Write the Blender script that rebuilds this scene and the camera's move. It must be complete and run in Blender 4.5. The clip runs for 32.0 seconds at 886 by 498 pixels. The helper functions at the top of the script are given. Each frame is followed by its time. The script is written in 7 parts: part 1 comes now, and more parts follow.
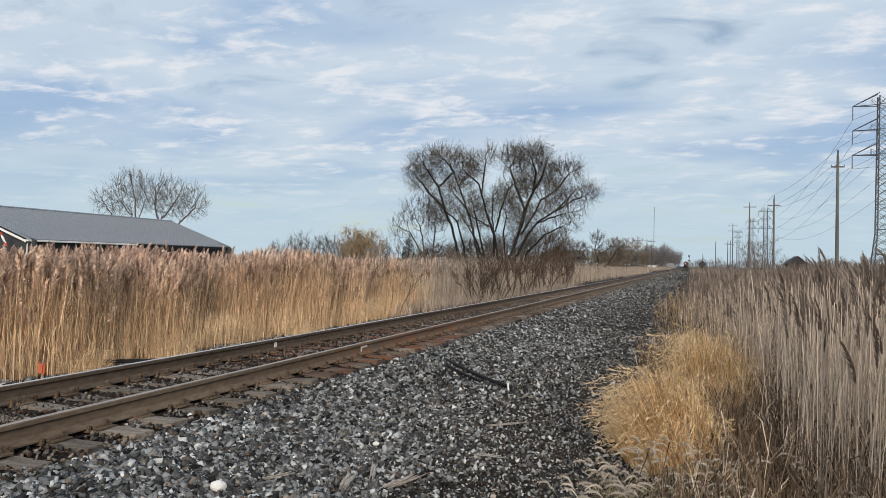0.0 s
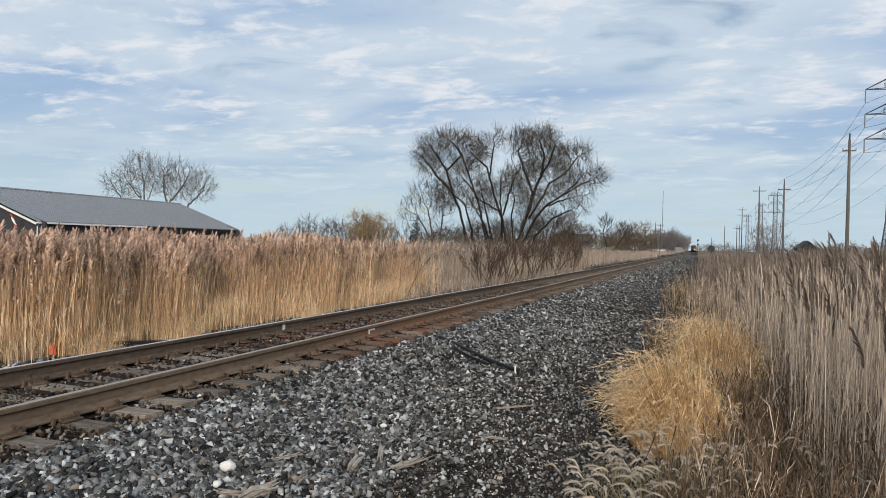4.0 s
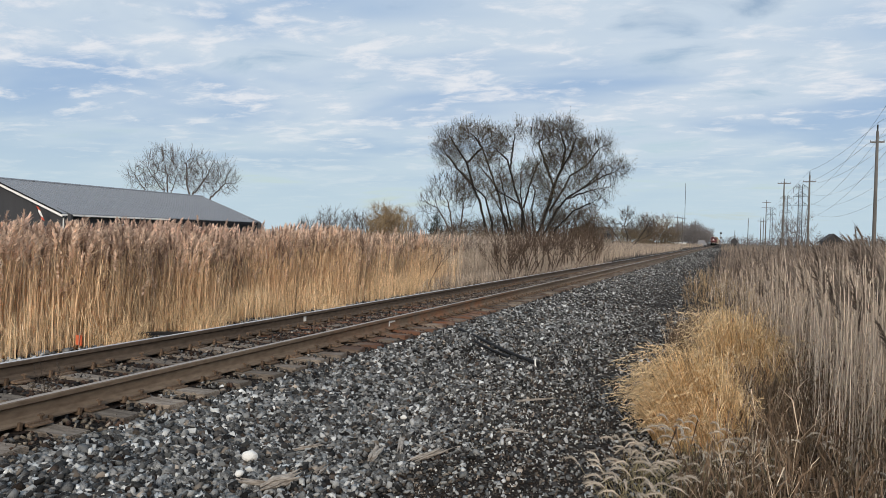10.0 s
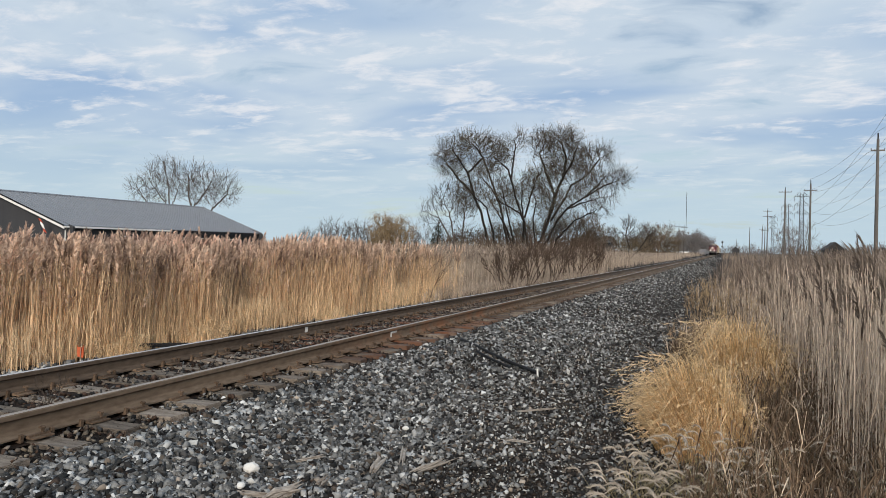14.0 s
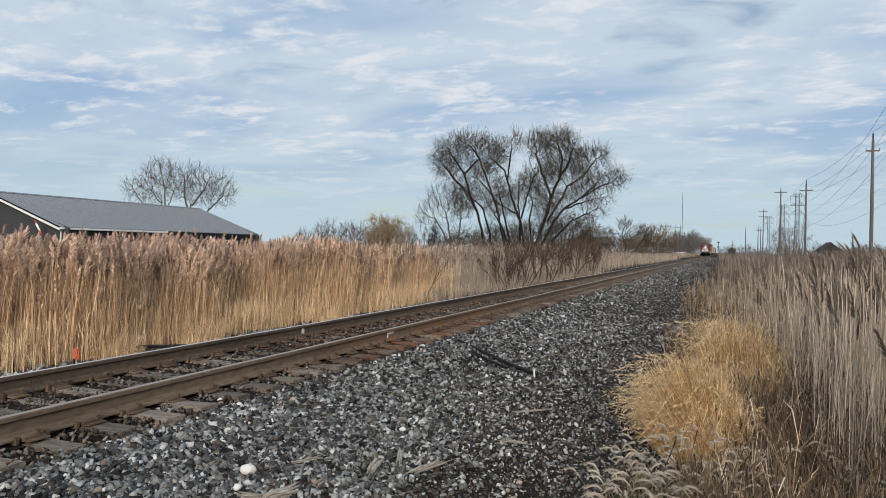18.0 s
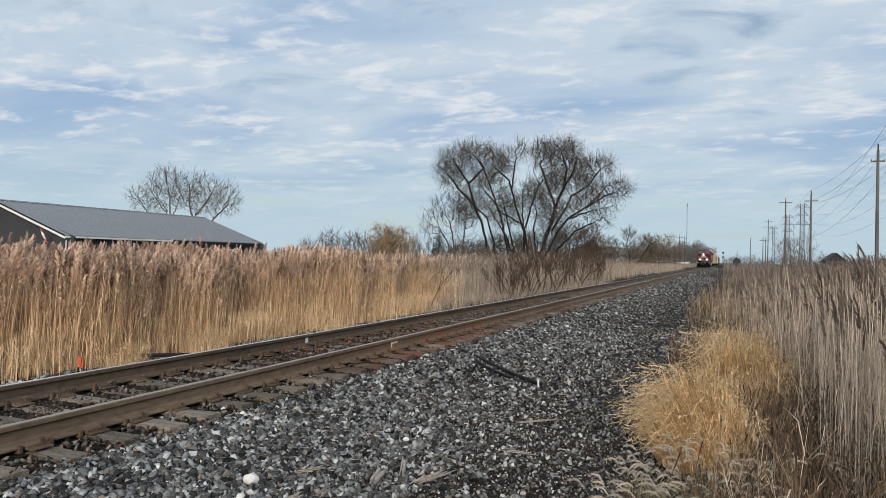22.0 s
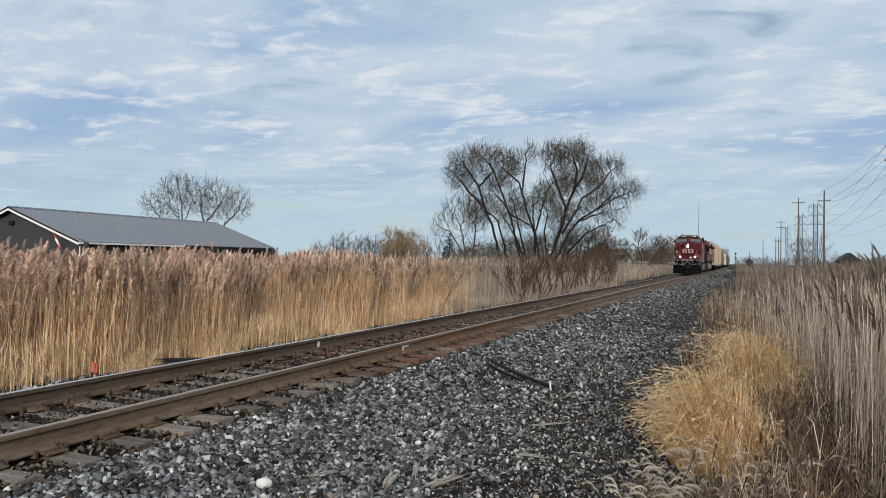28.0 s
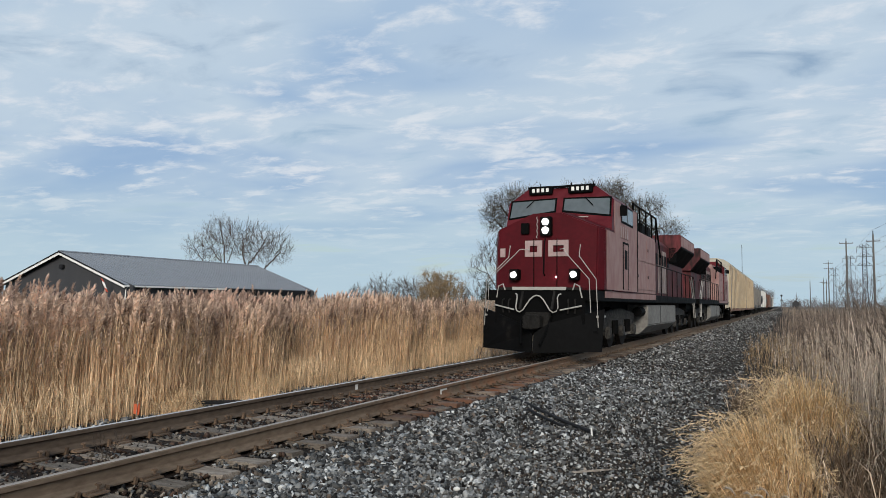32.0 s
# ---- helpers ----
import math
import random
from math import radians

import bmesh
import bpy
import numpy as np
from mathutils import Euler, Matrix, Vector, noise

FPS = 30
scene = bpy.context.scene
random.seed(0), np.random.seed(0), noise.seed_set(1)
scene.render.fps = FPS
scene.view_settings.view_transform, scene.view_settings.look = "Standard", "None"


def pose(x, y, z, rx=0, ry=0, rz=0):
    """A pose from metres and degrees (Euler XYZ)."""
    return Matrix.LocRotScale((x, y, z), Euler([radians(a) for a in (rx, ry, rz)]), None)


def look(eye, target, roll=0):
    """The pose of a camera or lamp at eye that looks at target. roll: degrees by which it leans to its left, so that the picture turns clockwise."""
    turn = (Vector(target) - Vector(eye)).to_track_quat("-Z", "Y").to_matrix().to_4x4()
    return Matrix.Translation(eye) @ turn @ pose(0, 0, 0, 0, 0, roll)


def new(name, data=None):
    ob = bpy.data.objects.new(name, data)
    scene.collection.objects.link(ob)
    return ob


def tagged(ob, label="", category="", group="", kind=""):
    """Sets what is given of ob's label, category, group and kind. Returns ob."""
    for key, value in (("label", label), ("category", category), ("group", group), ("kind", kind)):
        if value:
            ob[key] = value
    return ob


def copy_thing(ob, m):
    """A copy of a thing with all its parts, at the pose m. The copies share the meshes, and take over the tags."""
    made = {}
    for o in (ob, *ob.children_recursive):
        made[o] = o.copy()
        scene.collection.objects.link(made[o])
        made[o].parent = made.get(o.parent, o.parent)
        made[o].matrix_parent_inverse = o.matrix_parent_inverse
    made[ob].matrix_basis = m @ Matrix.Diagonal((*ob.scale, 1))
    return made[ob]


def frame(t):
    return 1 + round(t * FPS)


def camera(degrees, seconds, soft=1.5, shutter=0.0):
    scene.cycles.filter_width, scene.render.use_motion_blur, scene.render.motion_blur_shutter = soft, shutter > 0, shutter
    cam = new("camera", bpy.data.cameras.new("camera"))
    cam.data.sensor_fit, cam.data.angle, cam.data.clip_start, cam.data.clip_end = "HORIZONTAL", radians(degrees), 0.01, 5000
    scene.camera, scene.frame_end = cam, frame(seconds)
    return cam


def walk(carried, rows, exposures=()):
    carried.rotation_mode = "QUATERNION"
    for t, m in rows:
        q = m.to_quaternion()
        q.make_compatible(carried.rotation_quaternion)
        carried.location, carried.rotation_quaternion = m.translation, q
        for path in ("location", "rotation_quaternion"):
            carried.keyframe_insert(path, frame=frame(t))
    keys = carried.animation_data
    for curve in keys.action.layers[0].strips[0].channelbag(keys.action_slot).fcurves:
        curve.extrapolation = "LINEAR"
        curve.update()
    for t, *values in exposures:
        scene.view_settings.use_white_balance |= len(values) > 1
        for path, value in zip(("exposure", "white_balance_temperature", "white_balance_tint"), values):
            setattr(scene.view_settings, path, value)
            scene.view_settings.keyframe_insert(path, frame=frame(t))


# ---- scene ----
# camera: stands on the ballast walkway beside the track, only turning
cam = camera(63.4, 32.0, soft=0.5)
EYE = (5.85, 0.0, 1.555)
TURNS = (
    (0, 90.978, -1.142, 19.243),
    (0.5, 90.826, -1.130, 19.481),
    (1, 90.693, -1.168, 19.602),
    (1.5, 90.588, -1.207, 19.681),
    (2, 90.461, -1.270, 19.739),
    (2.5, 90.306, -1.279, 19.761),
    (3, 90.106, -1.354, 19.770),
    (3.5, 89.883, -1.363, 19.777),
    (5.5, 89.161, -1.189, 20.414),
    (6, 89.190, -1.258, 20.572),
    (6.5, 89.259, -1.313, 20.731),
    (7, 89.327, -1.292, 20.905),
    (7.5, 89.335, -1.299, 21.034),
    (8, 89.282, -1.225, 21.105),
    (8.5, 89.180, -1.233, 21.153),
    (9, 89.060, -1.304, 21.200),
    (9.5, 88.984, -1.312, 21.287),
    (10, 89.006, -1.402, 21.469),
    (10.5, 89.116, -1.333, 21.679),
    (11, 89.226, -1.270, 21.884),
    (11.5, 89.311, -1.141, 21.980),
    (12, 89.372, -1.053, 21.961),
    (12.5, 89.436, -0.970, 21.859),
    (13, 89.534, -0.994, 21.740),
    (13.5, 89.668, -1.034, 21.654),
    (14, 89.814, -1.149, 21.580),
    (14.5, 89.963, -1.142, 21.505),
    (16.5, 90.182, -0.996, 21.672),
    (17, 90.122, -0.940, 21.680),
    (17.5, 89.991, -0.935, 21.530),
    (18, 89.888, -1.039, 21.303),
    (18.5, 89.880, -1.121, 21.139),
    (19, 90.013, -1.196, 21.100),
    (19.5, 90.217, -1.235, 21.088),
    (20, 90.426, -1.227, 21.154),
    (20.5, 90.581, -1.226, 21.258),
    (21, 90.630, -1.231, 21.360),
    (21.5, 90.638, -1.203, 21.482),
    (22, 90.639, -1.196, 21.631),
    (22.5, 90.673, -1.227, 21.770),
    (23, 90.803, -1.253, 21.889),
    (23.5, 90.984, -1.297, 21.984),
    (24, 91.176, -1.263, 22.113),
    (24.5, 91.370, -1.239, 22.228),
    (25, 91.503, -1.190, 22.263),
    (25.5, 91.570, -1.185, 22.271),
    (27.5, 91.074, -0.951, 22.345),
    (28, 90.878, -0.750, 22.492),
    (28.5, 90.753, -0.538, 22.654),
    (29, 90.845, -0.359, 22.814),
    (29.5, 91.179, -0.402, 22.928),
    (30, 91.731, -0.505, 23.119),
    (30.5, 92.384, -0.672, 23.514),
    (31, 93.048, -0.895, 24.129),
    (31.5, 93.674, -0.865, 24.853),
    (32, 94.224, -0.701, 25.517),
)
walk(cam, [(t, pose(*EYE, a, b, c)) for t, a, b, c in TURNS],
     ((0, 0.0, 6500, 10), (12, 0.0, 6500, 10), (20, -0.05, 6450, 9), (27, -0.08, 6380, 9), (32, -0.12, 6260, 8)))

# ---- world and sun ----
SUN_AZ, SUN_EL = radians(160), radians(22)
world = bpy.data.worlds.new("sky")
scene.world = world
world.use_nodes = True


def sky_nodes():
    nt = world.node_tree
    nt.nodes.clear()
    N, L = nt.nodes.new, nt.links.new

    def math_(op, a, b=None, c=None):
        n = N("ShaderNodeMath")
        n.operation = op
        for i, v in enumerate((a, b, c)):
            if v is None:
                continue
            if isinstance(v, (int, float)):
                n.inputs[i].default_value = v
            else:
                L(v, n.inputs[i])
        return n.outputs[0]

    def mix(f, a, b):
        n = N("ShaderNodeMix")
        n.data_type = "RGBA"
        n.clamp_factor = True
        for i, v in ((0, f), (6, a), (7, b)):
            if isinstance(v, (int, float)):
                n.inputs[i].default_value = v
            elif isinstance(v, tuple):
                n.inputs[i].default_value = (*v, 1)
            else:
                L(v, n.inputs[i])
        return n.outputs[2]

    def noise_(vec, scale, detail, rough, dist=0.0):
        n = N("ShaderNodeTexNoise")
        n.inputs["Scale"].default_value, n.inputs["Detail"].default_value = scale, detail
        n.inputs["Roughness"].default_value, n.inputs["Distortion"].default_value = rough, dist
        L(vec, n.inputs["Vector"])
        return n.outputs[0]

    def ramp(v, a, b):
        n = N("ShaderNodeMapRange")
        n.interpolation_type = "SMOOTHSTEP"
        L(v, n.inputs[0])
        n.inputs[1].default_value, n.inputs[2].default_value = a, b
        return n.outputs[0]

    tc = N("ShaderNodeTexCoord").outputs["Generated"]
    sep = N("ShaderNodeSeparateXYZ")
    L(tc, sep.inputs[0])
    up = math_("MAXIMUM", sep.outputs[2], 0.0)
    den = math_("ADD", up, 0.11)
    comb = N("ShaderNodeCombineXYZ")
    L(math_("DIVIDE", sep.outputs[0], den), comb.inputs[0])
    L(math_("DIVIDE", sep.outputs[1], den), comb.inputs[1])
    mp = N("ShaderNodeMapping")
    L(comb.outputs[0], mp.inputs[0])
    mp.inputs["Rotation"].default_value = (0, 0, radians(-16))
    mp.inputs["Scale"].default_value = (0.8, 1.15, 1)
    plane = mp.outputs[0]
    sky = N("ShaderNodeTexSky")
    sky.sky_type, sky.sun_disc = "NISHITA", False
    sky.sun_elevation, sky.sun_rotation = SUN_EL, SUN_AZ
    sky.air_density, sky.dust_density = 1.0, 1.2
    blue = N("ShaderNodeVectorMath")
    blue.operation = "SCALE"
    L(sky.outputs[0], blue.inputs[0])
    blue.inputs[3].default_value = 0.1
    big = noise_(plane, 0.8, 4, 0.5, 0.3)
    fine = noise_(plane, 2.3, 8, 0.56, 0.5)
    wisp = noise_(plane, 6.5, 8, 0.62, 0.35)
    cover = math_("ADD", math_("MULTIPLY", big, 0.55), math_("MULTIPLY", fine, 0.45))
    thick = ramp(cover, 0.325, 0.46)
    lit = ramp(math_("ADD", math_("MULTIPLY", fine, 0.5), math_("MULTIPLY", wisp, 0.5)), 0.485, 0.64)
    shade = ramp(big, 0.43, 0.64)
    grey = mix(shade, (0.575, 0.675, 0.78), (0.355, 0.495, 0.695))
    cloud = mix(math_("MULTIPLY", lit, 0.82), grey, (0.82, 0.835, 0.87))
    # low haze band near the horizon
    haze = math_("SUBTRACT", 1.0, ramp(up, 0.0, 0.185))
    cloud = mix(math_("MULTIPLY", haze, 0.85), cloud, (0.525, 0.66, 0.74))
    total = mix(thick, blue.outputs[0], cloud)
    total = mix(math_("MULTIPLY", haze, 0.7), total, (0.525, 0.66, 0.74))
    # an overcast sky is brighter towards the zenith
    zen = math_("ADD", 1.0, math_("MULTIPLY", ramp(up, 0.42, 1.0), 0.35))
    lift = N("ShaderNodeVectorMath")
    lift.operation = "SCALE"
    L(total, lift.inputs[0])
    L(zen, lift.inputs[3])
    total = lift.outputs[0]
    bg = N("ShaderNodeBackground")
    L(total, bg.inputs[0])
    bg.inputs[1].default_value = 1.0
    out = N("ShaderNodeOutputWorld")
    L(bg.outputs[0], out.inputs[0])


sky_nodes()
sun_data = bpy.data.lights.new("sun", "SUN")
sun_data.energy, sun_data.angle, sun_data.color = 3.5, radians(20), (1.0, 0.91, 0.79)
sun = new("sun", sun_data)
sun.matrix_basis = look((0, 0, 60), (-60 * math.sin(SUN_AZ) * math.cos(SUN_EL), -60 * math.cos(SUN_AZ) * math.cos(SUN_EL), 60 - 60 * math.sin(SUN_EL)))


# ---- materials ----
def material(name, base, dark=None, rough=0.8, metal=0.0, scale=4.0, fine=40.0, bump=0.3, amount=0.5, island=0.0, per_object=0.0, stretch=(1, 1, 1), spots=None, island_to=None, dist=0.02):
    """Two scales of noise between a base and a dark colour, with relief; optional hue change per loose piece or per object."""
    m = bpy.data.materials.new(name)
    m.use_nodes = True
    nt = m.node_tree
    N, L = nt.nodes.new, nt.links.new
    bsdf = nt.nodes["Principled BSDF"]
    bsdf.inputs["Roughness"].default_value, bsdf.inputs["Metallic"].default_value = rough, metal
    bsdf.inputs["Specular IOR Level"].default_value = 0.5 if rough < 0.5 else 0.12
    dark = dark or tuple(c * 0.6 for c in base)
    tc = N("ShaderNodeTexCoord")
    mp = N("ShaderNodeMapping")
    mp.inputs["Scale"].default_value = stretch
    L(tc.outputs["Object"], mp.inputs[0])
    noises = []
    for s, d in ((scale, 4), (fine, 3)):
        n = N("ShaderNodeTexNoise")
        n.inputs["Scale"].default_value, n.inputs["Detail"].default_value = s, d
        L(mp.outputs[0], n.inputs["Vector"])
        noises.append(n.outputs[0])
    add = N("ShaderNodeMath")
    add.operation = "ADD"
    L(noises[0], add.inputs[0])
    L(noises[1], add.inputs[1])
    mr = N("ShaderNodeMapRange")
    L(add.outputs[0], mr.inputs[0])
    mr.inputs[1].default_value, mr.inputs[2].default_value = 0.75, 1.25
    mr.inputs[3].default_value, mr.inputs[4].default_value = 0.5 - amount / 2, 0.5 + amount / 2
    mx = N("ShaderNodeMix")
    mx.data_type = "RGBA"
    L(mr.outputs[0], mx.inputs[0])
    mx.inputs[6].default_value, mx.inputs[7].default_value = (*dark, 1), (*base, 1)
    col = mx.outputs[2]
    if island or per_object:
        src = N("ShaderNodeNewGeometry").outputs["Random Per Island"] if island else N("ShaderNodeObjectInfo").outputs["Random"]
        k = island or per_object
        if island_to:
            m2 = N("ShaderNodeMix")
            m2.data_type = "RGBA"
            pw = N("ShaderNodeMath")
            pw.operation = "POWER"
            L(src, pw.inputs[0])
            pw.inputs[1].default_value = 2.2
            L(pw.outputs[0], m2.inputs[0])
            L(col, m2.inputs[6])
            m2.inputs[7].default_value = (*island_to, 1)
            col = m2.outputs[2]
            sc = N("ShaderNodeMath")
            sc.operation = "MULTIPLY"
            L(src, sc.inputs[0])
            sc.inputs[1].default_value = 7.31
            fr = N("ShaderNodeMath")
            fr.operation = "FRACT"
            L(sc.outputs[0], fr.inputs[0])
            src = fr.outputs[0]
        r2 = N("ShaderNodeMapRange")
        L(src, r2.inputs[0])
        r2.inputs[3].default_value, r2.inputs[4].default_value = 1 - k, 1 + k
        hs = N("ShaderNodeHueSaturation")
        L(r2.outputs[0], hs.inputs["Value"])
        L(col, hs.inputs["Color"])
        col = hs.outputs[0]
    if spots:
        sn = N("ShaderNodeTexNoise")
        sn.inputs["Scale"].default_value, sn.inputs["Detail"].default_value = spots[1], 5
        L(tc.outputs["Object"], sn.inputs["Vector"])
        sr = N("ShaderNodeMapRange")
        sr.interpolation_type = "SMOOTHSTEP"
        L(sn.outputs[0], sr.inputs[0])
        sr.inputs[1].default_value, sr.inputs[2].default_value = spots[2], spots[2] + 0.14
        m3 = N("ShaderNodeMix")
        m3.data_type = "RGBA"
        L(sr.outputs[0], m3.inputs[0])
        L(col, m3.inputs[6])
        m3.inputs[7].default_value = (*spots[0], 1)
        col = m3.outputs[2]
    L(col, bsdf.inputs["Base Color"])
    rr = N("ShaderNodeMapRange")
    L(noises[0], rr.inputs[0])
    rr.inputs[3].default_value, rr.inputs[4].default_value = max(rough - 0.12, 0.02), min(rough + 0.12, 1)
    L(rr.outputs[0], bsdf.inputs["Roughness"])
    if bump:
        b = N("ShaderNodeBump")
        b.inputs["Strength"].default_value, b.inputs["Distance"].default_value = bump, dist
        L(noises[1], b.inputs["Height"])
        L(b.outputs[0], bsdf.inputs["Normal"])
    return m


def glow(name, colour, strength):
    m = bpy.data.materials.new(name)
    m.use_nodes = True
    b = m.node_tree.nodes["Principled BSDF"]
    b.inputs["Base Color"].default_value = (*colour, 1)
    b.inputs["Emission Color"].default_value = (*colour, 1)
    b.inputs["Emission Strength"].default_value = strength
    return m


def leafy(m, amount=0.35):
    """Lets light through thin stalks and leaves."""
    nt = m.node_tree
    b = nt.nodes["Principled BSDF"]
    src = b.inputs["Base Color"].links[0].from_socket
    tr = nt.nodes.new("ShaderNodeBsdfTranslucent")
    nt.links.new(src, tr.inputs[0])
    mx = nt.nodes.new("ShaderNodeMixShader")
    mx.inputs[0].default_value = amount
    out = nt.nodes["Material Output"]
    nt.links.new(b.outputs[0], mx.inputs[1])
    nt.links.new(tr.outputs[0], mx.inputs[2])
    nt.links.new(mx.outputs[0], out.inputs[0])
    return m


M = {}
# soil colour lowered to deepen the shadows in the gaps between stones
M["soil"] = material("soil", (0.020, 0.015, 0.012), (0.006, 0.0045, 0.004), scale=1.2, fine=45, bump=0.8, amount=1.0, spots=((0.07, 0.063, 0.056), 30, 0.60), rough=0.95)


def chips(m, scale, low, high, tint):
    """Fills the surface with small angular chips of uneven tone."""
    nt = m.node_tree
    N, L = nt.nodes.new, nt.links.new
    b = nt.nodes["Principled BSDF"]
    src = b.inputs["Base Color"].links[0].from_socket
    tc = N("ShaderNodeTexCoord")
    v = N("ShaderNodeTexVoronoi")
    v.inputs["Scale"].default_value = scale
    L(tc.outputs["Object"], v.inputs["Vector"])
    sep = N("ShaderNodeSeparateColor")
    L(v.outputs["Color"], sep.inputs[0])
    r = N("ShaderNodeMapRange")
    L(sep.outputs[0], r.inputs[0])
    r.inputs[1].default_value, r.inputs[2].default_value = low, high
    mx = N("ShaderNodeMix")
    mx.data_type = "RGBA"
    L(r.outputs[0], mx.inputs[0])
    L(src, mx.inputs[6])
    mx.inputs[7].default_value = (*tint, 1)
    L(mx.outputs[2], b.inputs["Base Color"])
    bp = N("ShaderNodeBump")
    bp.inputs["Strength"].default_value, bp.inputs["Distance"].default_value = 0.8, 0.015
    bp.invert = True
    L(v.outputs["Distance"], bp.inputs["Height"])
    L(bp.outputs[0], b.inputs["Normal"])
    return m


chips(M["soil"], 60, 0.55, 1.0, (0.06, 0.048, 0.038))
M["dusty_stone"] = material("dusty_stone", (0.19, 0.16, 0.125), (0.065, 0.053, 0.041), scale=9, fine=70, bump=0.35, amount=0.9, island=0.5, rough=0.9, dist=0.006)
M["ballast"] = material("ballast_stone", (0.151, 0.150, 0.146), (0.018, 0.018, 0.018), scale=16, fine=150, bump=0.6, amount=1.2, island=0.85, island_to=(0.36, 0.358, 0.347), rough=0.85, dist=0.006)
M["cinder"] = material("cinder_chip", (0.062, 0.044, 0.034), (0.012, 0.009, 0.007), scale=9, fine=70, bump=0.35, amount=0.9, island=0.7, island_to=(0.24, 0.205, 0.17), rough=0.9, dist=0.005)
M["dark_stone"] = material("dark_ballast", (0.020, 0.019, 0.019), (0.006, 0.0055, 0.0055), scale=9, fine=70, bump=0.35, amount=0.9, island=0.6, island_to=(0.11, 0.107, 0.104), rough=0.85, dist=0.005)
M["stone"] = material("loose_stone", (0.145, 0.15, 0.147), (0.03, 0.03, 0.03), scale=1.6, fine=9, bump=0.4, amount=0.9, per_object=0.55, island_to=(0.34, 0.345, 0.34), rough=0.85, dist=0.005)
M["white_stone"] = material("white_stone", (0.72, 0.70, 0.66), (0.5, 0.48, 0.45), scale=12, fine=80, bump=0.3, rough=0.8, dist=0.005)
M["pale_chip"] = material("pale_chip", (0.48, 0.47, 0.44), (0.26, 0.26, 0.25), scale=20, fine=80, island=0.35, bump=0.2, rough=0.85, dist=0.004)
M["tie"] = material("weathered_tie", (0.265, 0.225, 0.185), (0.075, 0.058, 0.046), scale=1.5, fine=16, stretch=(1, 9, 9), bump=0.7, amount=0.9, per_object=0.3, spots=((0.13, 0.062, 0.036), 0.9, 0.58), rough=0.9, dist=0.008)
M["rail_side"] = material("rail_side", (0.172, 0.128, 0.092), (0.088, 0.062, 0.043), metal=0.0, rough=0.7, scale=0.7, fine=24, bump=0.25, amount=0.9, spots=((0.15, 0.06, 0.027), 0.35, 0.60), stretch=(1, 0.35, 1), dist=0.006)
# far rail's sides: dark rusty brown, with their shadow put into the colour
M["rail_dark"] = material("shaded_rail_side", (0.115, 0.085, 0.062), (0.055, 0.039, 0.029), rough=0.65, scale=0.7, fine=24, bump=0.25, amount=0.9, spots=((0.10, 0.045, 0.024), 0.4, 0.58), stretch=(1, 0.35, 1), dist=0.006)
M["rail_top_dull"] = material("rail_top_dull", (0.36, 0.30, 0.25), (0.20, 0.16, 0.13), metal=0.3, rough=0.42, scale=0.8, fine=9, stretch=(8, 0.4, 1), bump=0.05)
# far rail's worn top: pale grey base also carries the sky's reflection
M["rail_top"] = material("rail_top", (0.60, 0.60, 0.61), (0.40, 0.38, 0.365), metal=0.35, rough=0.42, scale=0.8, fine=9, stretch=(8, 0.4, 1), bump=0.05)


def colour_zone(m, y0, y1, fade, colour, amount):
    """A stretch recoloured (orange rust, dark brown), broken up by noise, along the length of the track."""
    nt = m.node_tree
    N, L = nt.nodes.new, nt.links.new
    b = nt.nodes["Principled BSDF"]
    src = b.inputs["Base Color"].links[0].from_socket
    sep = N("ShaderNodeSeparateXYZ")
    geo = N("ShaderNodeNewGeometry")
    L(geo.outputs["Position"], sep.inputs[0])
    edge = []
    for a, c in ((y0, y0 + fade), (y1, y1 - fade)):
        r = N("ShaderNodeMapRange")
        r.interpolation_type = "SMOOTHSTEP"
        L(sep.outputs[1], r.inputs[0])
        r.inputs[1].default_value, r.inputs[2].default_value = a, c
        edge.append(r.outputs[0])
    n = N("ShaderNodeTexNoise")
    n.inputs["Scale"].default_value, n.inputs["Detail"].default_value = 2.2, 6
    L(geo.outputs["Position"], n.inputs["Vector"])
    nr = N("ShaderNodeMapRange")
    L(n.outputs[0], nr.inputs[0])
    nr.inputs[1].default_value, nr.inputs[2].default_value, nr.inputs[4].default_value = 0.36, 0.62, amount
    f = nr.outputs[0]
    for e in edge:
        k = N("ShaderNodeMath")
        k.operation = "MULTIPLY"
        L(f, k.inputs[0])
        L(e, k.inputs[1])
        f = k.outputs[0]
    mx = N("ShaderNodeMix")
    mx.data_type = "RGBA"
    L(f, mx.inputs[0])
    L(src, mx.inputs[6])
    mx.inputs[7].default_value = (*colour, 1)
    L(mx.outputs[2], b.inputs["Base Color"])


colour_zone(M["rail_side"], 7.5, 20, 4.0, (0.21, 0.082, 0.034), 0.6)
# ties turn a darker brown beyond the nearest few metres
colour_zone(M["tie"], 5.5, 400, 4.0, (0.062, 0.040, 0.030), 0.92)
# fresh orange rust on a shorter stretch of ties
colour_zone(M["tie"], 8.0, 16, 2.5, (0.185, 0.072, 0.036), 0.62)
M["plate"] = material("rusty_plate", (0.16, 0.108, 0.072), (0.055, 0.038, 0.028), rough=0.85, scale=8, fine=50, bump=0.4, amount=0.9, per_object=0.3, dist=0.006)
M["reed_stem"] = leafy(material("reed_stem", (0.93, 0.69, 0.45), (0.585, 0.40, 0.245), scale=0.5, fine=9, stretch=(1, 1, 0.12), bump=0, island=0.5, amount=1.0, island_to=(0.40, 0.255, 0.155)), 0.25)
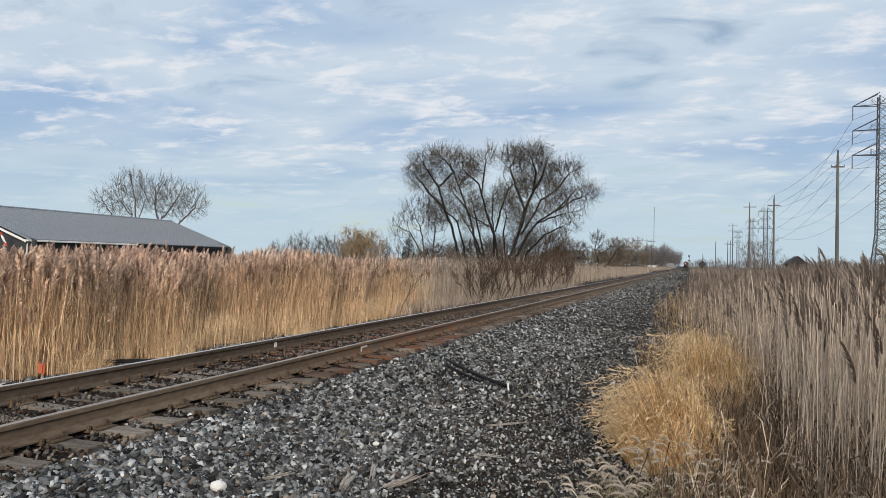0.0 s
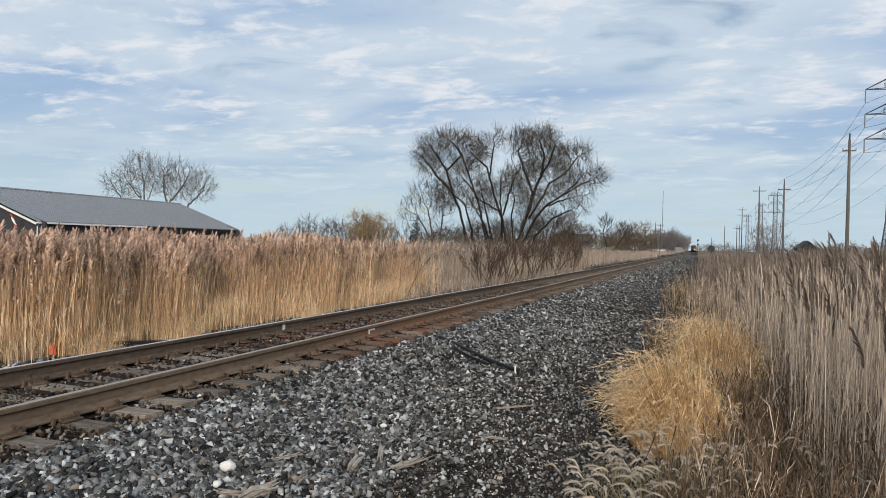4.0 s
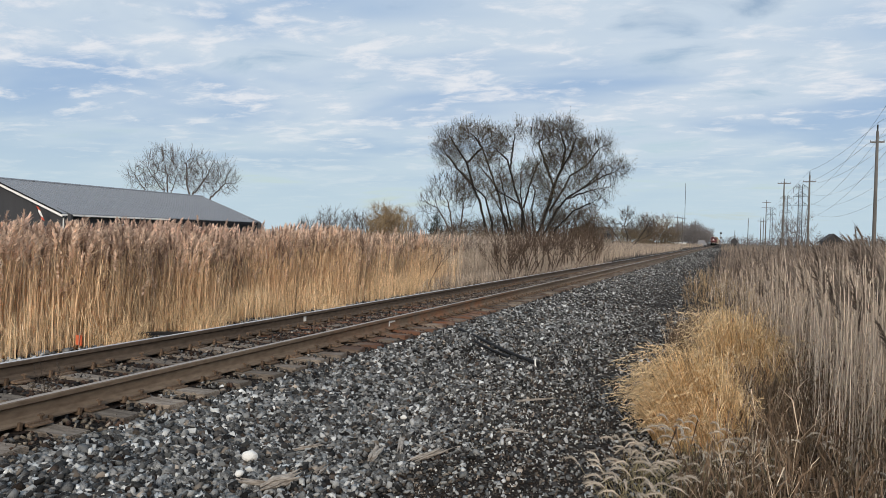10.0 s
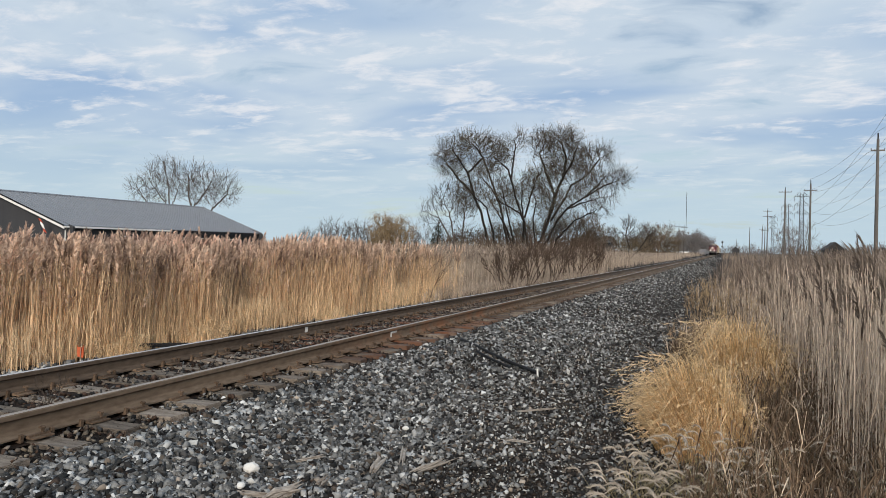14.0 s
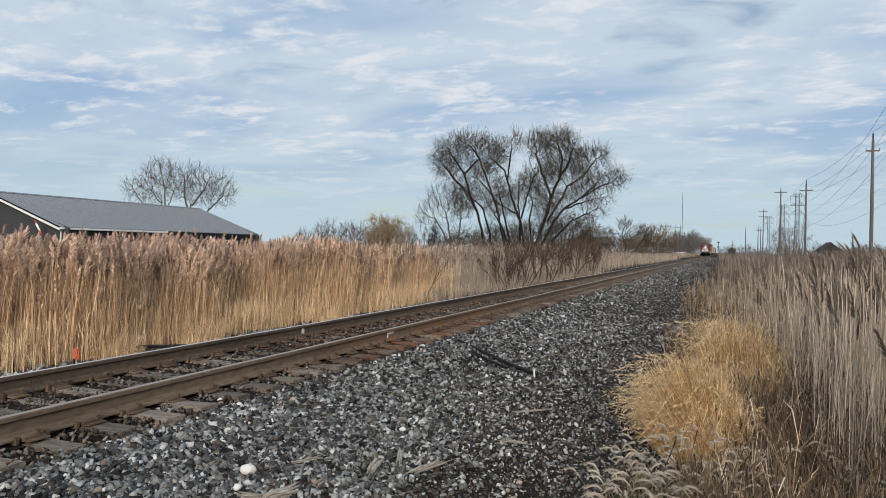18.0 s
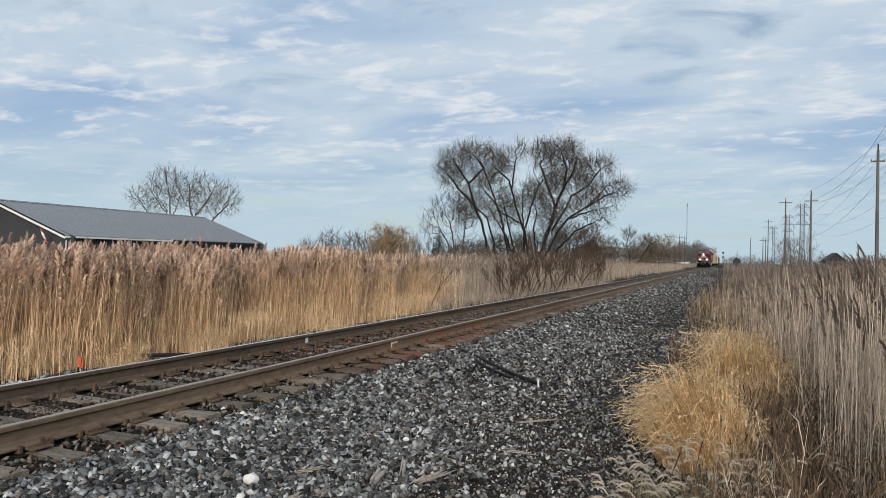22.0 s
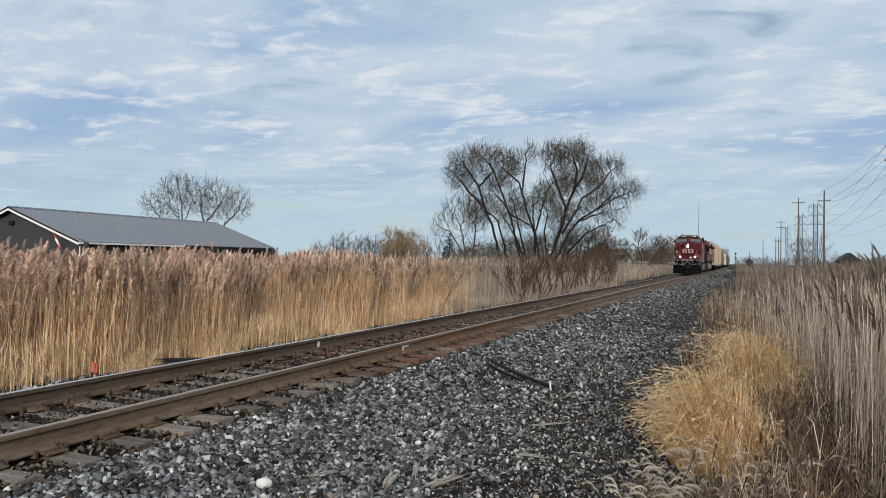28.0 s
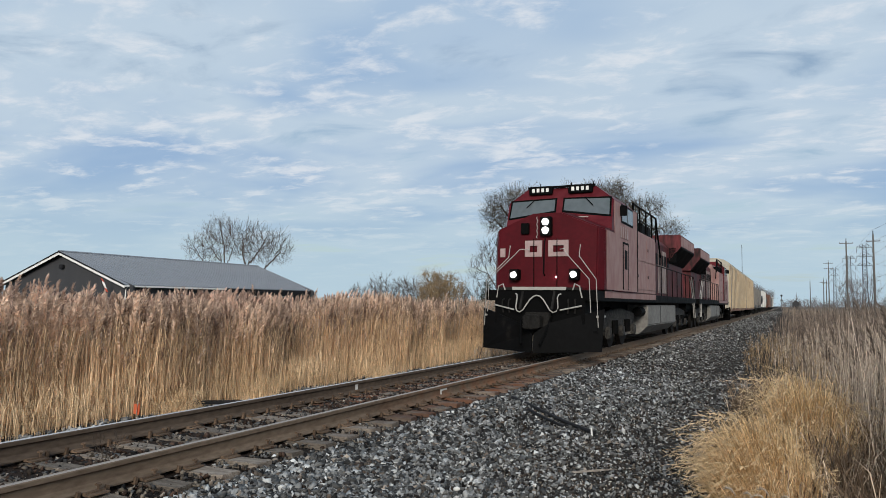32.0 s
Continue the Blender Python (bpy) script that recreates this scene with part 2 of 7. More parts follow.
M["reed_stem_pale"] = leafy(material("reed_stem_pale", (0.92, 0.77, 0.625), (0.34, 0.265, 0.20), scale=0.7, fine=11, stretch=(1, 1, 0.12), bump=0, island=0.42, amount=0.9, island_to=(0.34, 0.26, 0.205)), 0.12)
M["reed_far"] = material("far_reeds", (0.35, 0.275, 0.212), (0.175, 0.133, 0.103), scale=0.3, fine=3, bump=0, island=0.4, amount=0.9)
M["reed_grey"] = material("grey_reeds", (0.45, 0.365, 0.29), (0.215, 0.168, 0.13), scale=0.3, fine=3, bump=0, island=0.4, amount=0.9)
M["reed_leaf"] = leafy(material("reed_leaf", (0.92, 0.69, 0.44), (0.60, 0.41, 0.235), scale=0.5, fine=4, bump=0, island=0.4, amount=0.9), 0.2)
M["reed_leaf_pale"] = leafy(material("reed_leaf_pale", (0.74, 0.585, 0.43), (0.40, 0.295, 0.205), scale=0.5, fine=4, bump=0, island=0.4, amount=0.9), 0.2)
M["plume"] = leafy(material("reed_plume", (0.88, 0.67, 0.51), (0.25, 0.165, 0.122), scale=4.5, fine=1.1, bump=0, island=0.22, amount=1.4, stretch=(1, 1, 0.5)), 0.4)
M["plume_back"] = leafy(material("reed_plume_back", (0.92, 0.69, 0.545), (0.24, 0.162, 0.126), scale=4.5, fine=1.1, bump=0, island=0.22, amount=1.4, stretch=(1, 1, 0.5)), 0.4)
M["tawny_grass"] = leafy(material("tawny_grass", (0.46, 0.325, 0.185), (0.20, 0.13, 0.07), scale=2, fine=9, bump=0, island=0.4, amount=0.9), 0.2)
M["plume_dark"] = material("reed_plume_dark", (0.19, 0.145, 0.118), (0.085, 0.063, 0.052), scale=0.9, fine=7, bump=0, island=0.3)
M["plume_pale"] = leafy(material("reed_plume_pale", (0.35, 0.28, 0.228), (0.105, 0.08, 0.065), scale=4.5, fine=1.1, bump=0, island=0.25, amount=1.1, stretch=(1, 1, 0.5)), 0.25)
M["gold_grass"] = leafy(material("golden_grass", (0.95, 0.69, 0.395), (0.46, 0.27, 0.11), scale=2, fine=14, bump=0, island=0.45, amount=0.9), 0.2)
M["foxtail"] = leafy(material("foxtail_head", (0.66, 0.575, 0.475), (0.36, 0.30, 0.235), scale=5, fine=30, bump=0, island=0.3))
M["green_stem"] = leafy(material("green_stem", (0.50, 0.40, 0.23), (0.26, 0.22, 0.11), scale=3, fine=9, bump=0, island=0.35))
M["dry_leaf"] = leafy(material("dry_leaf", (0.29, 0.20, 0.128), (0.10, 0.063, 0.041), scale=3, fine=12, bump=0, island=0.55))
M["bark"] = material("tree_bark", (0.036, 0.030, 0.026), (0.015, 0.0125, 0.011), scale=2, fine=18, stretch=(2, 2, 0.5), bump=0.7, amount=0.9, rough=0.92)
M["stick"] = material("weathered_stick", (0.38, 0.34, 0.295), (0.14, 0.115, 0.095), scale=3, fine=25, stretch=(1, 1, 4), bump=0.5, amount=0.9)
M["bar_black"] = material("black_bar", (0.018, 0.018, 0.02), (0.01, 0.01, 0.01), scale=4, fine=25, bump=0.2, rough=0.6)
M["orange"] = material("orange_cloth", (0.62, 0.14, 0.06), (0.38, 0.09, 0.04), scale=6, fine=30, bump=0.1)
M["bark_grey"] = material("grey_bark", (0.135, 0.115, 0.10), (0.07, 0.06, 0.053), scale=2, fine=18, stretch=(2, 2, 0.5), bump=0.5, amount=0.9, rough=0.92)
M["twig"] = material("twig", (0.092, 0.074, 0.06), (0.045, 0.036, 0.03), scale=0.4, fine=5, bump=0, island=0.3, amount=0.8)
# bark of far trees, lightened and greyed to put distance haze into the colour
M["hazy_bark"] = material("hazy_bark", (0.20, 0.18, 0.172), (0.145, 0.13, 0.125), scale=0.3, fine=4, bump=0, island=0.15, amount=0.8)
M["bush_twig"] = material("bush_twig", (0.18, 0.13, 0.098), (0.098, 0.07, 0.053), scale=0.4, fine=5, bump=0, island=0.3, amount=0.8)
M["bush_leaf"] = leafy(material("bush_leaf", (0.20, 0.155, 0.098), (0.10, 0.078, 0.05), scale=0.4, fine=5, bump=0, island=0.25, amount=0.9), 0.2)
# twigs of far trees, with the same haze in their grey
M["hazy_twig"] = material("hazy_twig", (0.195, 0.18, 0.178), (0.145, 0.133, 0.134), scale=0.2, fine=3, bump=0, island=0.1, amount=0.7)
M["straw_twig"] = material("straw_twig", (0.34, 0.25, 0.15), (0.20, 0.14, 0.085), scale=0.4, fine=5, bump=0, island=0.3, amount=0.8)
M["twig_red"] = material("red_twig", (0.110, 0.075, 0.054), (0.05, 0.035, 0.027), scale=0.4, fine=5, bump=0, island=0.3, amount=0.8)
M["tree_leaf"] = leafy(material("sparse_leaf", (0.19, 0.165, 0.108), (0.09, 0.078, 0.05), scale=0.3, fine=4, bump=0, island=0.4, amount=0.9))
M["conifer"] = material("conifer_needles", (0.034, 0.046, 0.032), (0.014, 0.02, 0.015), scale=0.6, fine=6, bump=0, island=0.35, amount=0.9)
M["willow_leaf"] = leafy(material("willow_leaf", (0.37, 0.25, 0.125), (0.22, 0.145, 0.075), scale=0.3, fine=4, bump=0, island=0.4, amount=0.9))


# ---- mesh helpers ----
class Geo:
    """Collects vertices and faces for one mesh, with a material slot per face."""

    def __init__(self):
        self.v, self.f, self.m, self.slot = [], [], [], 0

    def add(self, verts, faces):
        k = len(self.v)
        self.v += [tuple(p) for p in verts]
        self.f += [tuple(i + k for i in f) for f in faces]
        self.m += [self.slot] * len(faces)
        return self

    def box(self, x0, x1, y0, y1, z0, z1):
        return self.add([(x, y, z) for z in (z0, z1) for y in (y0, y1) for x in (x0, x1)],
                        [(0, 2, 3, 1), (4, 5, 7, 6), (0, 1, 5, 4), (2, 6, 7, 3), (0, 4, 6, 2), (1, 3, 7, 5)])

    def prism(self, outline, a, b, axis="y"):
        """Extrudes an outline of (u, w) pairs from a to b along an axis."""
        n = len(outline)
        put = {"y": lambda u, w, s: (u, s, w), "x": lambda u, w, s: (s, u, w), "z": lambda u, w, s: (u, w, s)}[axis]
        vs = [put(u, w, s) for s in (a, b) for u, w in outline]
        return self.add(vs, [tuple(range(n))[::-1], tuple(range(n, 2 * n))] + [(i, (i + 1) % n, n + (i + 1) % n, n + i) for i in range(n)])

    def tube(self, pts, radii, sides=8, caps=True):
        pts = [Vector(p) for p in pts]
        if isinstance(radii, (int, float)):
            radii = [radii] * len(pts)
        vs, fs = [], []
        up = None
        for i, p in enumerate(pts):
            d = (pts[min(i + 1, len(pts) - 1)] - pts[max(i - 1, 0)]).normalized()
            ref = Vector((0, 0, 1)) if abs(d.z) < 0.95 else Vector((1, 0, 0))
            a = d.cross(ref).normalized()
            b = a.cross(d)
            for k in range(sides):
                t = 2 * math.pi * k / sides
                vs.append(p + radii[i] * (math.cos(t) * a + math.sin(t) * b))
        for i in range(len(pts) - 1):
            for k in range(sides):
                j = (k + 1) % sides
                fs.append((i * sides + k, i * sides + j, (i + 1) * sides + j, (i + 1) * sides + k))
        if caps:
            fs += [tuple(range(sides))[::-1], tuple(range((len(pts) - 1) * sides, len(pts) * sides))]
        return self.add(vs, fs)

    def disc(self, centre, radius, depth, axis="y", sides=20, r2=None):
        c = Vector(centre)
        d = {"x": Vector((1, 0, 0)), "y": Vector((0, 1, 0)), "z": Vector((0, 0, 1))}[axis] * depth / 2
        return self.tube([c - d, c + d], [radius, radius if r2 is None else r2], sides)

    def mesh(self, name, *mats, bevel=0.0, smooth=False):
        me = bpy.data.meshes.new(name)
        me.from_pydata(self.v, [], self.f)
        for m in mats:
            me.materials.append(m)
        if len(mats) > 1:
            me.polygons.foreach_set("material_index", self.m)
        bm = bmesh.new()
        bm.from_mesh(me)
        bmesh.ops.recalc_face_normals(bm, faces=bm.faces)
        if bevel:
            bmesh.ops.bevel(bm, geom=[e for e in bm.edges if e.calc_face_angle(0) > 0.5], offset=bevel, segments=2, affect="EDGES", clamp_overlap=True)
        bm.to_mesh(me)
        bm.free()
        if smooth:
            me.polygons.foreach_set("use_smooth", [True] * len(me.polygons))
        return me


def part(name, data, parent, label="", m=None):
    """Links a mesh as one object under a thing or a part."""
    ob = new(name, data)
    ob.parent = parent
    if m is not None:
        ob.matrix_basis = m
    if label:
        ob["label"] = label
    return ob


def thing(name, label, category, group="", kind="", data=None, at=None):
    ob = new(name, data)
    if at is not None:
        ob.matrix_basis = at
    return tagged(ob, label, category, group, kind)


def big_mesh(name, verts, tris, slots, mats):
    """A mesh straight from arrays of corners and triangles."""
    me = bpy.data.meshes.new(name)
    verts, tris = np.asarray(verts, np.float32), np.asarray(tris, np.int32)
    me.vertices.add(len(verts))
    me.vertices.foreach_set("co", verts.ravel())
    me.loops.add(tris.size)
    me.loops.foreach_set("vertex_index", tris.ravel())
    me.polygons.add(len(tris))
    me.polygons.foreach_set("loop_start", np.arange(0, tris.size, 3, dtype=np.int32))
    me.polygons.foreach_set("loop_total", np.full(len(tris), 3, np.int32))
    for m in mats:
        me.materials.append(m)
    me.polygons.foreach_set("material_index", np.asarray(slots, np.int32))
    me.update(calc_edges=True)
    me.validate()
    return me


class Heap:
    """Gathers blocks of triangles for one large mesh."""

    def __init__(self):
        self.v, self.t, self.s, self.n = [], [], [], 0

    def put(self, verts, tris, slot):
        self.v.append(verts.reshape(-1, 3))
        self.t.append(tris.reshape(-1, 3) + self.n)
        self.s.append(np.full(tris.size // 3, slot))
        self.n += verts.size // 3

    def mesh(self, name, mats):
        return big_mesh(name, np.concatenate(self.v), np.concatenate(self.t), np.concatenate(self.s), mats)


def ribbons(heap, pts, widths, slot, rng):
    """pts: (n, k, 3) centre lines; widths: (n, k). Flat blades of random facing."""
    n, k, _ = pts.shape
    a = rng.uniform(0, 2 * np.pi, n)
    side = np.stack([np.cos(a), np.sin(a), np.zeros(n)], 1)[:, None, :] * widths[:, :, None] * 0.5
    v = np.stack([pts - side, pts + side], 2).reshape(n, 2 * k, 3)
    q = np.array([(2 * i, 2 * i + 1, 2 * i + 3, 2 * i, 2 * i + 3, 2 * i + 2) for i in range(k - 1)]).ravel()
    heap.put(v, (np.arange(n)[:, None] * 2 * k + q[None, :]), slot)


def rods(heap, pts, radii, slot, sides=3):
    """pts: (n, k, 3); radii: (n, k). Thin many-sided stalks."""
    n, k, _ = pts.shape
    d = pts[:, -1] - pts[:, 0]
    d /= np.linalg.norm(d, axis=1, keepdims=True) + 1e-9
    ref = np.where(np.abs(d[:, 2:3]) > 0.9, np.array([[1.0, 0, 0]]), np.array([[0, 0, 1.0]]))
    a = np.cross(d, ref)
    a /= np.linalg.norm(a, axis=1, keepdims=True) + 1e-9
    b = np.cross(a, d)
    ang = 2 * np.pi * np.arange(sides) / sides
    ring = a[:, None, :] * np.cos(ang)[None, :, None] + b[:, None, :] * np.sin(ang)[None, :, None]
    v = pts[:, :, None, :] + ring[:, None, :, :] * radii[:, :, None, None]
    q = []
    for i in range(k - 1):
        for s in range(sides):
            j = (s + 1) % sides
            q += [i * sides + s, i * sides + j, (i + 1) * sides + j, i * sides + s, (i + 1) * sides + j, (i + 1) * sides + s]
    heap.put(v.reshape(n, -1, 3), np.arange(n)[:, None] * k * sides + np.array(q)[None, :], slot)

# ---- ground ----
def ground_z(x, y):
    """Height of the ground: ballast bed, walkway and the low land on both sides."""
    z = np.interp(x, [-60, -8, -3.6, -2.7, -1.9, -1.45, 1.15, 1.35, 1.9, 2.8, 4.6, 6.2, 9, 60], [-0.7, -0.55, -0.36, -0.30, -0.13, -0.055, -0.055, -0.07, -0.10, -0.17, -0.225, -0.30, -0.45, -0.6])
    return z + 0.018 * np.sin(x * 3.1 + 0.7 * y) * np.sin(y * 1.9) * (np.abs(x) > 1.5)


def build_ground():
    xs = np.concatenate([[-3500, -900, -300, -120, -70, -45, -30, -20, -14, -10, -8], np.arange(-7, 9.01, 0.22), [10, 12, 15, 20, 30, 45, 70, 120, 300, 900, 3500]])
    ys = np.concatenate([[-1500, -300, -60, -20, -8], np.arange(-4, 30, 0.3), np.arange(30, 90, 1.5), np.arange(90, 300, 10), [320, 400, 550, 800, 1200, 2200, 4500]])
    X, Y = np.meshgrid(xs, ys)
    Zg = ground_z(X, Y)
    v = np.stack([X, Y, Zg], -1).reshape(-1, 3)
    n = len(xs)
    faces = [(j * n + i, j * n + i + 1, (j + 1) * n + i + 1, (j + 1) * n + i) for j in range(len(ys) - 1) for i in range(n - 1)]
    me = bpy.data.meshes.new("ground")
    me.from_pydata(v.tolist(), [], faces)
    me.materials.append(M["soil"])
    me.polygons.foreach_set("use_smooth", [True] * len(faces))
    return thing("ground", "cinder and soil ground with scattered stone chips, darkened for shade between stones", "ground", kind="structure", data=me)


ground = build_ground()


bed = Geo()
for k in range(60):
    y0 = -6 + 8 * k
    bed.add([(-0.9, y0, -0.028), (0.9, y0, -0.028), (0.9, y0 + 8, -0.028), (-0.9, y0 + 8, -0.028)], [(0, 1, 2, 3)])
M["bed"] = material("track_bed_dirt", (0.032, 0.021, 0.016), (0.012, 0.008, 0.006), scale=2.5, fine=35, bump=0.9, amount=1.0, rough=0.95)
part("track_bed", bed.mesh("track_bed", M["bed"]), ground, "rusty brown dirt between the ties")


# ---- track ----
RAIL = [(-0.075, 0.012), (0.075, 0.012), (0.075, 0.024), (0.02, 0.045), (0.009, 0.065), (0.009, 0.145), (0.037, 0.160), (0.0375, 0.192), (0.030, 0.200), (-0.030, 0.200), (-0.0375, 0.192), (-0.037, 0.160), (-0.009, 0.145), (-0.009, 0.065), (-0.02, 0.045), (-0.075, 0.024)]
PITCH = 0.515
track = thing("railway_track", "single railway track with rusty rails on weathered wooden ties", "railway track", kind="structure")


def build_rail(x):
    g = Geo()
    ys = [-30, 60, 200, 400, 800, 1500]
    n = len(RAIL)
    for a, b in zip(ys[:-1], ys[1:]):
        for i in range(n):
            (u, w), (u2, w2) = RAIL[i], RAIL[(i + 1) % n]
            g.slot = 1 if i == 8 else 0
            g.add([(u, a, w), (u2, a, w2), (u2, b, w2), (u, b, w)], [(0, 1, 2, 3)])
    return part("rail", g.mesh("rail", M["rail_side"] if x > 0 else M["rail_dark"], M["rail_top_dull"] if x > 0 else M["rail_top"]), track, "rusty steel rail with a bright worn running surface", pose(x, 0, 0))


for rx in (-0.755, 0.755):
    build_rail(rx)


def tie_mesh(seed):
    r = random.Random(seed)
    g = Geo()
    nx = 7
    top, bot = [], []
    for i in range(nx):
        x = -1.3 + 2.6 * i / (nx - 1)
        for sy in (-1, 1):
            top.append((x + r.uniform(-.02, .02) * (i in (0, nx - 1)), sy * (0.112 + r.uniform(-.008, .006)), r.uniform(-0.012, 0.004)))
            bot.append((x, sy * 0.115, -0.17))
    vs = top + bot
    k = len(top)
    fs = []
    for i in range(nx - 1):
        a, b, c, d = 2 * i, 2 * i + 1, 2 * i + 3, 2 * i + 2
        fs += [(a, d, c, b), (a, b - 1 + k, d + k, d)[:0] or (a, a + k, d + k, d), (b, c, c + k, b + k)]
    fs += [(0, 1, 1 + k, k), (2 * nx - 2, 2 * nx - 2 + k, 2 * nx - 1 + k, 2 * nx - 1)]
    g.add(vs, fs)
    return g.mesh("tie", M["tie"], bevel=0.008)


def plate_mesh():
    g = Geo()
    g.box(-0.19, 0.17, -0.095, 0.095, 0.0, 0.012)
    g.box(-0.12, -0.082, -0.095, 0.095, 0.012, 0.026)
    g.box(0.082, 0.12, -0.095, 0.095, 0.012, 0.026)
    return g.mesh("tie_plate", M["plate"])


def spike_mesh():
    g = Geo()
    g.box(-0.009, 0.009, -0.009, 0.009, -0.03, 0.035)
    g.prism([(-0.03, 0.035), (0.014, 0.035), (0.014, 0.048), (-0.008, 0.058), (-0.03, 0.045)], -0.016, 0.016)
    return g.mesh("spike", M["plate"])


def anchor_mesh():
    g = Geo()
    g.prism([(-0.095, -0.03), (0.095, -0.03), (0.10, 0.03), (0.075, 0.034), (0.07, 0.008), (-0.07, 0.008), (-0.078, 0.05), (-0.105, 0.05)], -0.014, 0.014)
    return g.mesh("rail_anchor", M["plate"])


def build_ties():
    r = random.Random(4)
    ties, plate, spike, anchor = [tie_mesh(i) for i in range(6)], plate_mesh(), spike_mesh(), anchor_mesh()
    count = 0
    y = 1.0 - 14 * PITCH
    while y < 62:
        yy = y + r.uniform(-0.03, 0.03)
        part("tie", ties[r.randrange(6)], track, m=pose(r.uniform(-.05, .05), yy, r.uniform(-.012, .004), 0, r.uniform(-.3, .3), r.uniform(-1.2, 1.2) + (180 if r.random() < .5 else 0)))
        if y < 40:
            for sx in (-0.755, 0.755):
                part("tie_plate", plate, track, m=pose(sx, yy, 0.002, 0, 0, 0 if sx > 0 else 180))
                if y < 26:
                    for ox, oy, turn in ((0.10, 0.05, 0), (-0.10, -0.05, 180)):
                        part("spike", spike, track, m=pose(sx + ox, yy + oy + r.uniform(-.01, .01), 0.012 + r.uniform(0, .012), 0, 0, turn))
                    for side in (-1, 1):
                        if r.random() < 0.8:
                            part("rail_anchor", anchor, track, m=pose(sx, yy + side * 0.135, 0.012, 0, 0, 180 if sx < 0 else 0))
        y += PITCH
    g = Geo()
    while y < 420:
        g.box(-1.3, 1.3, y - 0.11, y + 0.11, -0.1, 0.0 + r.uniform(-.02, .004))
        y += PITCH
    far = part("far_ties", g.mesh("far_ties", M["tie"]), track)
    far["kind"] = "stuff"


build_ties()


M["rust_stone"] = material("rusty_ballast", (0.066, 0.041, 0.030), (0.020, 0.013, 0.010), scale=9, fine=70, bump=0.35, amount=0.9, island=0.5, rough=0.9, dist=0.006)


# ---- ballast stones ----
def stone_shapes(count=16, small=False):
    """Angular crushed stones: blocks with knocked-in corners."""
    out = []
    rng = np.random.default_rng(5)
    for _ in range(count):
        box = np.array([(a, b, c) for a in (-1, 1) for b in (-1, 1) for c in (-1, 1)], float)
        p = box * rng.uniform(0.42, 1.0, (8, 3)) * np.array([1.15, rng.uniform(0.6, 0.95), rng.uniform(0.34, 0.6)])
        p[:, 0] += p[:, 2] * rng.normal(0, 0.35)
        if small:
            p = p[[0, 2, 3, 4, 5, 7]] * 1.25
        bm = bmesh.new()
        for q in p:
            bm.verts.new(q)
        got = bmesh.ops.convex_hull(bm, input=bm.verts)
        bmesh.ops.delete(bm, geom=[v for v in got["geom_interior"] if isinstance(v, bmesh.types.BMVert)], context="VERTS")
        bmesh.ops.triangulate(bm, faces=bm.faces)
        bmesh.ops.recalc_face_normals(bm, faces=bm.faces)
        bm.verts.index_update()
        out.append((np.array([v.co[:] for v in bm.verts]), np.array([[v.index for v in f.verts] for f in bm.faces])))
        bm.free()
    return out


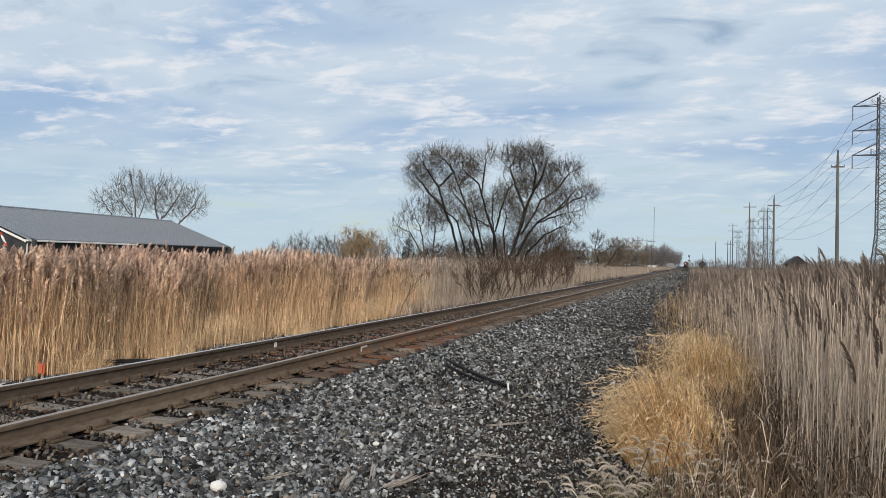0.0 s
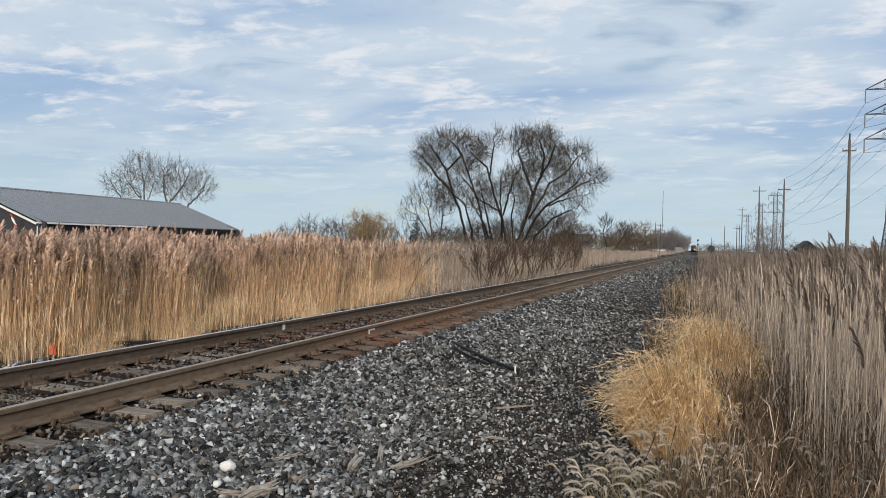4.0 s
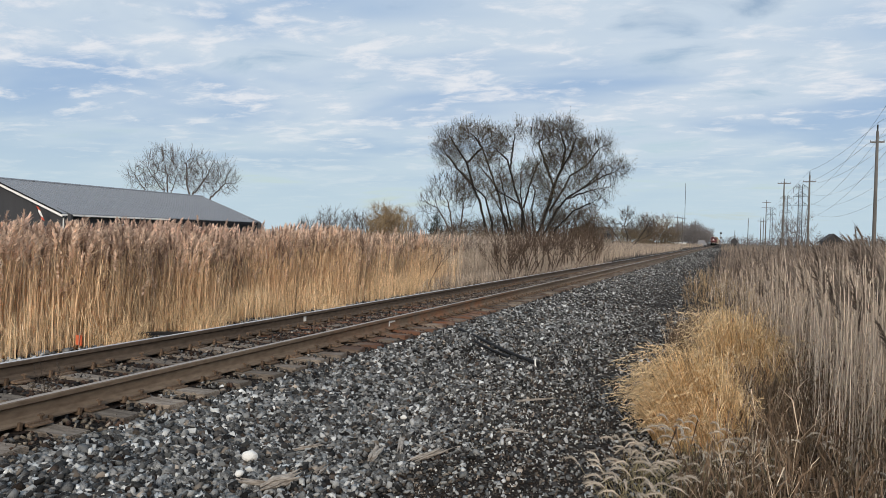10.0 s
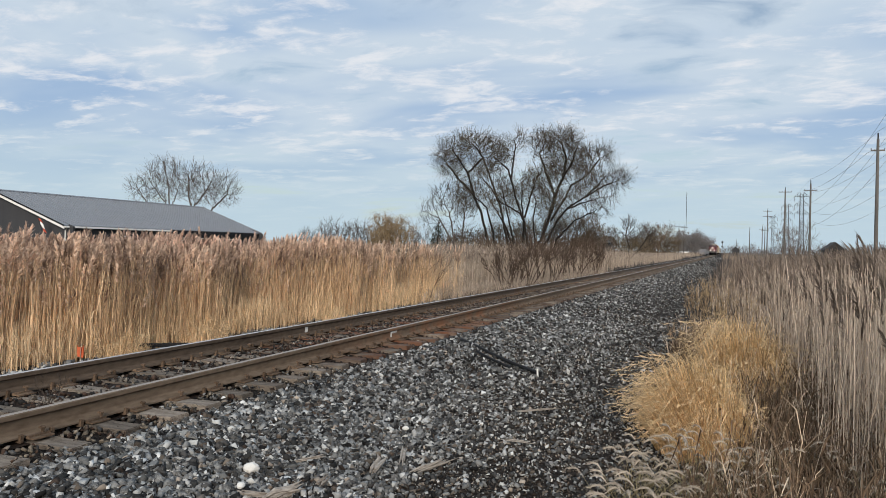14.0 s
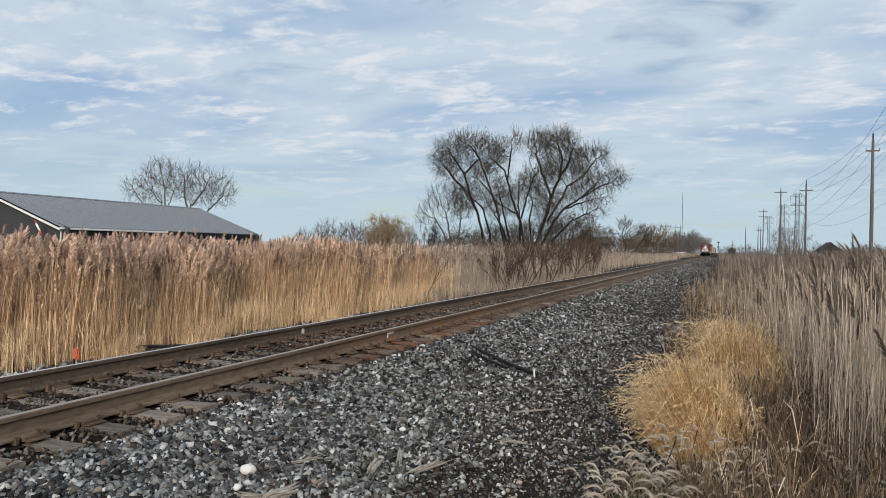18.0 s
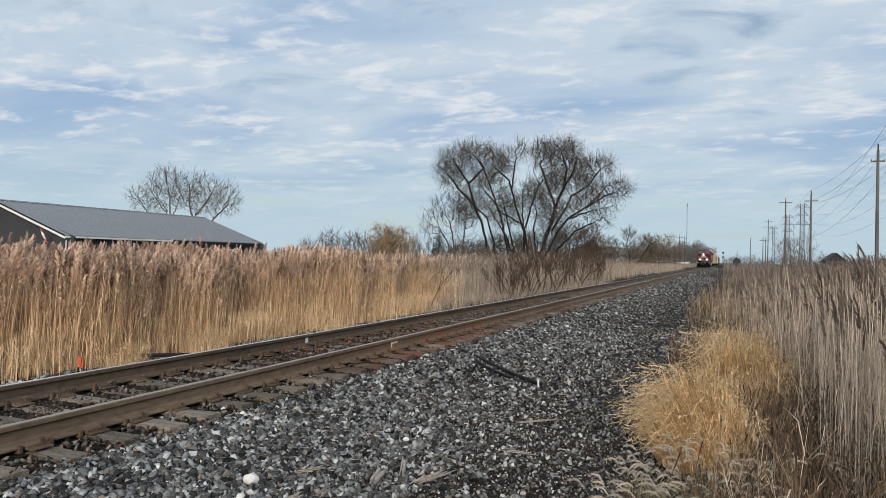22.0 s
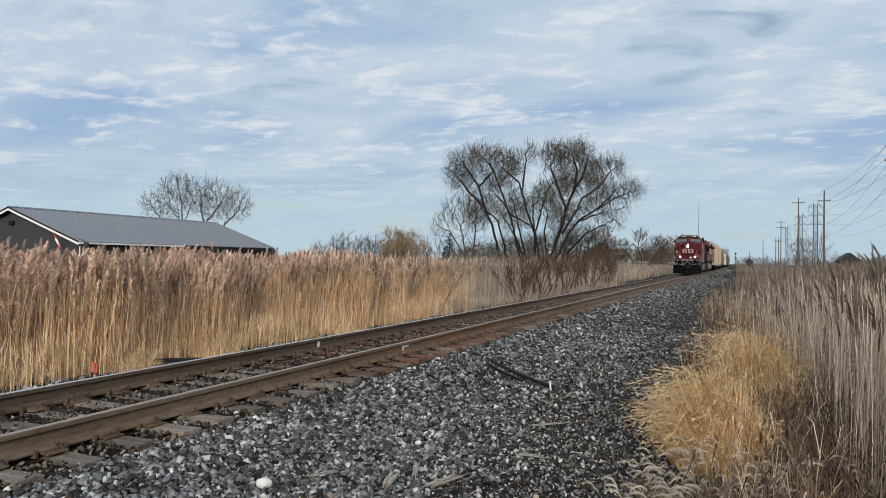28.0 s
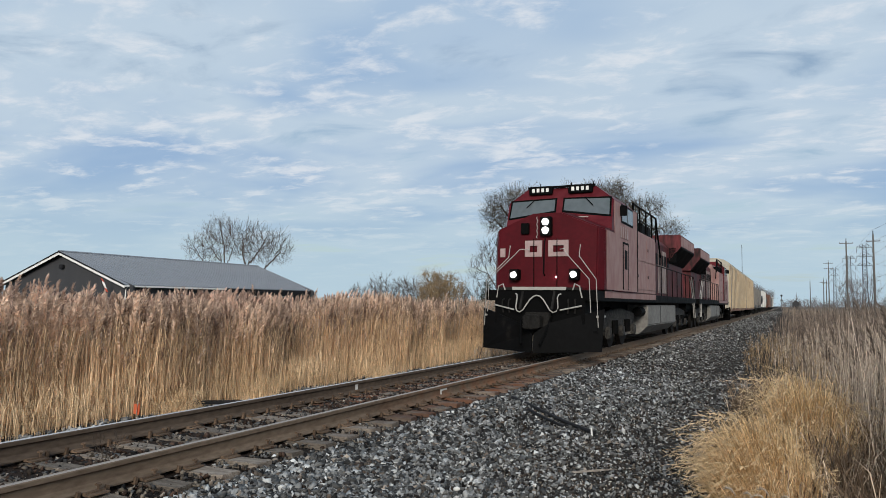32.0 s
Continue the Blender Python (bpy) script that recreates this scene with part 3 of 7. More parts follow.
def lay_stones():
    rng = np.random.default_rng(11)
    whole, plain = stone_shapes(), stone_shapes(16, True)
    heap = Heap()

    def scatter(n, xr, yr, size, slot, lift=0.25, keep=None, up=0.0):
        x = rng.uniform(*xr, n)
        y = yr[0] + (yr[1] - yr[0]) * rng.random(n)
        if keep is not None:
            k = keep(x, y)
            x, y = x[k], y[k]
        n = len(x)
        which = rng.integers(0, 16, n)
        if isinstance(slot, tuple):
            for one, part_ in zip(slot, np.array_split(np.arange(n), 10)):
                put(x[part_], y[part_], which[part_], size, one, lift, up)
            return
        put(x, y, which, size, slot, lift, up)

    def put(x, y, which, size, slot, lift, up):
        n = len(x)
        s = rng.uniform(size[0], size[1], n) * rng.choice([0.75, 1.0, 1.0, 1.25], n) * np.interp(x, [1.6, 2.6, 3.4, 4.6], [1.0, 0.88, 0.78, 0.66])
        for i, (v, t) in enumerate(plain if size[1] < 0.024 or (n and (y.min() > 8.9 or y.max() < 3.1)) else whole):
            m = which == i
            c = m.sum()
            if not c:
                continue
            # most stones lie on a flat side
            ax = rng.normal(size=(c, 4)) * np.array([1.0, 0.5, 0.5, 1.0])
            ax /= np.linalg.norm(ax, axis=1, keepdims=True)
            w, a, b, d = ax.T
            R = np.stack([1 - 2 * (b * b + d * d), 2 * (a * b - w * d), 2 * (a * d + w * b), 2 * (a * b + w * d), 1 - 2 * (a * a + d * d), 2 * (b * d - w * a), 2 * (a * d - w * b), 2 * (b * d + w * a), 1 - 2 * (a * a + b * b)], 1).reshape(c, 3, 3)
            p = np.einsum("nij,kj->nki", R, v) * s[m][:, None, None]
            p[:, :, 0] += x[m][:, None]
            p[:, :, 1] += y[m][:, None]
            p[:, :, 2] += (ground_z(x[m], y[m]) + s[m] * lift + up)[:, None]
            heap.put(p, np.arange(c)[:, None] * len(v) + t.ravel()[None, :], slot)

    mixed, fines = (0, 0, 0, 0, 0, 0, 4, 4, 4, 3), (3, 3, 3, 3, 4, 4, 0, 3, 3, 1)
    darker = (0, 0, 0, 0, 0, 4, 4, 4, 4, 3)
    # coarse ballast on the near shoulder, thinning towards the walkway
    coarse = lambda x, y: rng.random(len(x)) < np.clip(1.3 - (x - 1.3) / 3.0, 0.34, 1)
    fine_ = lambda x, y: rng.random(len(x)) < np.clip((x - 1.2) / 2.5, 0.2, 1)
    near_tie = lambda x, y: np.abs(((y - 1.0) / PITCH + 0.5) % 1 - 0.5) > 0.2
    scatter(27000, (1.34, 5.8), (3.0, 9.0), (0.013, 0.036), mixed, 0.5, coarse)
    scatter(9000, (1.34, 3.7), (2.8, 6.6), (0.018, 0.037), (0, 0, 0, 0, 0, 0, 0, 4, 4, 3), 0.75)
    scatter(18500, (1.34, 5.4), (9.0, 18.0), (0.015, 0.038), mixed, 0.5, coarse)
    scatter(13500, (1.34, 5.0), (18.0, 38.0), (0.018, 0.038), darker, 0.45, coarse)
    scatter(9500, (1.34, 4.9), (38.0, 90.0), (0.024, 0.048), darker, 0.4, coarse)
    scatter(4000, (1.34, 4.8), (90.0, 260.0), (0.045, 0.09), darker, 0.3, coarse)
    scatter(19000, (1.5, 6.3), (3.0, 9.0), (0.008, 0.020), fines, 0.4, fine_)
    scatter(8000, (1.5, 6.0), (9.0, 20.0), (0.012, 0.026), fines, 0.3, fine_)
    on_tie = lambda x, y: np.abs(((y - 1.0) / PITCH + 0.5) % 1 - 0.5) < 0.19
    dirt = (2, 3, 4, 4, 2, 5, 4, 2, 3, 4)
    scatter(9000, (-0.66, 0.66), (2.0, 26.0), (0.007, 0.022), dirt, 0.35, on_tie, 0.044)
    scatter(300, (0.86, 1.3), (2.0, 26.0), (0.005, 0.014), dirt, 0.35, on_tie, 0.075)
    scatter(4200, (2.0, 5.8), (3.0, 14.0), (0.004, 0.013), 1, 0.9)
    scatter(620, (1.4, 5.6), (3.0, 24.0), (0.012, 0.026), 1, 0.7)
    scatter(260, (1.8, 5.0), (14.0, 40.0), (0.014, 0.03), 1, 0.6)
    scatter(350, (1.6, 4.8), (36.0, 90.0), (0.025, 0.05), 1, 0.5)
    scatter(13000, (1.32, 5.8), (-9.0, 3.0), (0.032, 0.062), mixed, 0.4, coarse)
    scatter(3000, (1.5, 6.3), (-9.0, 3.0), (0.018, 0.0235), fines, 0.4, fine_)
    # between the rails and on the far shoulder
    scatter(7000, (-0.66, 0.66), (2.0, 30.0), (0.012, 0.030), (2, 2, 4, 4, 3, 4, 2, 5, 3, 2), 0.4, near_tie, 0.03)
    scatter(1500, (-0.66, 0.66), (2.0, 30.0), (0.012, 0.028), (2, 2, 2, 4, 4, 3, 2, 4, 3, 2), 0.8)
    scatter(1000, (0.84, 1.42), (2.0, 8.0), (0.014, 0.028), (4, 0, 5, 3, 3, 5, 4, 5, 4, 2), 0.4, near_tie, 0.03)
    scatter(2200, (0.84, 1.42), (8.0, 34.0), (0.014, 0.028), (4, 2, 4, 3, 4, 2, 4, 3, 4, 2), 0.2, near_tie)
    scatter(500, (1.25, 1.7), (2.0, 8.0), (0.012, 0.028), 5, 0.5)
    scatter(500, (0.84, 1.2), (7.0, 16.0), (0.012, 0.026), 2, 0.3, near_tie)
    scatter(4200, (-0.7, 0.7), (2.0, 24.0), (0.006, 0.016), (2, 2, 3, 4, 2, 4, 2, 3, 4, 2), 1.0)
    scatter(500, (0.8, 1.5), (7.5, 16.0), (0.007, 0.018), 2, 0.6)
    scatter(3200, (-3.7, -1.3), (4.0, 24.0), (0.022, 0.045), 0, 0.4)
    me = heap.mesh("ballast_stones", [M["ballast"], M["pale_chip"], M["rust_stone"], M["cinder"], M["dark_stone"], M["dusty_stone"]])
    ob = part("ballast_stones", me, ground, "grey crushed-stone ballast")
    ob["kind"] = "stuff"
    # the stones nearest the walkway, one by one
    alone = []
    for v, t in whole:
        me = bpy.data.meshes.new("stone")
        me.from_pydata(v.tolist(), [], t.tolist())
        me.materials.append(M["stone"])
        alone.append(me)
    r = random.Random(3)
    for _ in range(290):
        x, y = r.uniform(1.5, 3.5), 3.3 + 4.5 * r.random() ** 1.3
        s = r.uniform(0.020, 0.040) * (1.15 - 0.12 * (x - 1.5))
        part("stone", alone[r.randrange(len(alone))], ground, m=pose(x, y, float(ground_z(x, y)) + 0.012 + s * 0.45, r.gauss(0, 18), r.gauss(0, 18), r.uniform(0, 360)) @ Matrix.Scale(s, 4))


lay_stones()

# ---- reeds ----
def reed_bed(heap, x, y, height, rng, slots, stem_r=0.0035, sides=0, leaves=2, plume=12, lean=(0.03, 0.0), plume_size=1.0, plume_chance=0.9, plume_w=0.075, sway=0.035, slim=1.0, nod=0.22, leaf_w=0.012):
    """Reeds standing at x, y: a stalk, a few leaves and a feathery drooping head each."""
    n = len(x)
    z = ground_z(x, y)
    base = np.stack([x, y, z - 0.03], 1)
    tilt = rng.normal(0, sway, (n, 2)) + np.array(lean)
    h = height[:, None]
    tip = base + np.concatenate([tilt * h, np.sqrt(np.clip(1 - (tilt ** 2).sum(1, keepdims=True), 0.2, 1)) * h], 1)
    mid = base * 0.5 + tip * 0.5 - np.concatenate([tilt * h * 0.18, np.zeros((n, 1))], 1)
    pts = np.stack([base, mid, tip], 1)
    w = np.stack([np.full(n, stem_r), np.full(n, stem_r * 0.85), np.full(n, stem_r * 0.45)], 1) * rng.uniform(0.7, 1.4, (n, 1))
    if sides:
        rods(heap, pts, w, slots[0], sides)
    else:
        ribbons(heap, pts, w * 2.2, slots[0], rng)
    for _ in range(leaves):
        f = rng.uniform(0.12, 0.85, (n, 1))
        p0 = base * (1 - f) + tip * f
        a = rng.uniform(0, 2 * np.pi, n)
        out = np.stack([np.cos(a), np.sin(a), np.zeros(n)], 1)
        ln = rng.uniform(0.14, 0.36, (n, 1))
        p1 = p0 + out * ln * 0.18 + np.array([0, 0, 1]) * ln * rng.uniform(0.4, 0.8, (n, 1))
        p2 = p0 + out * ln * 0.55 + np.array([0, 0, 1]) * ln * rng.uniform(-0.3, 1.1, (n, 1))
        wl = np.stack([np.full(n, 0.004), np.full(n, leaf_w), np.full(n, 0.001)], 1) * rng.uniform(0.6, 1.3, (n, 1)) * (stem_r / 0.0035) ** 0.5
        ribbons(heap, np.stack([p0, p1, p2], 1), wl, slots[1], rng)
    if plume:
        has = rng.random(n) < plume_chance
        t, k = tip[has], int(has.sum())
        droop = np.stack([rng.normal(nod, 0.22, k), rng.normal(0, 0.22, k), np.zeros(k)], 1)
        size = rng.uniform(0.17, 0.30, (k, 1)) * plume_size
        for j in range(plume):
            f = j / plume
            s = t + np.array([0, 0, 1]) * size * (f - 0.35) * 0.95 + droop * size * (f ** 2) * 0.5
            a = rng.uniform(0, 2 * np.pi, k)
            r = size[:, 0] * (0.05 + 0.20 * np.sin(np.pi * min(1.0, f * 0.9 + 0.12))) * rng.uniform(0.6, 1.2, k) * slim
            out = np.stack([np.cos(a) * r, np.sin(a) * r, size[:, 0] * rng.uniform(0.08, 0.28, k)], 1) + droop * size * 0.25
            side = np.stack([-np.sin(a), np.cos(a), rng.normal(0, 0.3, k)], 1) * size * plume_w
            heap.put(np.stack([s - side, s + side, s + out], 1), np.arange(k)[:, None] * 3 + np.arange(3)[None, :], slots[2])


def reed_edge_right(y):
    return np.interp(y, [0, 4, 9, 26, 45, 90, 200, 400], [7.4, 6.9, 6.4, 5.1, 5.2, 5.15, 4.5, 3.4])


def build_reeds():
    rng = np.random.default_rng(21)
    heap = Heap()

    def field(n, xr, yr, hr, keep=None, ragged=None, most=1.0, span=2.6, **kw):
        x, y = rng.uniform(*xr, n), rng.uniform(*yr, n)
        if keep is not None:
            k = keep(x, y)
            x, y = x[k], y[k]
        patch = 0.5 + 0.5 * np.sin(x * 0.9 + 1.3 * np.sin(y * 0.35)) * np.sin(y * 0.55 + 0.4 * x)
        high = rng.uniform(hr[0], hr[1], len(x)) * (0.9 + 0.16 * patch) * (1 + 0.05 * np.sin(x * 4.3 + 2 * np.sin(y * 2.1)) * np.sin(y * 3.7 + x))
        if ragged is not None:
            high *= np.clip(0.42 + (x - ragged(y)) / span + rng.normal(0, 0.13, len(x)), 0.3, most)
        reed_bed(heap, x, y, high, rng, **kw)

    gold = (0, 2, 4)
    behind = (0, 2, 6)
    pale = (5, 5, 5)
    front = lambda x, y: (y < 23 + 1.5 * np.sin(x * 3) + rng.normal(0, 2.2, len(x))) & (x < -3.72 + 0.22 * np.sin(y * 0.8) + 0.15 * np.sin(y * 2.3))
    bank = lambda x, y: (x < -3.7 + 0.2 * np.sin(y * 0.5)) & (y < 24 + 1.6 * np.sin(x * 2) + 1.1 * (x + 3.5) + rng.normal(0, 2.2, len(x)))
    greyer = lambda x, y: (x < -3.9 - 0.012 * y + 0.3 * np.sin(y * 0.4)) & (y > 22 + 1.1 * (x + 3.5) + rng.normal(0, 2.2, len(x)))
    # the golden stand beside the far rail
    field(7600, (-5.2, -3.2), (3, 26), (1.34, 1.96), front, slots=gold, plume=26, leaves=1, stem_r=0.0036, plume_w=0.062, plume_size=1.1, plume_chance=0.5, leaf_w=0.009, lean=(0.045, 0.03), sway=0.05)
    field(13000, (-4.5, -3.4), (3, 25), (0.9, 1.78), front, slots=gold, plume=10, leaves=2, stem_r=0.0036, plume_chance=0.18, plume_w=0.07, leaf_w=0.008)
    field(5600, (-10, -5.4), (3, 26), (1.55, 2.04), bank, slots=behind, plume=30, leaves=0, stem_r=0.004, plume_size=1.3, plume_w=0.062, lean=(0.05, 0.03))
    field(5600, (-26, -10), (6, 60), (1.55, 1.98), bank, slots=behind, plume=8, leaves=0, stem_r=0.006, plume_size=1.25)
    field(4200, (-62, -26), (14, 78), (1.5, 1.88), None, slots=behind, plume=6, leaves=0, stem_r=0.008, plume_size=1.5)
    field(3400, (-8, -3.5), (-10, 3), (1.4, 1.95), None, slots=gold, plume=8, leaves=1, stem_r=0.0045)
    # short broken stalks at its foot
    field(6000, (-4.5, -3.35), (3, 23), (0.2, 0.9), None, slots=(2, 2, 4), plume=0, leaves=2, stem_r=0.003, leaf_w=0.008, sway=0.06)
    # the greyer stand further along
    field(2600, (-4.8, -2.7), (21, 60), (0.15, 0.6), None, slots=(5, 5, 5), plume=0, leaves=2, sway=0.15, stem_r=0.005)
    field(4000, (-7, -3.4), (19, 60), (1.3, 1.9), greyer, slots=pale, plume=9, leaves=1, stem_r=0.005, plume_size=1.2)
    field(6500, (-7, -3.4), (19, 60), (1.35, 1.9), greyer, slots=(1, 3, 7), plume=8, leaves=1, stem_r=0.0042, plume_chance=0.7, leaf_w=0.009)
    field(6000, (-24, -6), (18, 110), (1.5, 2.05), greyer, slots=pale, plume=5, leaves=0, stem_r=0.007, plume_size=1.5)
    field(2600, (-18, -6.2), (46, 95), (1.7, 2.35), None, slots=pale, plume=5, leaves=0, stem_r=0.008, plume_size=1.7)
    field(5200, (-16, -4.0), (55, 190), (0.9, 1.6), None, slots=pale, plume=4, leaves=0, stem_r=0.010, plume_size=2.0)
    field(2500, (-40, -5.0), (180, 420), (0.8, 1.3), None, slots=pale, plume=5, leaves=0, stem_r=0.03, plume_size=4.0)
    me = heap.mesh("reeds", [M["reed_stem"], M["reed_stem_pale"], M["reed_leaf"], M["reed_leaf_pale"], M["plume"], M["reed_grey"], M["plume_back"], M["plume_pale"]])
    thing("reed_bed", "tall dry golden reeds with feathery brown heads beside the track", "reeds", kind="stuff", data=me)

    heap = Heap()
    slots = (0, 1, 2)
    edge = lambda x, y: x > reed_edge_right(y) + 0.25 * np.sin(y * 1.7) + 0.1 * np.sin(y * 5) + np.abs(rng.normal(0, 1, len(x))) * np.interp(y, [8, 14], [0.3, 0.7])
    field(16, (7.6, 13.5), (11, 22), (1.8, 2.2), None, slots=(0, 1, 4), plume=150, leaves=1, stem_r=0.0035, sides=3, plume_chance=1.0, plume_size=1.35, plume_w=0.020, slim=0.42, nod=-0.5, lean=(-0.06, 0.0))
    field(3000, (7.5, 13), (-9, 3.6), (1.2, 1.8), None, slots=slots, plume=9, leaves=1, stem_r=0.004, plume_chance=0.4)
    litter = lambda x, y: x > reed_edge_right(y) - 0.9 + 0.3 * np.sin(y * 2.3)
    field(4100, (6.0, 9.6), (3.6, 12), (1.25, 1.92), edge, slots=slots, plume=70, leaves=1, stem_r=0.0029, sides=3, leaf_w=0.007, lean=(0.01, 0.0), plume_chance=0.2, plume_w=0.022, sway=0.055, plume_size=1.15, slim=0.5, nod=-0.3)
    field(4300, (4.9, 16), (11, 30), (1.18, 1.84), edge, reed_edge_right, 1.16, 5.5, slots=(5, 5, 4), plume=30, leaves=1, stem_r=0.004, lean=(0.0, 0.0), plume_chance=0.30, plume_w=0.034, sway=0.055, slim=0.5, nod=-0.3)
    field(4600, (4.9, 16), (11, 30), (1.18, 1.84), edge, reed_edge_right, 1.16, 5.5, slots=slots, plume=30, leaves=1, stem_r=0.004, lean=(0.0, 0.0), plume_chance=0.36, plume_w=0.034, sway=0.055, slim=0.5, nod=-0.3)
    field(3600, (4.0, 24), (28, 75), (1.2, 2.0), edge, reed_edge_right, 1.2, 10.0, slots=(5, 5, 4), plume=9, leaves=0, stem_r=0.007, plume_size=1.2, plume_chance=0.4, slim=0.6, nod=-0.3)
    field(3600, (4.0, 24), (28, 75), (1.2, 2.0), edge, reed_edge_right, 1.2, 10.0, slots=(5, 5, 2), plume=9, leaves=0, stem_r=0.007, plume_size=1.2, plume_chance=0.6, slim=0.6, nod=-0.3)
    field(5000, (3.2, 60), (70, 260), (1.1, 1.9), edge, slots=(5, 5, 2), plume=3, leaves=0, stem_r=0.014, plume_size=2.2, plume_chance=0.7)
    field(6500, (5.0, 8.6), (3.6, 14), (0.15, 0.7), litter, slots=(3, 3, 2), plume=0, leaves=3, sway=0.25)
    field(1100, (5.0, 8.6), (3.6, 14), (0.25, 0.9), litter, slots=(1, 1, 2), plume=0, leaves=3, sway=0.3, stem_r=0.0026, leaf_w=0.008)
    tawny = lambda x, y: (x > reed_edge_right(y) - 0.4 + 0.3 * np.sin(y * 1.7)) & (x < reed_edge_right(y) + 1.6)
    field(900, (4.6, 8.0), (12, 34), (0.3, 1.0), tawny, slots=(6, 6, 6), plume=0, leaves=3, sway=0.16, stem_r=0.003)
    me = heap.mesh("reeds", [M["reed_stem_pale"], M["reed_leaf_pale"], M["plume_pale"], M["dry_leaf"], M["plume_dark"], M["reed_far"], M["tawny_grass"]])
    thing("reed_bed", "tall pale grey-beige dry reeds along the walkway", "reeds", kind="stuff", data=me)


build_reeds()


# ---- golden grass clumps and foxtail ----
def grass_clump(name, label, at, blades, radius, height, mat, lean, seed, width=0.0055, heads=0):
    rng = np.random.default_rng(seed)
    a, r = rng.uniform(0, 2 * np.pi, blades), radius * np.sqrt(rng.random(blades))
    base = np.stack([np.cos(a) * r, np.sin(a) * r * 1.3, np.full(blades, -0.04)], 1)
    h = rng.uniform(0.35, 1.0, (blades, 1)) * height * (1.05 - 0.55 * (r / radius)[:, None] ** 2)
    out = base * np.array([0.35, 0.35, 0]) / radius * 0.5 + rng.normal(0, 0.15, (blades, 3)) * np.array([1, 1, 0]) + np.array([*lean, 0])
    p1 = base + out * h * 0.30 + np.array([0, 0, 0.5]) * h
    p2 = base + out * h * 0.85 + np.array([0, 0, 0.88]) * h
    p3 = base + out * h * 1.5 + np.array([0, 0, 0.86]) * h * rng.uniform(0.75, 1.12, (blades, 1))
    w = np.array([[1.0, 0.9, 0.7, 0.25]]) * width * rng.uniform(0.6, 1.5, (blades, 1))
    x, y = at
    clump = thing(name, label, "grass", "grass clumps by the walkway", at=pose(x, y, float(ground_z(x, y))))
    heap = Heap()
    ribbons(heap, np.stack([base, p1, p2, p3], 1), w, 0, rng)
    blades_ob = part("foliage", heap.mesh("foliage", [mat]), clump)
    blades_ob["kind"] = "stuff"
    if heads:
        heap = Heap()
        pick = rng.choice(blades, heads, replace=False)
        for j in range(9):
            t = p3[pick] - (p3[pick] - p2[pick]) * j * 0.11
            d = rng.normal(0, 0.022, (heads, 3)) + (p3[pick] - p2[pick]) * 0.16
            s = rng.normal(0, 0.003, (heads, 3))
            heap.put(np.stack([t - s, t + s, t + d], 1), np.arange(heads)[:, None] * 3 + np.arange(3)[None, :], 0)
        seeds = part("seed_fluff", heap.mesh("seed_fluff", [M["seed_head"]]), clump, "pale feathery seed heads")
        seeds["kind"] = "stuff"
    return clump


M["seed_head"] = leafy(material("seed_head", (0.78, 0.60, 0.38), (0.56, 0.40, 0.22), scale=3, fine=9, bump=0, island=0.25))
grass_clump("grass_clump", "golden dry grass clump leaning over the gravel", (5.68, 7.0), 3600, 0.42, 1.02, M["gold_grass"], (-0.20, -0.02), 1, width=0.0044, heads=1300)
grass_clump("grass_clump", "golden dry grass clump against the reeds", (6.05, 9.4), 2900, 0.46, 1.3, M["gold_grass"], (-0.05, 0.0), 2, width=0.0047, heads=1000)
grass_clump("grass_clump", "small golden dry grass tuft at the reed edge", (5.95, 8.4), 800, 0.3, 0.8, M["gold_grass"], (-0.08, 0.0), 3, heads=250)
grass_clump("grass_clump", "faded golden dry grass behind the clumps", (5.85, 13.5), 1200, 0.5, 0.85, M["reed_leaf_pale"], (-0.05, 0.0), 4, heads=400)

for at, n, rad, hh, lean, seed in (((-3.25, 8.9), 500, 0.35, 0.55, (0.25, -0.1), 5), ((-3.3, 10.9), 600, 0.4, 0.7, (0.12, 0.0), 6), ((-3.2, 15.5), 350, 0.35, 0.5, (0.1, 0.0), 7)):
    grass_clump("grass_clump", "straggling straw-yellow grass at the foot of the reeds", at, n, rad, hh, M["reed_leaf"], lean, seed, heads=120)


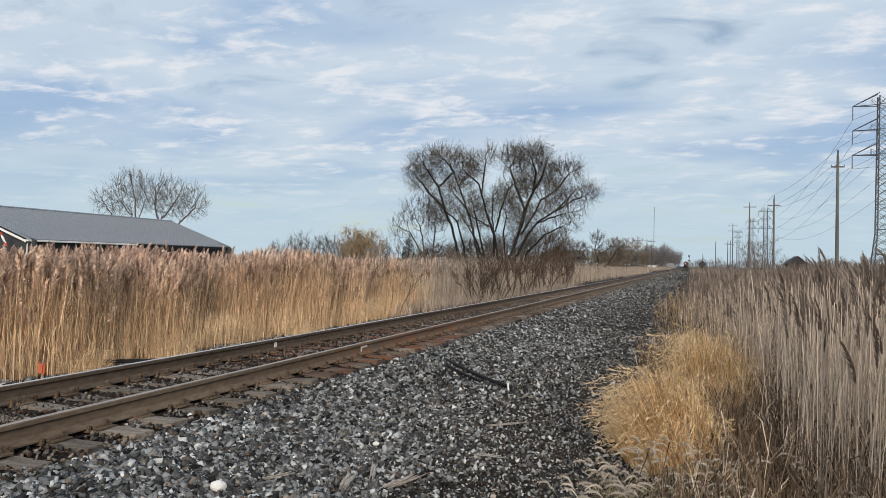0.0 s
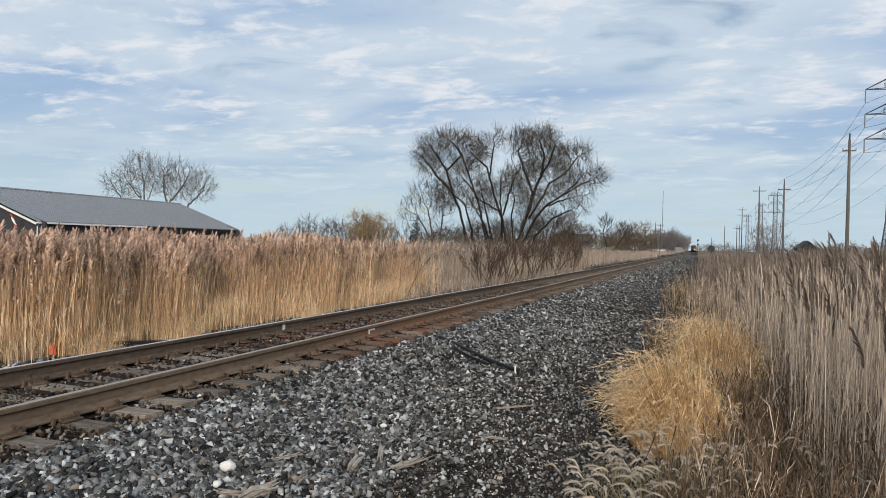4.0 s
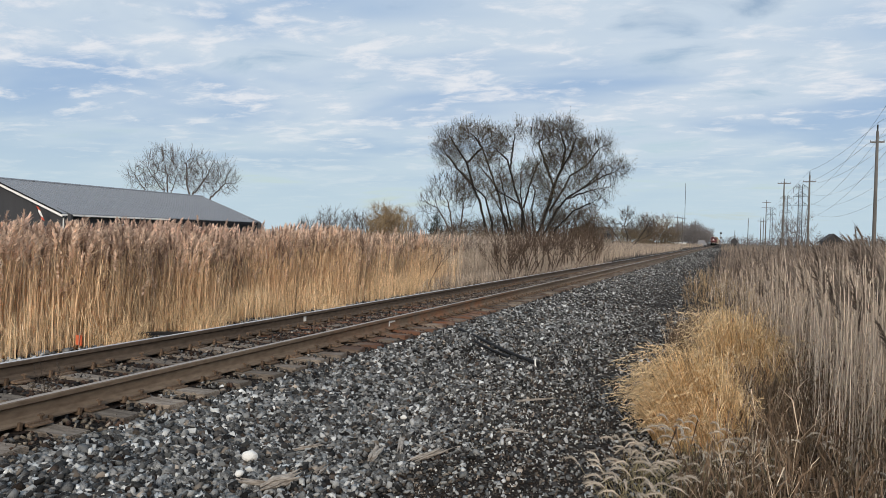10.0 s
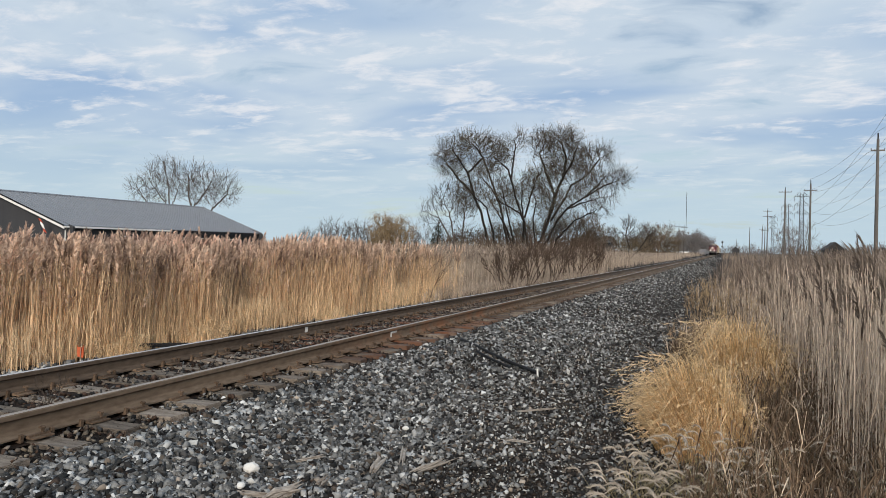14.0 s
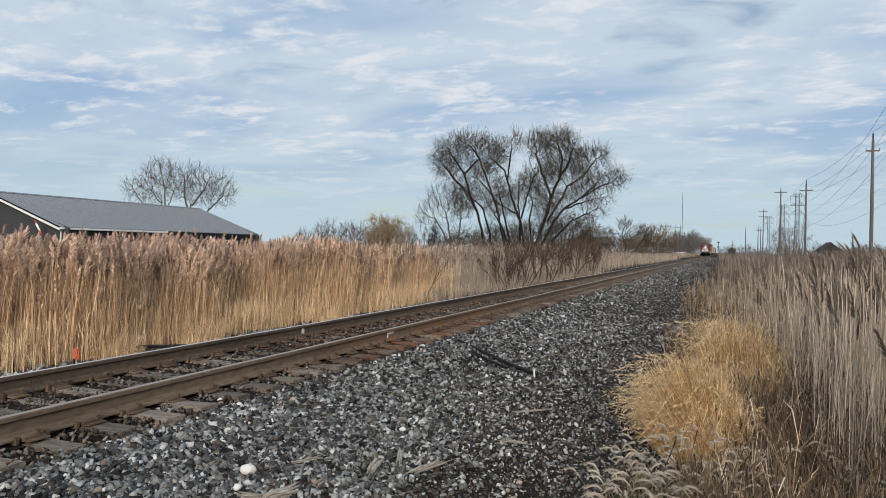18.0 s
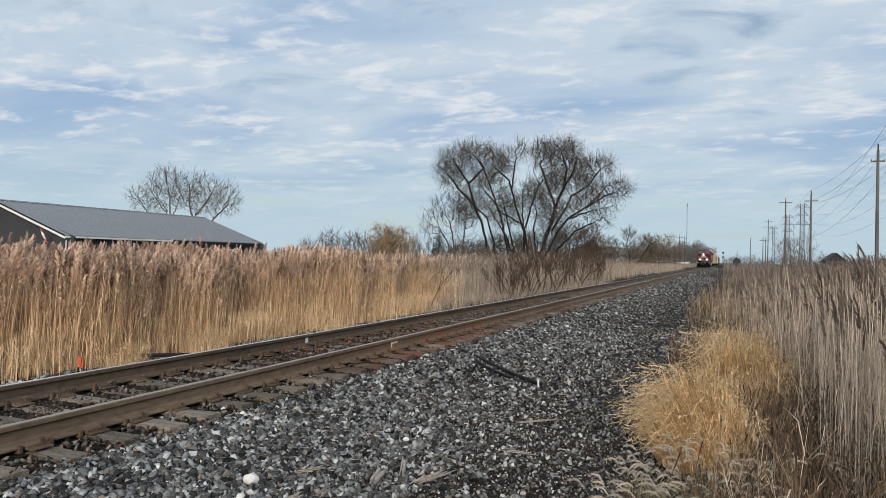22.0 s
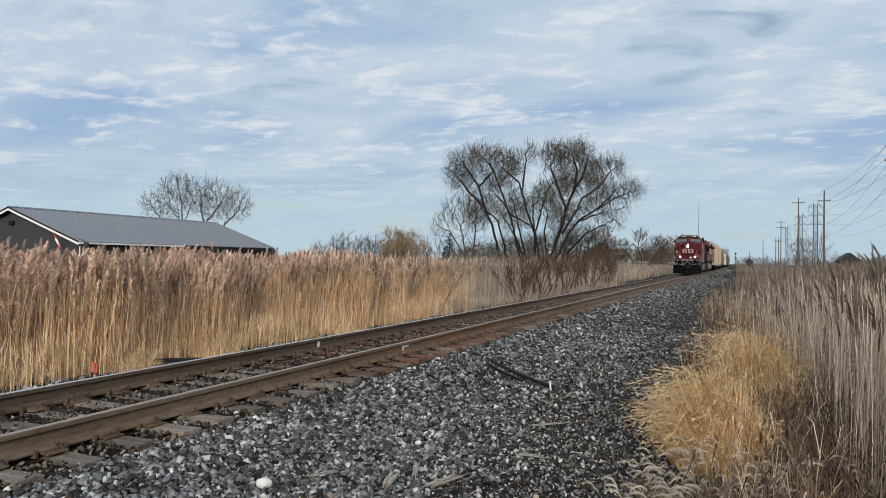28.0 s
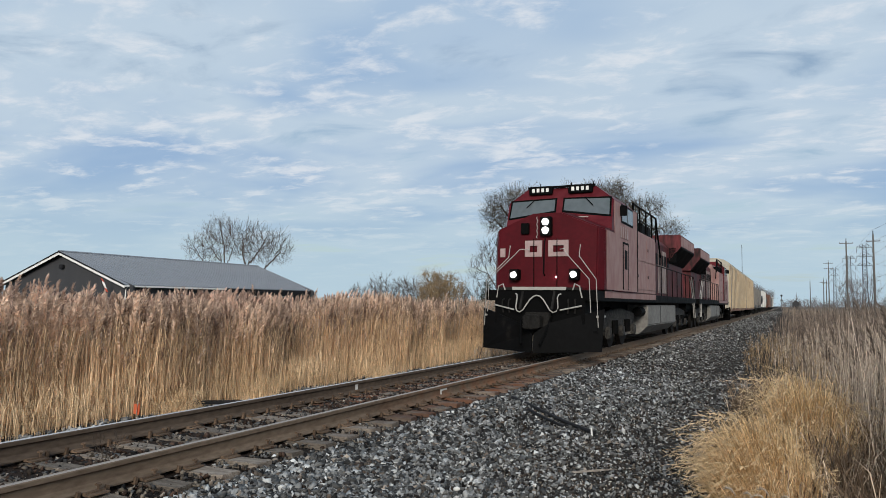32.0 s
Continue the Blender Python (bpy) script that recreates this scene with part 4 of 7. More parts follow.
def foxtails():
    rng = np.random.default_rng(8)
    n = 440
    x = rng.uniform(5.2, 7.4, n)
    y = rng.uniform(4.3, 6.2, n)
    k = (y < 5.5 + (x - 5.0) * 1.0) & (rng.random(n) < np.clip(1.3 - (x - 5.0) * 0.75, 0.24, 1))
    x, y = x[k], y[k]
    n = len(x)
    heap = Heap()
    base = np.stack([x, y, ground_z(x, y)], 1)
    h = rng.uniform(0.18, 0.42, (n, 1))
    d = np.stack([rng.normal(-0.3, 0.5, n), rng.normal(0.0, 0.4, n), np.zeros(n)], 1)
    p1, p2 = base + d * h * 0.25 + np.array([0, 0, 0.6]) * h, base + d * h * 0.6 + np.array([0, 0, 1.0]) * h
    rods(heap, np.stack([base, p1, p2], 1), np.tile([[0.0016, 0.0014, 0.001]], (n, 1)), 1)
    # bristly nodding heads
    bend = d / (np.linalg.norm(d, axis=1, keepdims=True) + 1e-6)
    ln = rng.uniform(0.08, 0.13, (n, 1))
    c = [p2, p2 + bend * ln * 0.4 + np.array([0, 0, 0.3]) * ln, p2 + bend * ln * 0.85 + np.array([0, 0, 0.25]) * ln, p2 + bend * ln * 1.2 + np.array([0, 0, 0.05]) * ln]
    rods(heap, np.stack(c, 1), np.tile([[0.002, 0.006, 0.0065, 0.001]], (n, 1)), 0, 5)
    for _ in range(150):
        f = rng.uniform(0, 1, (n, 1))
        s = c[0] * (1 - f) + c[3] * f + np.array([0, 0, 1]) * ln * 0.3 * np.sin(f * np.pi)
        o = rng.normal(0, 1, (n, 3))
        o = o / np.linalg.norm(o, axis=1, keepdims=True) * 0.017 + bend * 0.014
        side = np.cross(o, rng.normal(size=(n, 3)))
        side = side / (np.linalg.norm(side, axis=1, keepdims=True) + 1e-9) * 0.0011
        heap.put(np.stack([s - side, s + side, s + o], 1), np.arange(n)[:, None] * 3 + np.arange(3)[None, :], 0)
    for _ in range(2):
        a = rng.uniform(0, 2 * np.pi, n)
        o = np.stack([np.cos(a), np.sin(a), np.zeros(n)], 1)
        q0 = base + (p1 - base) * rng.uniform(0.1, 0.9, (n, 1))
        q1, q2 = q0 + o * 0.07 + np.array([0, 0, 0.08]), q0 + o * 0.2 + np.array([0, 0, 0.02]) * rng.normal(0, 2, (n, 1))
        ribbons(heap, np.stack([q0, q1, q2], 1), np.tile([[0.004, 0.007, 0.001]], (n, 1)), 1, rng)
    me = heap.mesh("foxtail_grass", [M["foxtail"], M["green_stem"]])
    thing("foxtail_grass", "pale nodding foxtail grass heads on thin green stems", "grass", kind="stuff", data=me)
    # litter of fallen leaves and stalks under the reeds
    heap = Heap()
    n = 5200
    x, y = rng.uniform(4.9, 8.6, n), rng.uniform(3.6, 13, n)
    k = x > reed_edge_right(y) - 1.3 + 0.3 * np.sin(y * 2)
    x, y = x[k], y[k]
    n = len(x)
    b = np.stack([x, y, ground_z(x, y) + rng.uniform(0, 0.10, n)], 1)
    a = rng.uniform(0, 2 * np.pi, n)
    o = np.stack([np.cos(a), np.sin(a), rng.normal(0, 0.25, n)], 1) * rng.uniform(0.05, 0.35, (n, 1))
    ribbons(heap, np.stack([b, b + o * 0.5 + np.array([0, 0, 0.02]), b + o], 1), np.tile([[0.004, 0.011, 0.002]], (n, 1)), 0, rng)
    me = heap.mesh("fallen_leaves", [M["dry_leaf"]])
    thing("fallen_leaves", "brown litter of fallen reed leaves on the soil", "leaf litter", kind="stuff", data=me)


foxtails()


# ---- trees ----
def grow(seed, stems, levels, ratio=0.72, spread=0.55, twist=0.25, rise=0.15, kids=(2, 3), tip_r=0.006, droop=0.0):
    """Branches of a tree as (from, to, radius, radius, level). stems: (start, direction, length, radius)."""
    r = random.Random(seed)
    out, tips = [], []

    def go(p, d, ln, rad, lv):
        steps = 3 if lv < 2 else 2
        for s in range(steps):
            d = (d + Vector((r.gauss(0, twist), r.gauss(0, twist), r.gauss(0, twist) + (rise if lv < levels - 1 else rise - droop))) * 0.45).normalized()
            q = p + d * ln / steps
            r2 = rad * (0.86 if s < steps - 1 else 0.78)
            out.append((p, q, rad, r2, lv))
            p, rad = q, r2
            if lv < levels and lv > 0 and s < steps - 1 and r.random() < 0.75:
                side = Vector((r.gauss(0, 1), r.gauss(0, 1), r.gauss(0, 0.5))).normalized()
                go(p, (d + side * spread * 1.3).normalized(), ln * ratio * r.uniform(0.6, 0.95), max(rad * 0.5, tip_r), lv + 1)
        if lv >= levels:
            tips.append((p, d))
            return
        for _ in range(r.choice(kids)):
            side = Vector((r.gauss(0, 1), r.gauss(0, 1), r.gauss(0, 0.5))).normalized()
            go(p, (d + side * spread * r.uniform(0.5, 1.2)).normalized(), ln * ratio * r.uniform(0.75, 1.15), max(rad * 0.68, tip_r), lv + 1)

    for p, d, ln, rad in stems:
        go(Vector(p), Vector(d).normalized(), ln, rad, 0)
    return out, tips


def make_tree(name, label, at, seed, stems, levels, bark, twig, leaf=None, leaves=0, leaf_size=0.06, split=3, category="tree", group="", stem_name="trunk", **kw):
    rng = np.random.default_rng(seed)
    tree = thing(name, label, category, group, at=at)
    heap, tips = Heap(), []
    for i, stem in enumerate(stems):
        segs, ends = grow(seed * 31 + i, [stem], levels, **kw)
        tips += ends
        limbs = [s for s in segs if s[4] < split]
        lh = Heap()
        rods(lh, np.array([[a[:], b[:]] for a, b, *_ in limbs]), np.array([[c, d] for _, _, c, d, _ in limbs]), 0, 7 if split > 1 else 4)
        part(stem_name, lh.mesh(stem_name, [bark]), tree)
        fine_ = [s for s in segs if s[4] >= split]
        if fine_:
            rods(heap, np.array([[a[:], b[:]] for a, b, *_ in fine_]), np.array([[c, d] for _, _, c, d, _ in fine_]), 0, 3)
    mats = [twig]
    if leaf and leaves and tips:
        mats.append(leaf)
        tp = np.array([p[:] for p, _ in tips])
        idx = rng.integers(0, len(tp), leaves)
        c = tp[idx] + rng.normal(0, leaf_size * 3.0, (leaves, 3))
        o = rng.normal(0, 1, (leaves, 3)) + np.array([0, 0, -0.6])
        o /= np.linalg.norm(o, axis=1, keepdims=True)
        sd = np.cross(o, rng.normal(size=(leaves, 3)))
        sd /= np.linalg.norm(sd, axis=1, keepdims=True)
        s = leaf_size * rng.uniform(0.6, 1.5, (leaves, 1))
        heap.put(np.stack([c, c + o * s + sd * s * 0.3, c + o * s * 2, c + o * s - sd * s * 0.3], 1), np.arange(leaves)[:, None] * 4 + np.array([0, 1, 2, 0, 2, 3])[None, :], 1)
    crown = part("crown", heap.mesh("crown", mats), tree)
    crown["kind"] = "stuff"
    return tree


def bush(name, label, at, seed, size, twig, stems=9, levels=3, leaf=None, leaves=0, tip_r=0.006, lean=0.0, group="bushes by the track", leaf_size=0.05, category="bush", ratio=0.62):
    r = random.Random(seed)
    st = []
    for _ in range(stems):
        a = r.uniform(0, 2 * math.pi)
        k = r.uniform(0.15, 0.75)
        st.append(((math.cos(a) * 0.1 * size, math.sin(a) * 0.1 * size, -0.1), (math.cos(a) * k + lean, math.sin(a) * k, 1), size * r.uniform(0.32, 0.5), 0.0105 * size))
    return make_tree(name, label, at, seed, st, levels, twig, twig, leaf, leaves, leaf_size, split=1, category=category, group=group, stem_name="stem", ratio=ratio, spread=0.5, tip_r=tip_r)


def spread_crown(seed, trunks, lobes, step=0.4, kill=0.5, reach=3.5, jitter=0.15, rounds=110):
    """Branches grow from the trunks' lines towards random points in the crown's lobes. Gives node places, parents and trunk numbers."""
    rng = np.random.default_rng(seed)
    pos, par, own = [], [], []
    for k, line in enumerate(trunks):
        line = [np.array(p, float) for p in line]
        last = -1
        for a, b in zip(line[:-1], line[1:]):
            n = max(1, int(np.linalg.norm(b - a) / step))
            for i in range(n if last >= 0 else n + 1):
                f = (i + 1) / n if last >= 0 else i / n
                pos.append(a + (b - a) * f + rng.normal(0, 0.08 * step, 3))
                par.append(last)
                own.append(k)
                last = len(pos) - 1
    goal = []
    for cx, cy, cz, rx, ry, rz, n in lobes:
        v = rng.normal(size=(n, 3))
        v *= (rng.random(n) ** 0.55 / np.linalg.norm(v, axis=1))[:, None]
        goal.append(v * np.array([rx, ry, rz]) + np.array([cx, cy, cz]))
    goal = np.concatenate(goal)
    best, who = np.full(len(goal), 1e9), np.zeros(len(goal), int)
    fresh = np.arange(len(pos))
    for _ in range(rounds):
        if not len(goal) or not len(fresh):
            break
        p = np.array([pos[i] for i in fresh])
        d = np.linalg.norm(goal[:, None, :] - p[None, :, :], axis=2)
        j = d.argmin(1)
        better = d[np.arange(len(goal)), j] < best
        best[better], who[better] = d[np.arange(len(goal)), j][better], fresh[j[better]]
        stay = best > kill
        goal, best, who = goal[stay], best[stay], who[stay]
        pull = best < reach
        fresh = []
        for i in np.unique(who[pull]):
            w = (goal[pull & (who == i)] - pos[i])
            w = (w / np.linalg.norm(w, axis=1, keepdims=True)).mean(0) + rng.normal(0, jitter, 3)
            pos.append(pos[i] + w / (np.linalg.norm(w) + 1e-6) * step)
            par.append(i)
            own.append(own[i])
            fresh.append(len(pos) - 1)
        fresh = np.array(fresh, int)
    return np.array(pos), np.array(par), np.array(own)


def lobed_tree(name, label, at, seed, trunks, lobes, bark, twig, leaf=None, leaves=0, leaf_size=0.05, tip_r=0.012, trunk_r=0.3, thick=0.05, twigs=2, twig_len=0.6, droop=0.0, category="tree", group="", step=0.4, kill=0.5, reach=3.5, wild=0.38, pipe=2.1):
    rng = np.random.default_rng(seed + 500)
    pos, par, own = spread_crown(seed, trunks, lobes, step, kill, reach)
    n = len(pos)
    power = np.zeros(n)
    kids = np.bincount(par[par >= 0], minlength=n)
    for i in range(n - 1, -1, -1):
        if power[i] == 0:
            power[i] = tip_r ** pipe
        if par[i] >= 0:
            power[par[i]] += power[i]
    rad = np.clip(power ** (1 / pipe), tip_r, trunk_r)
    # trunks taper along their lines
    i = 0
    for k, line in enumerate(trunks):
        idx = [j for j in range(i, n) if own[j] == k and (j == i or par[j] == j - 1)]
        idx = idx[:sum(max(1, int(math.dist(p, q) / step)) for p, q in zip(line[:-1], line[1:])) + 1]
        f = np.linspace(1, 0, len(idx))
        rad[idx] = np.maximum(rad[idx], trunk_r * (0.22 + 0.62 * f) * (0.55 if line[0][2] > 1 else 1.0))
        i = idx[-1] + 1
    tree = thing(name, label, category, group, at=at)
    live = np.where(par >= 0)[0]
    a, b = pos[par[live]], pos[live]
    ra = np.minimum(rad[par[live]], rad[live] * 1.35)
    big = rad[live] > thick
    for k in range(len(trunks)):
        m = big & (own[live] == k)
        if m.any():
            lh = Heap()
            rods(lh, np.stack([a[m], b[m] + (b[m] - a[m]) * 0.08], 1), np.stack([ra[m], rad[live][m]], 1), 0, 7)
            part("trunk", lh.mesh("trunk", [bark]), tree)
    heap = Heap()
    m = ~big
    rods(heap, np.stack([a[m], b[m]], 1), np.stack([ra[m], rad[live][m]], 1), 0, 3)
    ends = []
    tip = live[rad[live] < tip_r * 2.2]
    for _ in range(twigs):
        p = pos[tip]
        d = p - pos[par[tip]]
        d = d / np.linalg.norm(d, axis=1, keepdims=True) + rng.normal(0, wild, p.shape)
        d[:, 2] += 0.15 - droop
        d /= np.linalg.norm(d, axis=1, keepdims=True)
        ln = twig_len * rng.uniform(0.5, 1.3, (len(p), 1))
        q = p + d * ln * 0.55
        e = q + (d + np.array([0, 0, 0.25 - droop])) * ln * 0.45
        ribbons(heap, np.stack([p, q, e], 1), np.tile([[tip_r * 2.2, tip_r * 1.8, tip_r * 1.1]], (len(p), 1)), 0, rng)
        ends += [q, e]
    mats = [twig]
    if leaf and leaves:
        mats.append(leaf)
        tp = np.concatenate(ends)
        c = tp[rng.integers(0, len(tp), leaves)] + rng.normal(0, leaf_size * 2.0, (leaves, 3))
        o = rng.normal(0, 1, (leaves, 3)) + np.array([0, 0, -0.6])
        o /= np.linalg.norm(o, axis=1, keepdims=True)
        sd = np.cross(o, rng.normal(size=(leaves, 3)))
        sd /= np.linalg.norm(sd, axis=1, keepdims=True)
        s = leaf_size * rng.uniform(0.6, 1.5, (leaves, 1))
        heap.put(np.stack([c, c + o * s + sd * s * 0.3, c + o * s * 2, c + o * s - sd * s * 0.3], 1), np.arange(leaves)[:, None] * 4 + np.array([0, 1, 2, 0, 2, 3])[None, :], 1)
    crown = part("crown", heap.mesh("crown", mats), tree)
    crown["kind"] = "stuff"
    return tree


def round_bush(name, label, at, seed, width, height, twig, tip_r=0.02, dense=260, twigs=3, twig_len=0.6, group="far trees", category="tree", bark=None, stems=6, droop=0.0, leaf=None, leaves=0, leaf_size=0.08, step=0.35):
    r = random.Random(seed)
    lines, lobes = [], []
    for i in range(stems):
        x = (i + 0.5) / stems * 2 - 1
        y = r.uniform(-0.6, 0.6)
        lines.append([(x * width * 0.12, y * width * 0.1, -0.1), (x * width * 0.2 + r.gauss(0, 0.1), y * width * 0.2, height * 0.3), (x * width * 0.30 + r.gauss(0, 0.15), y * width * 0.3, height * r.uniform(0.45, 0.62))])
    for i in range(6):
        lobes.append((r.uniform(-0.26, 0.26) * width, r.uniform(-0.2, 0.2) * width, height * (r.uniform(0.5, 0.66) if i < 4 else r.uniform(0.28, 0.4)), width * 0.26, width * 0.24, height * r.uniform(0.26, 0.33), dense // 6))
    return lobed_tree(name, label, at, seed, lines, lobes, bark or twig, twig, leaf, leaves, leaf_size, tip_r, 0.16, 0.06, twigs, twig_len, droop, category, group, step, step * 1.15, 2.5)

def on_ground(x, y, rz=0):
    return pose(x, y, float(ground_z(x, y)) - 0.02, 0, 0, rz)


def far(ratio, y):
    """Across position of something seen at that bearing, y metres ahead."""
    return EYE[0] + ratio * y


# the large tree by the track
BT = 66.0
lobed_tree("willow_tree", "large spreading half-bare willow with several dark leaning trunks", on_ground(far(-0.274, BT), BT), 12,
           [[(-2.8, 0, 0), (-3.28, 0, 2.4), (-4.04, -0.2, 5.4), (-4.78, -0.4, 7.3), (-5.42, -0.5, 9.4), (-7.0, -0.6, 11.6)], [(-5.4, -0.5, 9.3), (-4.54, -0.4, 10.2), (-3.9, -0.3, 10.8), (-4.9, 0, 12.0)], [(-4.8, -0.4, 7.3), (-6.5, 0, 8.8), (-7.9, 0.3, 10.4)],
            [(-0.9, 0.5, 0), (-1.64, 0.5, 3.2), (-2.5, 0.8, 6.3), (-3.7, 1.0, 9.3), (-4.25, 1.1, 10.5), (-4.9, 1.2, 12.0)], [(-2.9, 0.8, 7.3), (-4.3, 1.2, 8.8), (-5.2, 1.4, 9.8)],
            [(0.35, -0.3, 0), (0.28, -0.3, 2.5), (0.24, -0.4, 4.7), (-0.57, -0.6, 7.1), (-1.2, -0.7, 9.5), (-2.9, -0.8, 11.0)], [(-1.0, -0.7, 8.7), (-0.83, -0.6, 10.2), (-0.68, -0.5, 11.6)], [(0.3, -0.3, 5.0), (0.76, -0.1, 6.9), (1.4, 0.2, 9.2), (0.8, 0.3, 10.6)], [(0.05, -0.4, 5.4), (-1.9, -0.2, 6.4), (-3.4, 0.1, 8.0)],
            [(1.2, 0.2, 0), (1.6, 0.2, 2.5), (2.48, 0.3, 4.9), (2.98, 0.4, 7.2), (2.05, 0.5, 9.4), (1.4, 0.6, 11.2)], [(2.65, 0.3, 5.4), (3.16, 0, 7.2), (3.86, -0.3, 8.7), (4.19, -0.4, 10.4), (3.8, -0.5, 11.8)], [(2.7, 0.3, 4.8), (3.9, 0.6, 6.9), (4.42, 0.8, 8.1), (5.8, 1.0, 9.0), (6.86, 1.1, 10.4)], [(3.86, -0.3, 8.7), (4.7, -0.6, 10.0), (5.2, -0.7, 11.4)],
            [(1.7, -0.2, 0), (2.34, -0.2, 2.5), (3.4, -0.4, 4.7), (4.46, -0.5, 5.95), (5.88, -0.6, 6.85), (7.6, -0.5, 7.9), (8.7, -0.4, 8.3)], [(4.46, -0.5, 5.95), (6.4, -1.0, 6.5), (8.0, -1.1, 6.9)], [(1.35, 0, 1.6), (1.17, -0.4, 5.0), (1.5, -0.6, 6.5), (1.0, -0.7, 7.6)], [(5.88, -0.6, 6.85), (7.0, -0.2, 7.9), (7.8, 0, 9.0)],
            [(-0.7, 0.7, 0), (-1.2, 0.8, 2.6), (-2.1, 1.0, 4.6), (-3.5, 1.2, 6.6)], [(-0.1, -0.5, 0), (-0.7, -0.6, 3.0), (-1.3, -0.8, 5.6), (-1.9, -0.9, 8.2)], [(0.9, -0.6, 0), (0.7, -0.8, 3.0), (0.2, -0.9, 6.0), (0.1, -0.8, 8.4)], [(2.0, 0.4, 0), (3.2, 0.5, 3.0), (4.8, 0.7, 4.8), (6.6, 0.9, 5.7)], [(-2.4, -0.6, 0), (-2.6, -0.7, 3.4), (-3.3, -0.9, 6.0), (-5.6, -1.0, 8.0)]],
           [(-7.4, 0, 10.8, 1.5, 1.6, 1.95, 800), (-5.4, 0, 12.3, 1.8, 1.6, 0.95, 480), (-3.6, 0.3, 12.0, 1.2, 1.4, 0.9, 260), (-0.5, -0.3, 12.2, 0.8, 0.9, 0.75, 200), (-1.9, -0.4, 10.8, 1.2, 1.4, 1.4, 340), (1.9, 0.4, 11.8, 1.3, 1.5, 1.4, 560), (3.9, -0.3, 12.0, 1.6, 1.6, 1.1, 560),
            (5.2, 0.2, 10.3, 1.6, 1.8, 1.7, 640), (7.3, 0.8, 10.9, 1.0, 1.1, 0.8, 240), (8.9, -0.4, 8.6, 1.1, 1.0, 0.8, 260), (6.9, -0.2, 8.5, 1.5, 1.4, 1.1, 260), (3.1, 0.2, 9.5, 1.7, 1.7, 1.6, 560), (1.1, 0, 8.2, 1.3, 1.7, 1.6, 420), (-1.9, 0.3, 7.0, 2.2, 1.8, 2.0, 620), (-5.6, 0.2, 7.4, 1.6, 1.6, 1.9, 420), (2.7, 0, 6.6, 2.0, 1.6, 1.5, 460), (8.2, -0.9, 6.9, 0.9, 0.8, 0.55, 80), (-4.2, 0.6, 10.2, 1.6, 1.6, 1.6, 420), (6.0, -0.7, 7.2, 1.6, 1.2, 1.0, 240), (6.6, 0.9, 5.9, 1.3, 0.9, 0.8, 150)],
           M["bark"], M["twig"], M["tree_leaf"], 60000, 0.048, tip_r=0.0135, trunk_r=0.178, twigs=5, twig_len=1.0, droop=0.12, step=0.3, kill=0.34, wild=0.5, pipe=2.02)
lobed_tree("bare_tree", "slender bare grey tree beside the large tree", on_ground(far(-0.372, 69), 69), 17,
           [[(0, 0, 0), (-0.3, 0, 2.2), (-2.0, 0.2, 4.8)], [(0.3, 0.2, 0), (0.35, 0.3, 3), (0.6, 0.2, 5.6)], [(0.15, 0, 0), (-0.4, -0.2, 3), (-0.8, -0.3, 5.6)]],
           [(-1.5, 0, 6.8, 2.1, 1.3, 2.0, 700), (0.7, 0.2, 6.4, 1.4, 1.2, 2.4, 520), (-3.0, 0, 5.3, 1.6, 1, 1.4, 420), (-0.6, 0, 4.2, 1.8, 1, 1.5, 300)], M["bark_grey"], M["twig"], tip_r=0.014, trunk_r=0.12, twigs=4, twig_len=0.9)
BB = 98.0
lobed_tree("bare_tree", "bare pale grey tree with fine forking branches behind the shed", on_ground(far(-0.880, BB), BB), 31,
           [[(-2.0, 0, 0), (-3.4, -0.2, 8.5), (-4.1, 0.2, 12.3)], [(-2.5, 0, 0), (-4.2, -0.2, 8.8), (-7.3, 0.2, 11.7)], [(-1.6, 0, 0), (-2.6, -0.2, 8.5), (-1.9, 0.2, 11.7)], [(0.7, 0, 0), (1.2, -0.2, 8.2), (0.3, 0.2, 10.1), (-0.1, 0.6, 13.3)], [(1.2, 0, 0), (2.0, -0.2, 8.2), (4.6, 0.2, 11.6)], [(3.4, 0, 0), (5.6, -0.2, 7.7), (8.4, 0.2, 10.3)], [(-5.1, 0, 0), (-8.5, -0.2, 9.0), (-11.1, 0.2, 11.8)]], [(-10.2, 0, 11.6, 2.6, 2.4, 2.4, 180), (-4.5, 0, 13.0, 4.0, 3.6, 4.2, 520), (-1.3, 0, 12.3, 2.8, 2.5, 3.2, 260), (0.7, 0, 12.3, 2.4, 2.2, 3.6, 260), (3.8, 0, 11.9, 3.4, 3.1, 3.4, 400), (8.0, 0, 10.8, 3.0, 2.7, 2.8, 340), (-7.3, 0, 10.4, 2.4, 2.2, 2.0, 140), (2.3, 0, 10.1, 3.2, 2.9, 1.6, 120)], M["bark_grey"], M["bark_grey"], tip_r=0.017, trunk_r=0.2, twigs=4, twig_len=1.4, step=0.5, kill=0.55, wild=0.24)


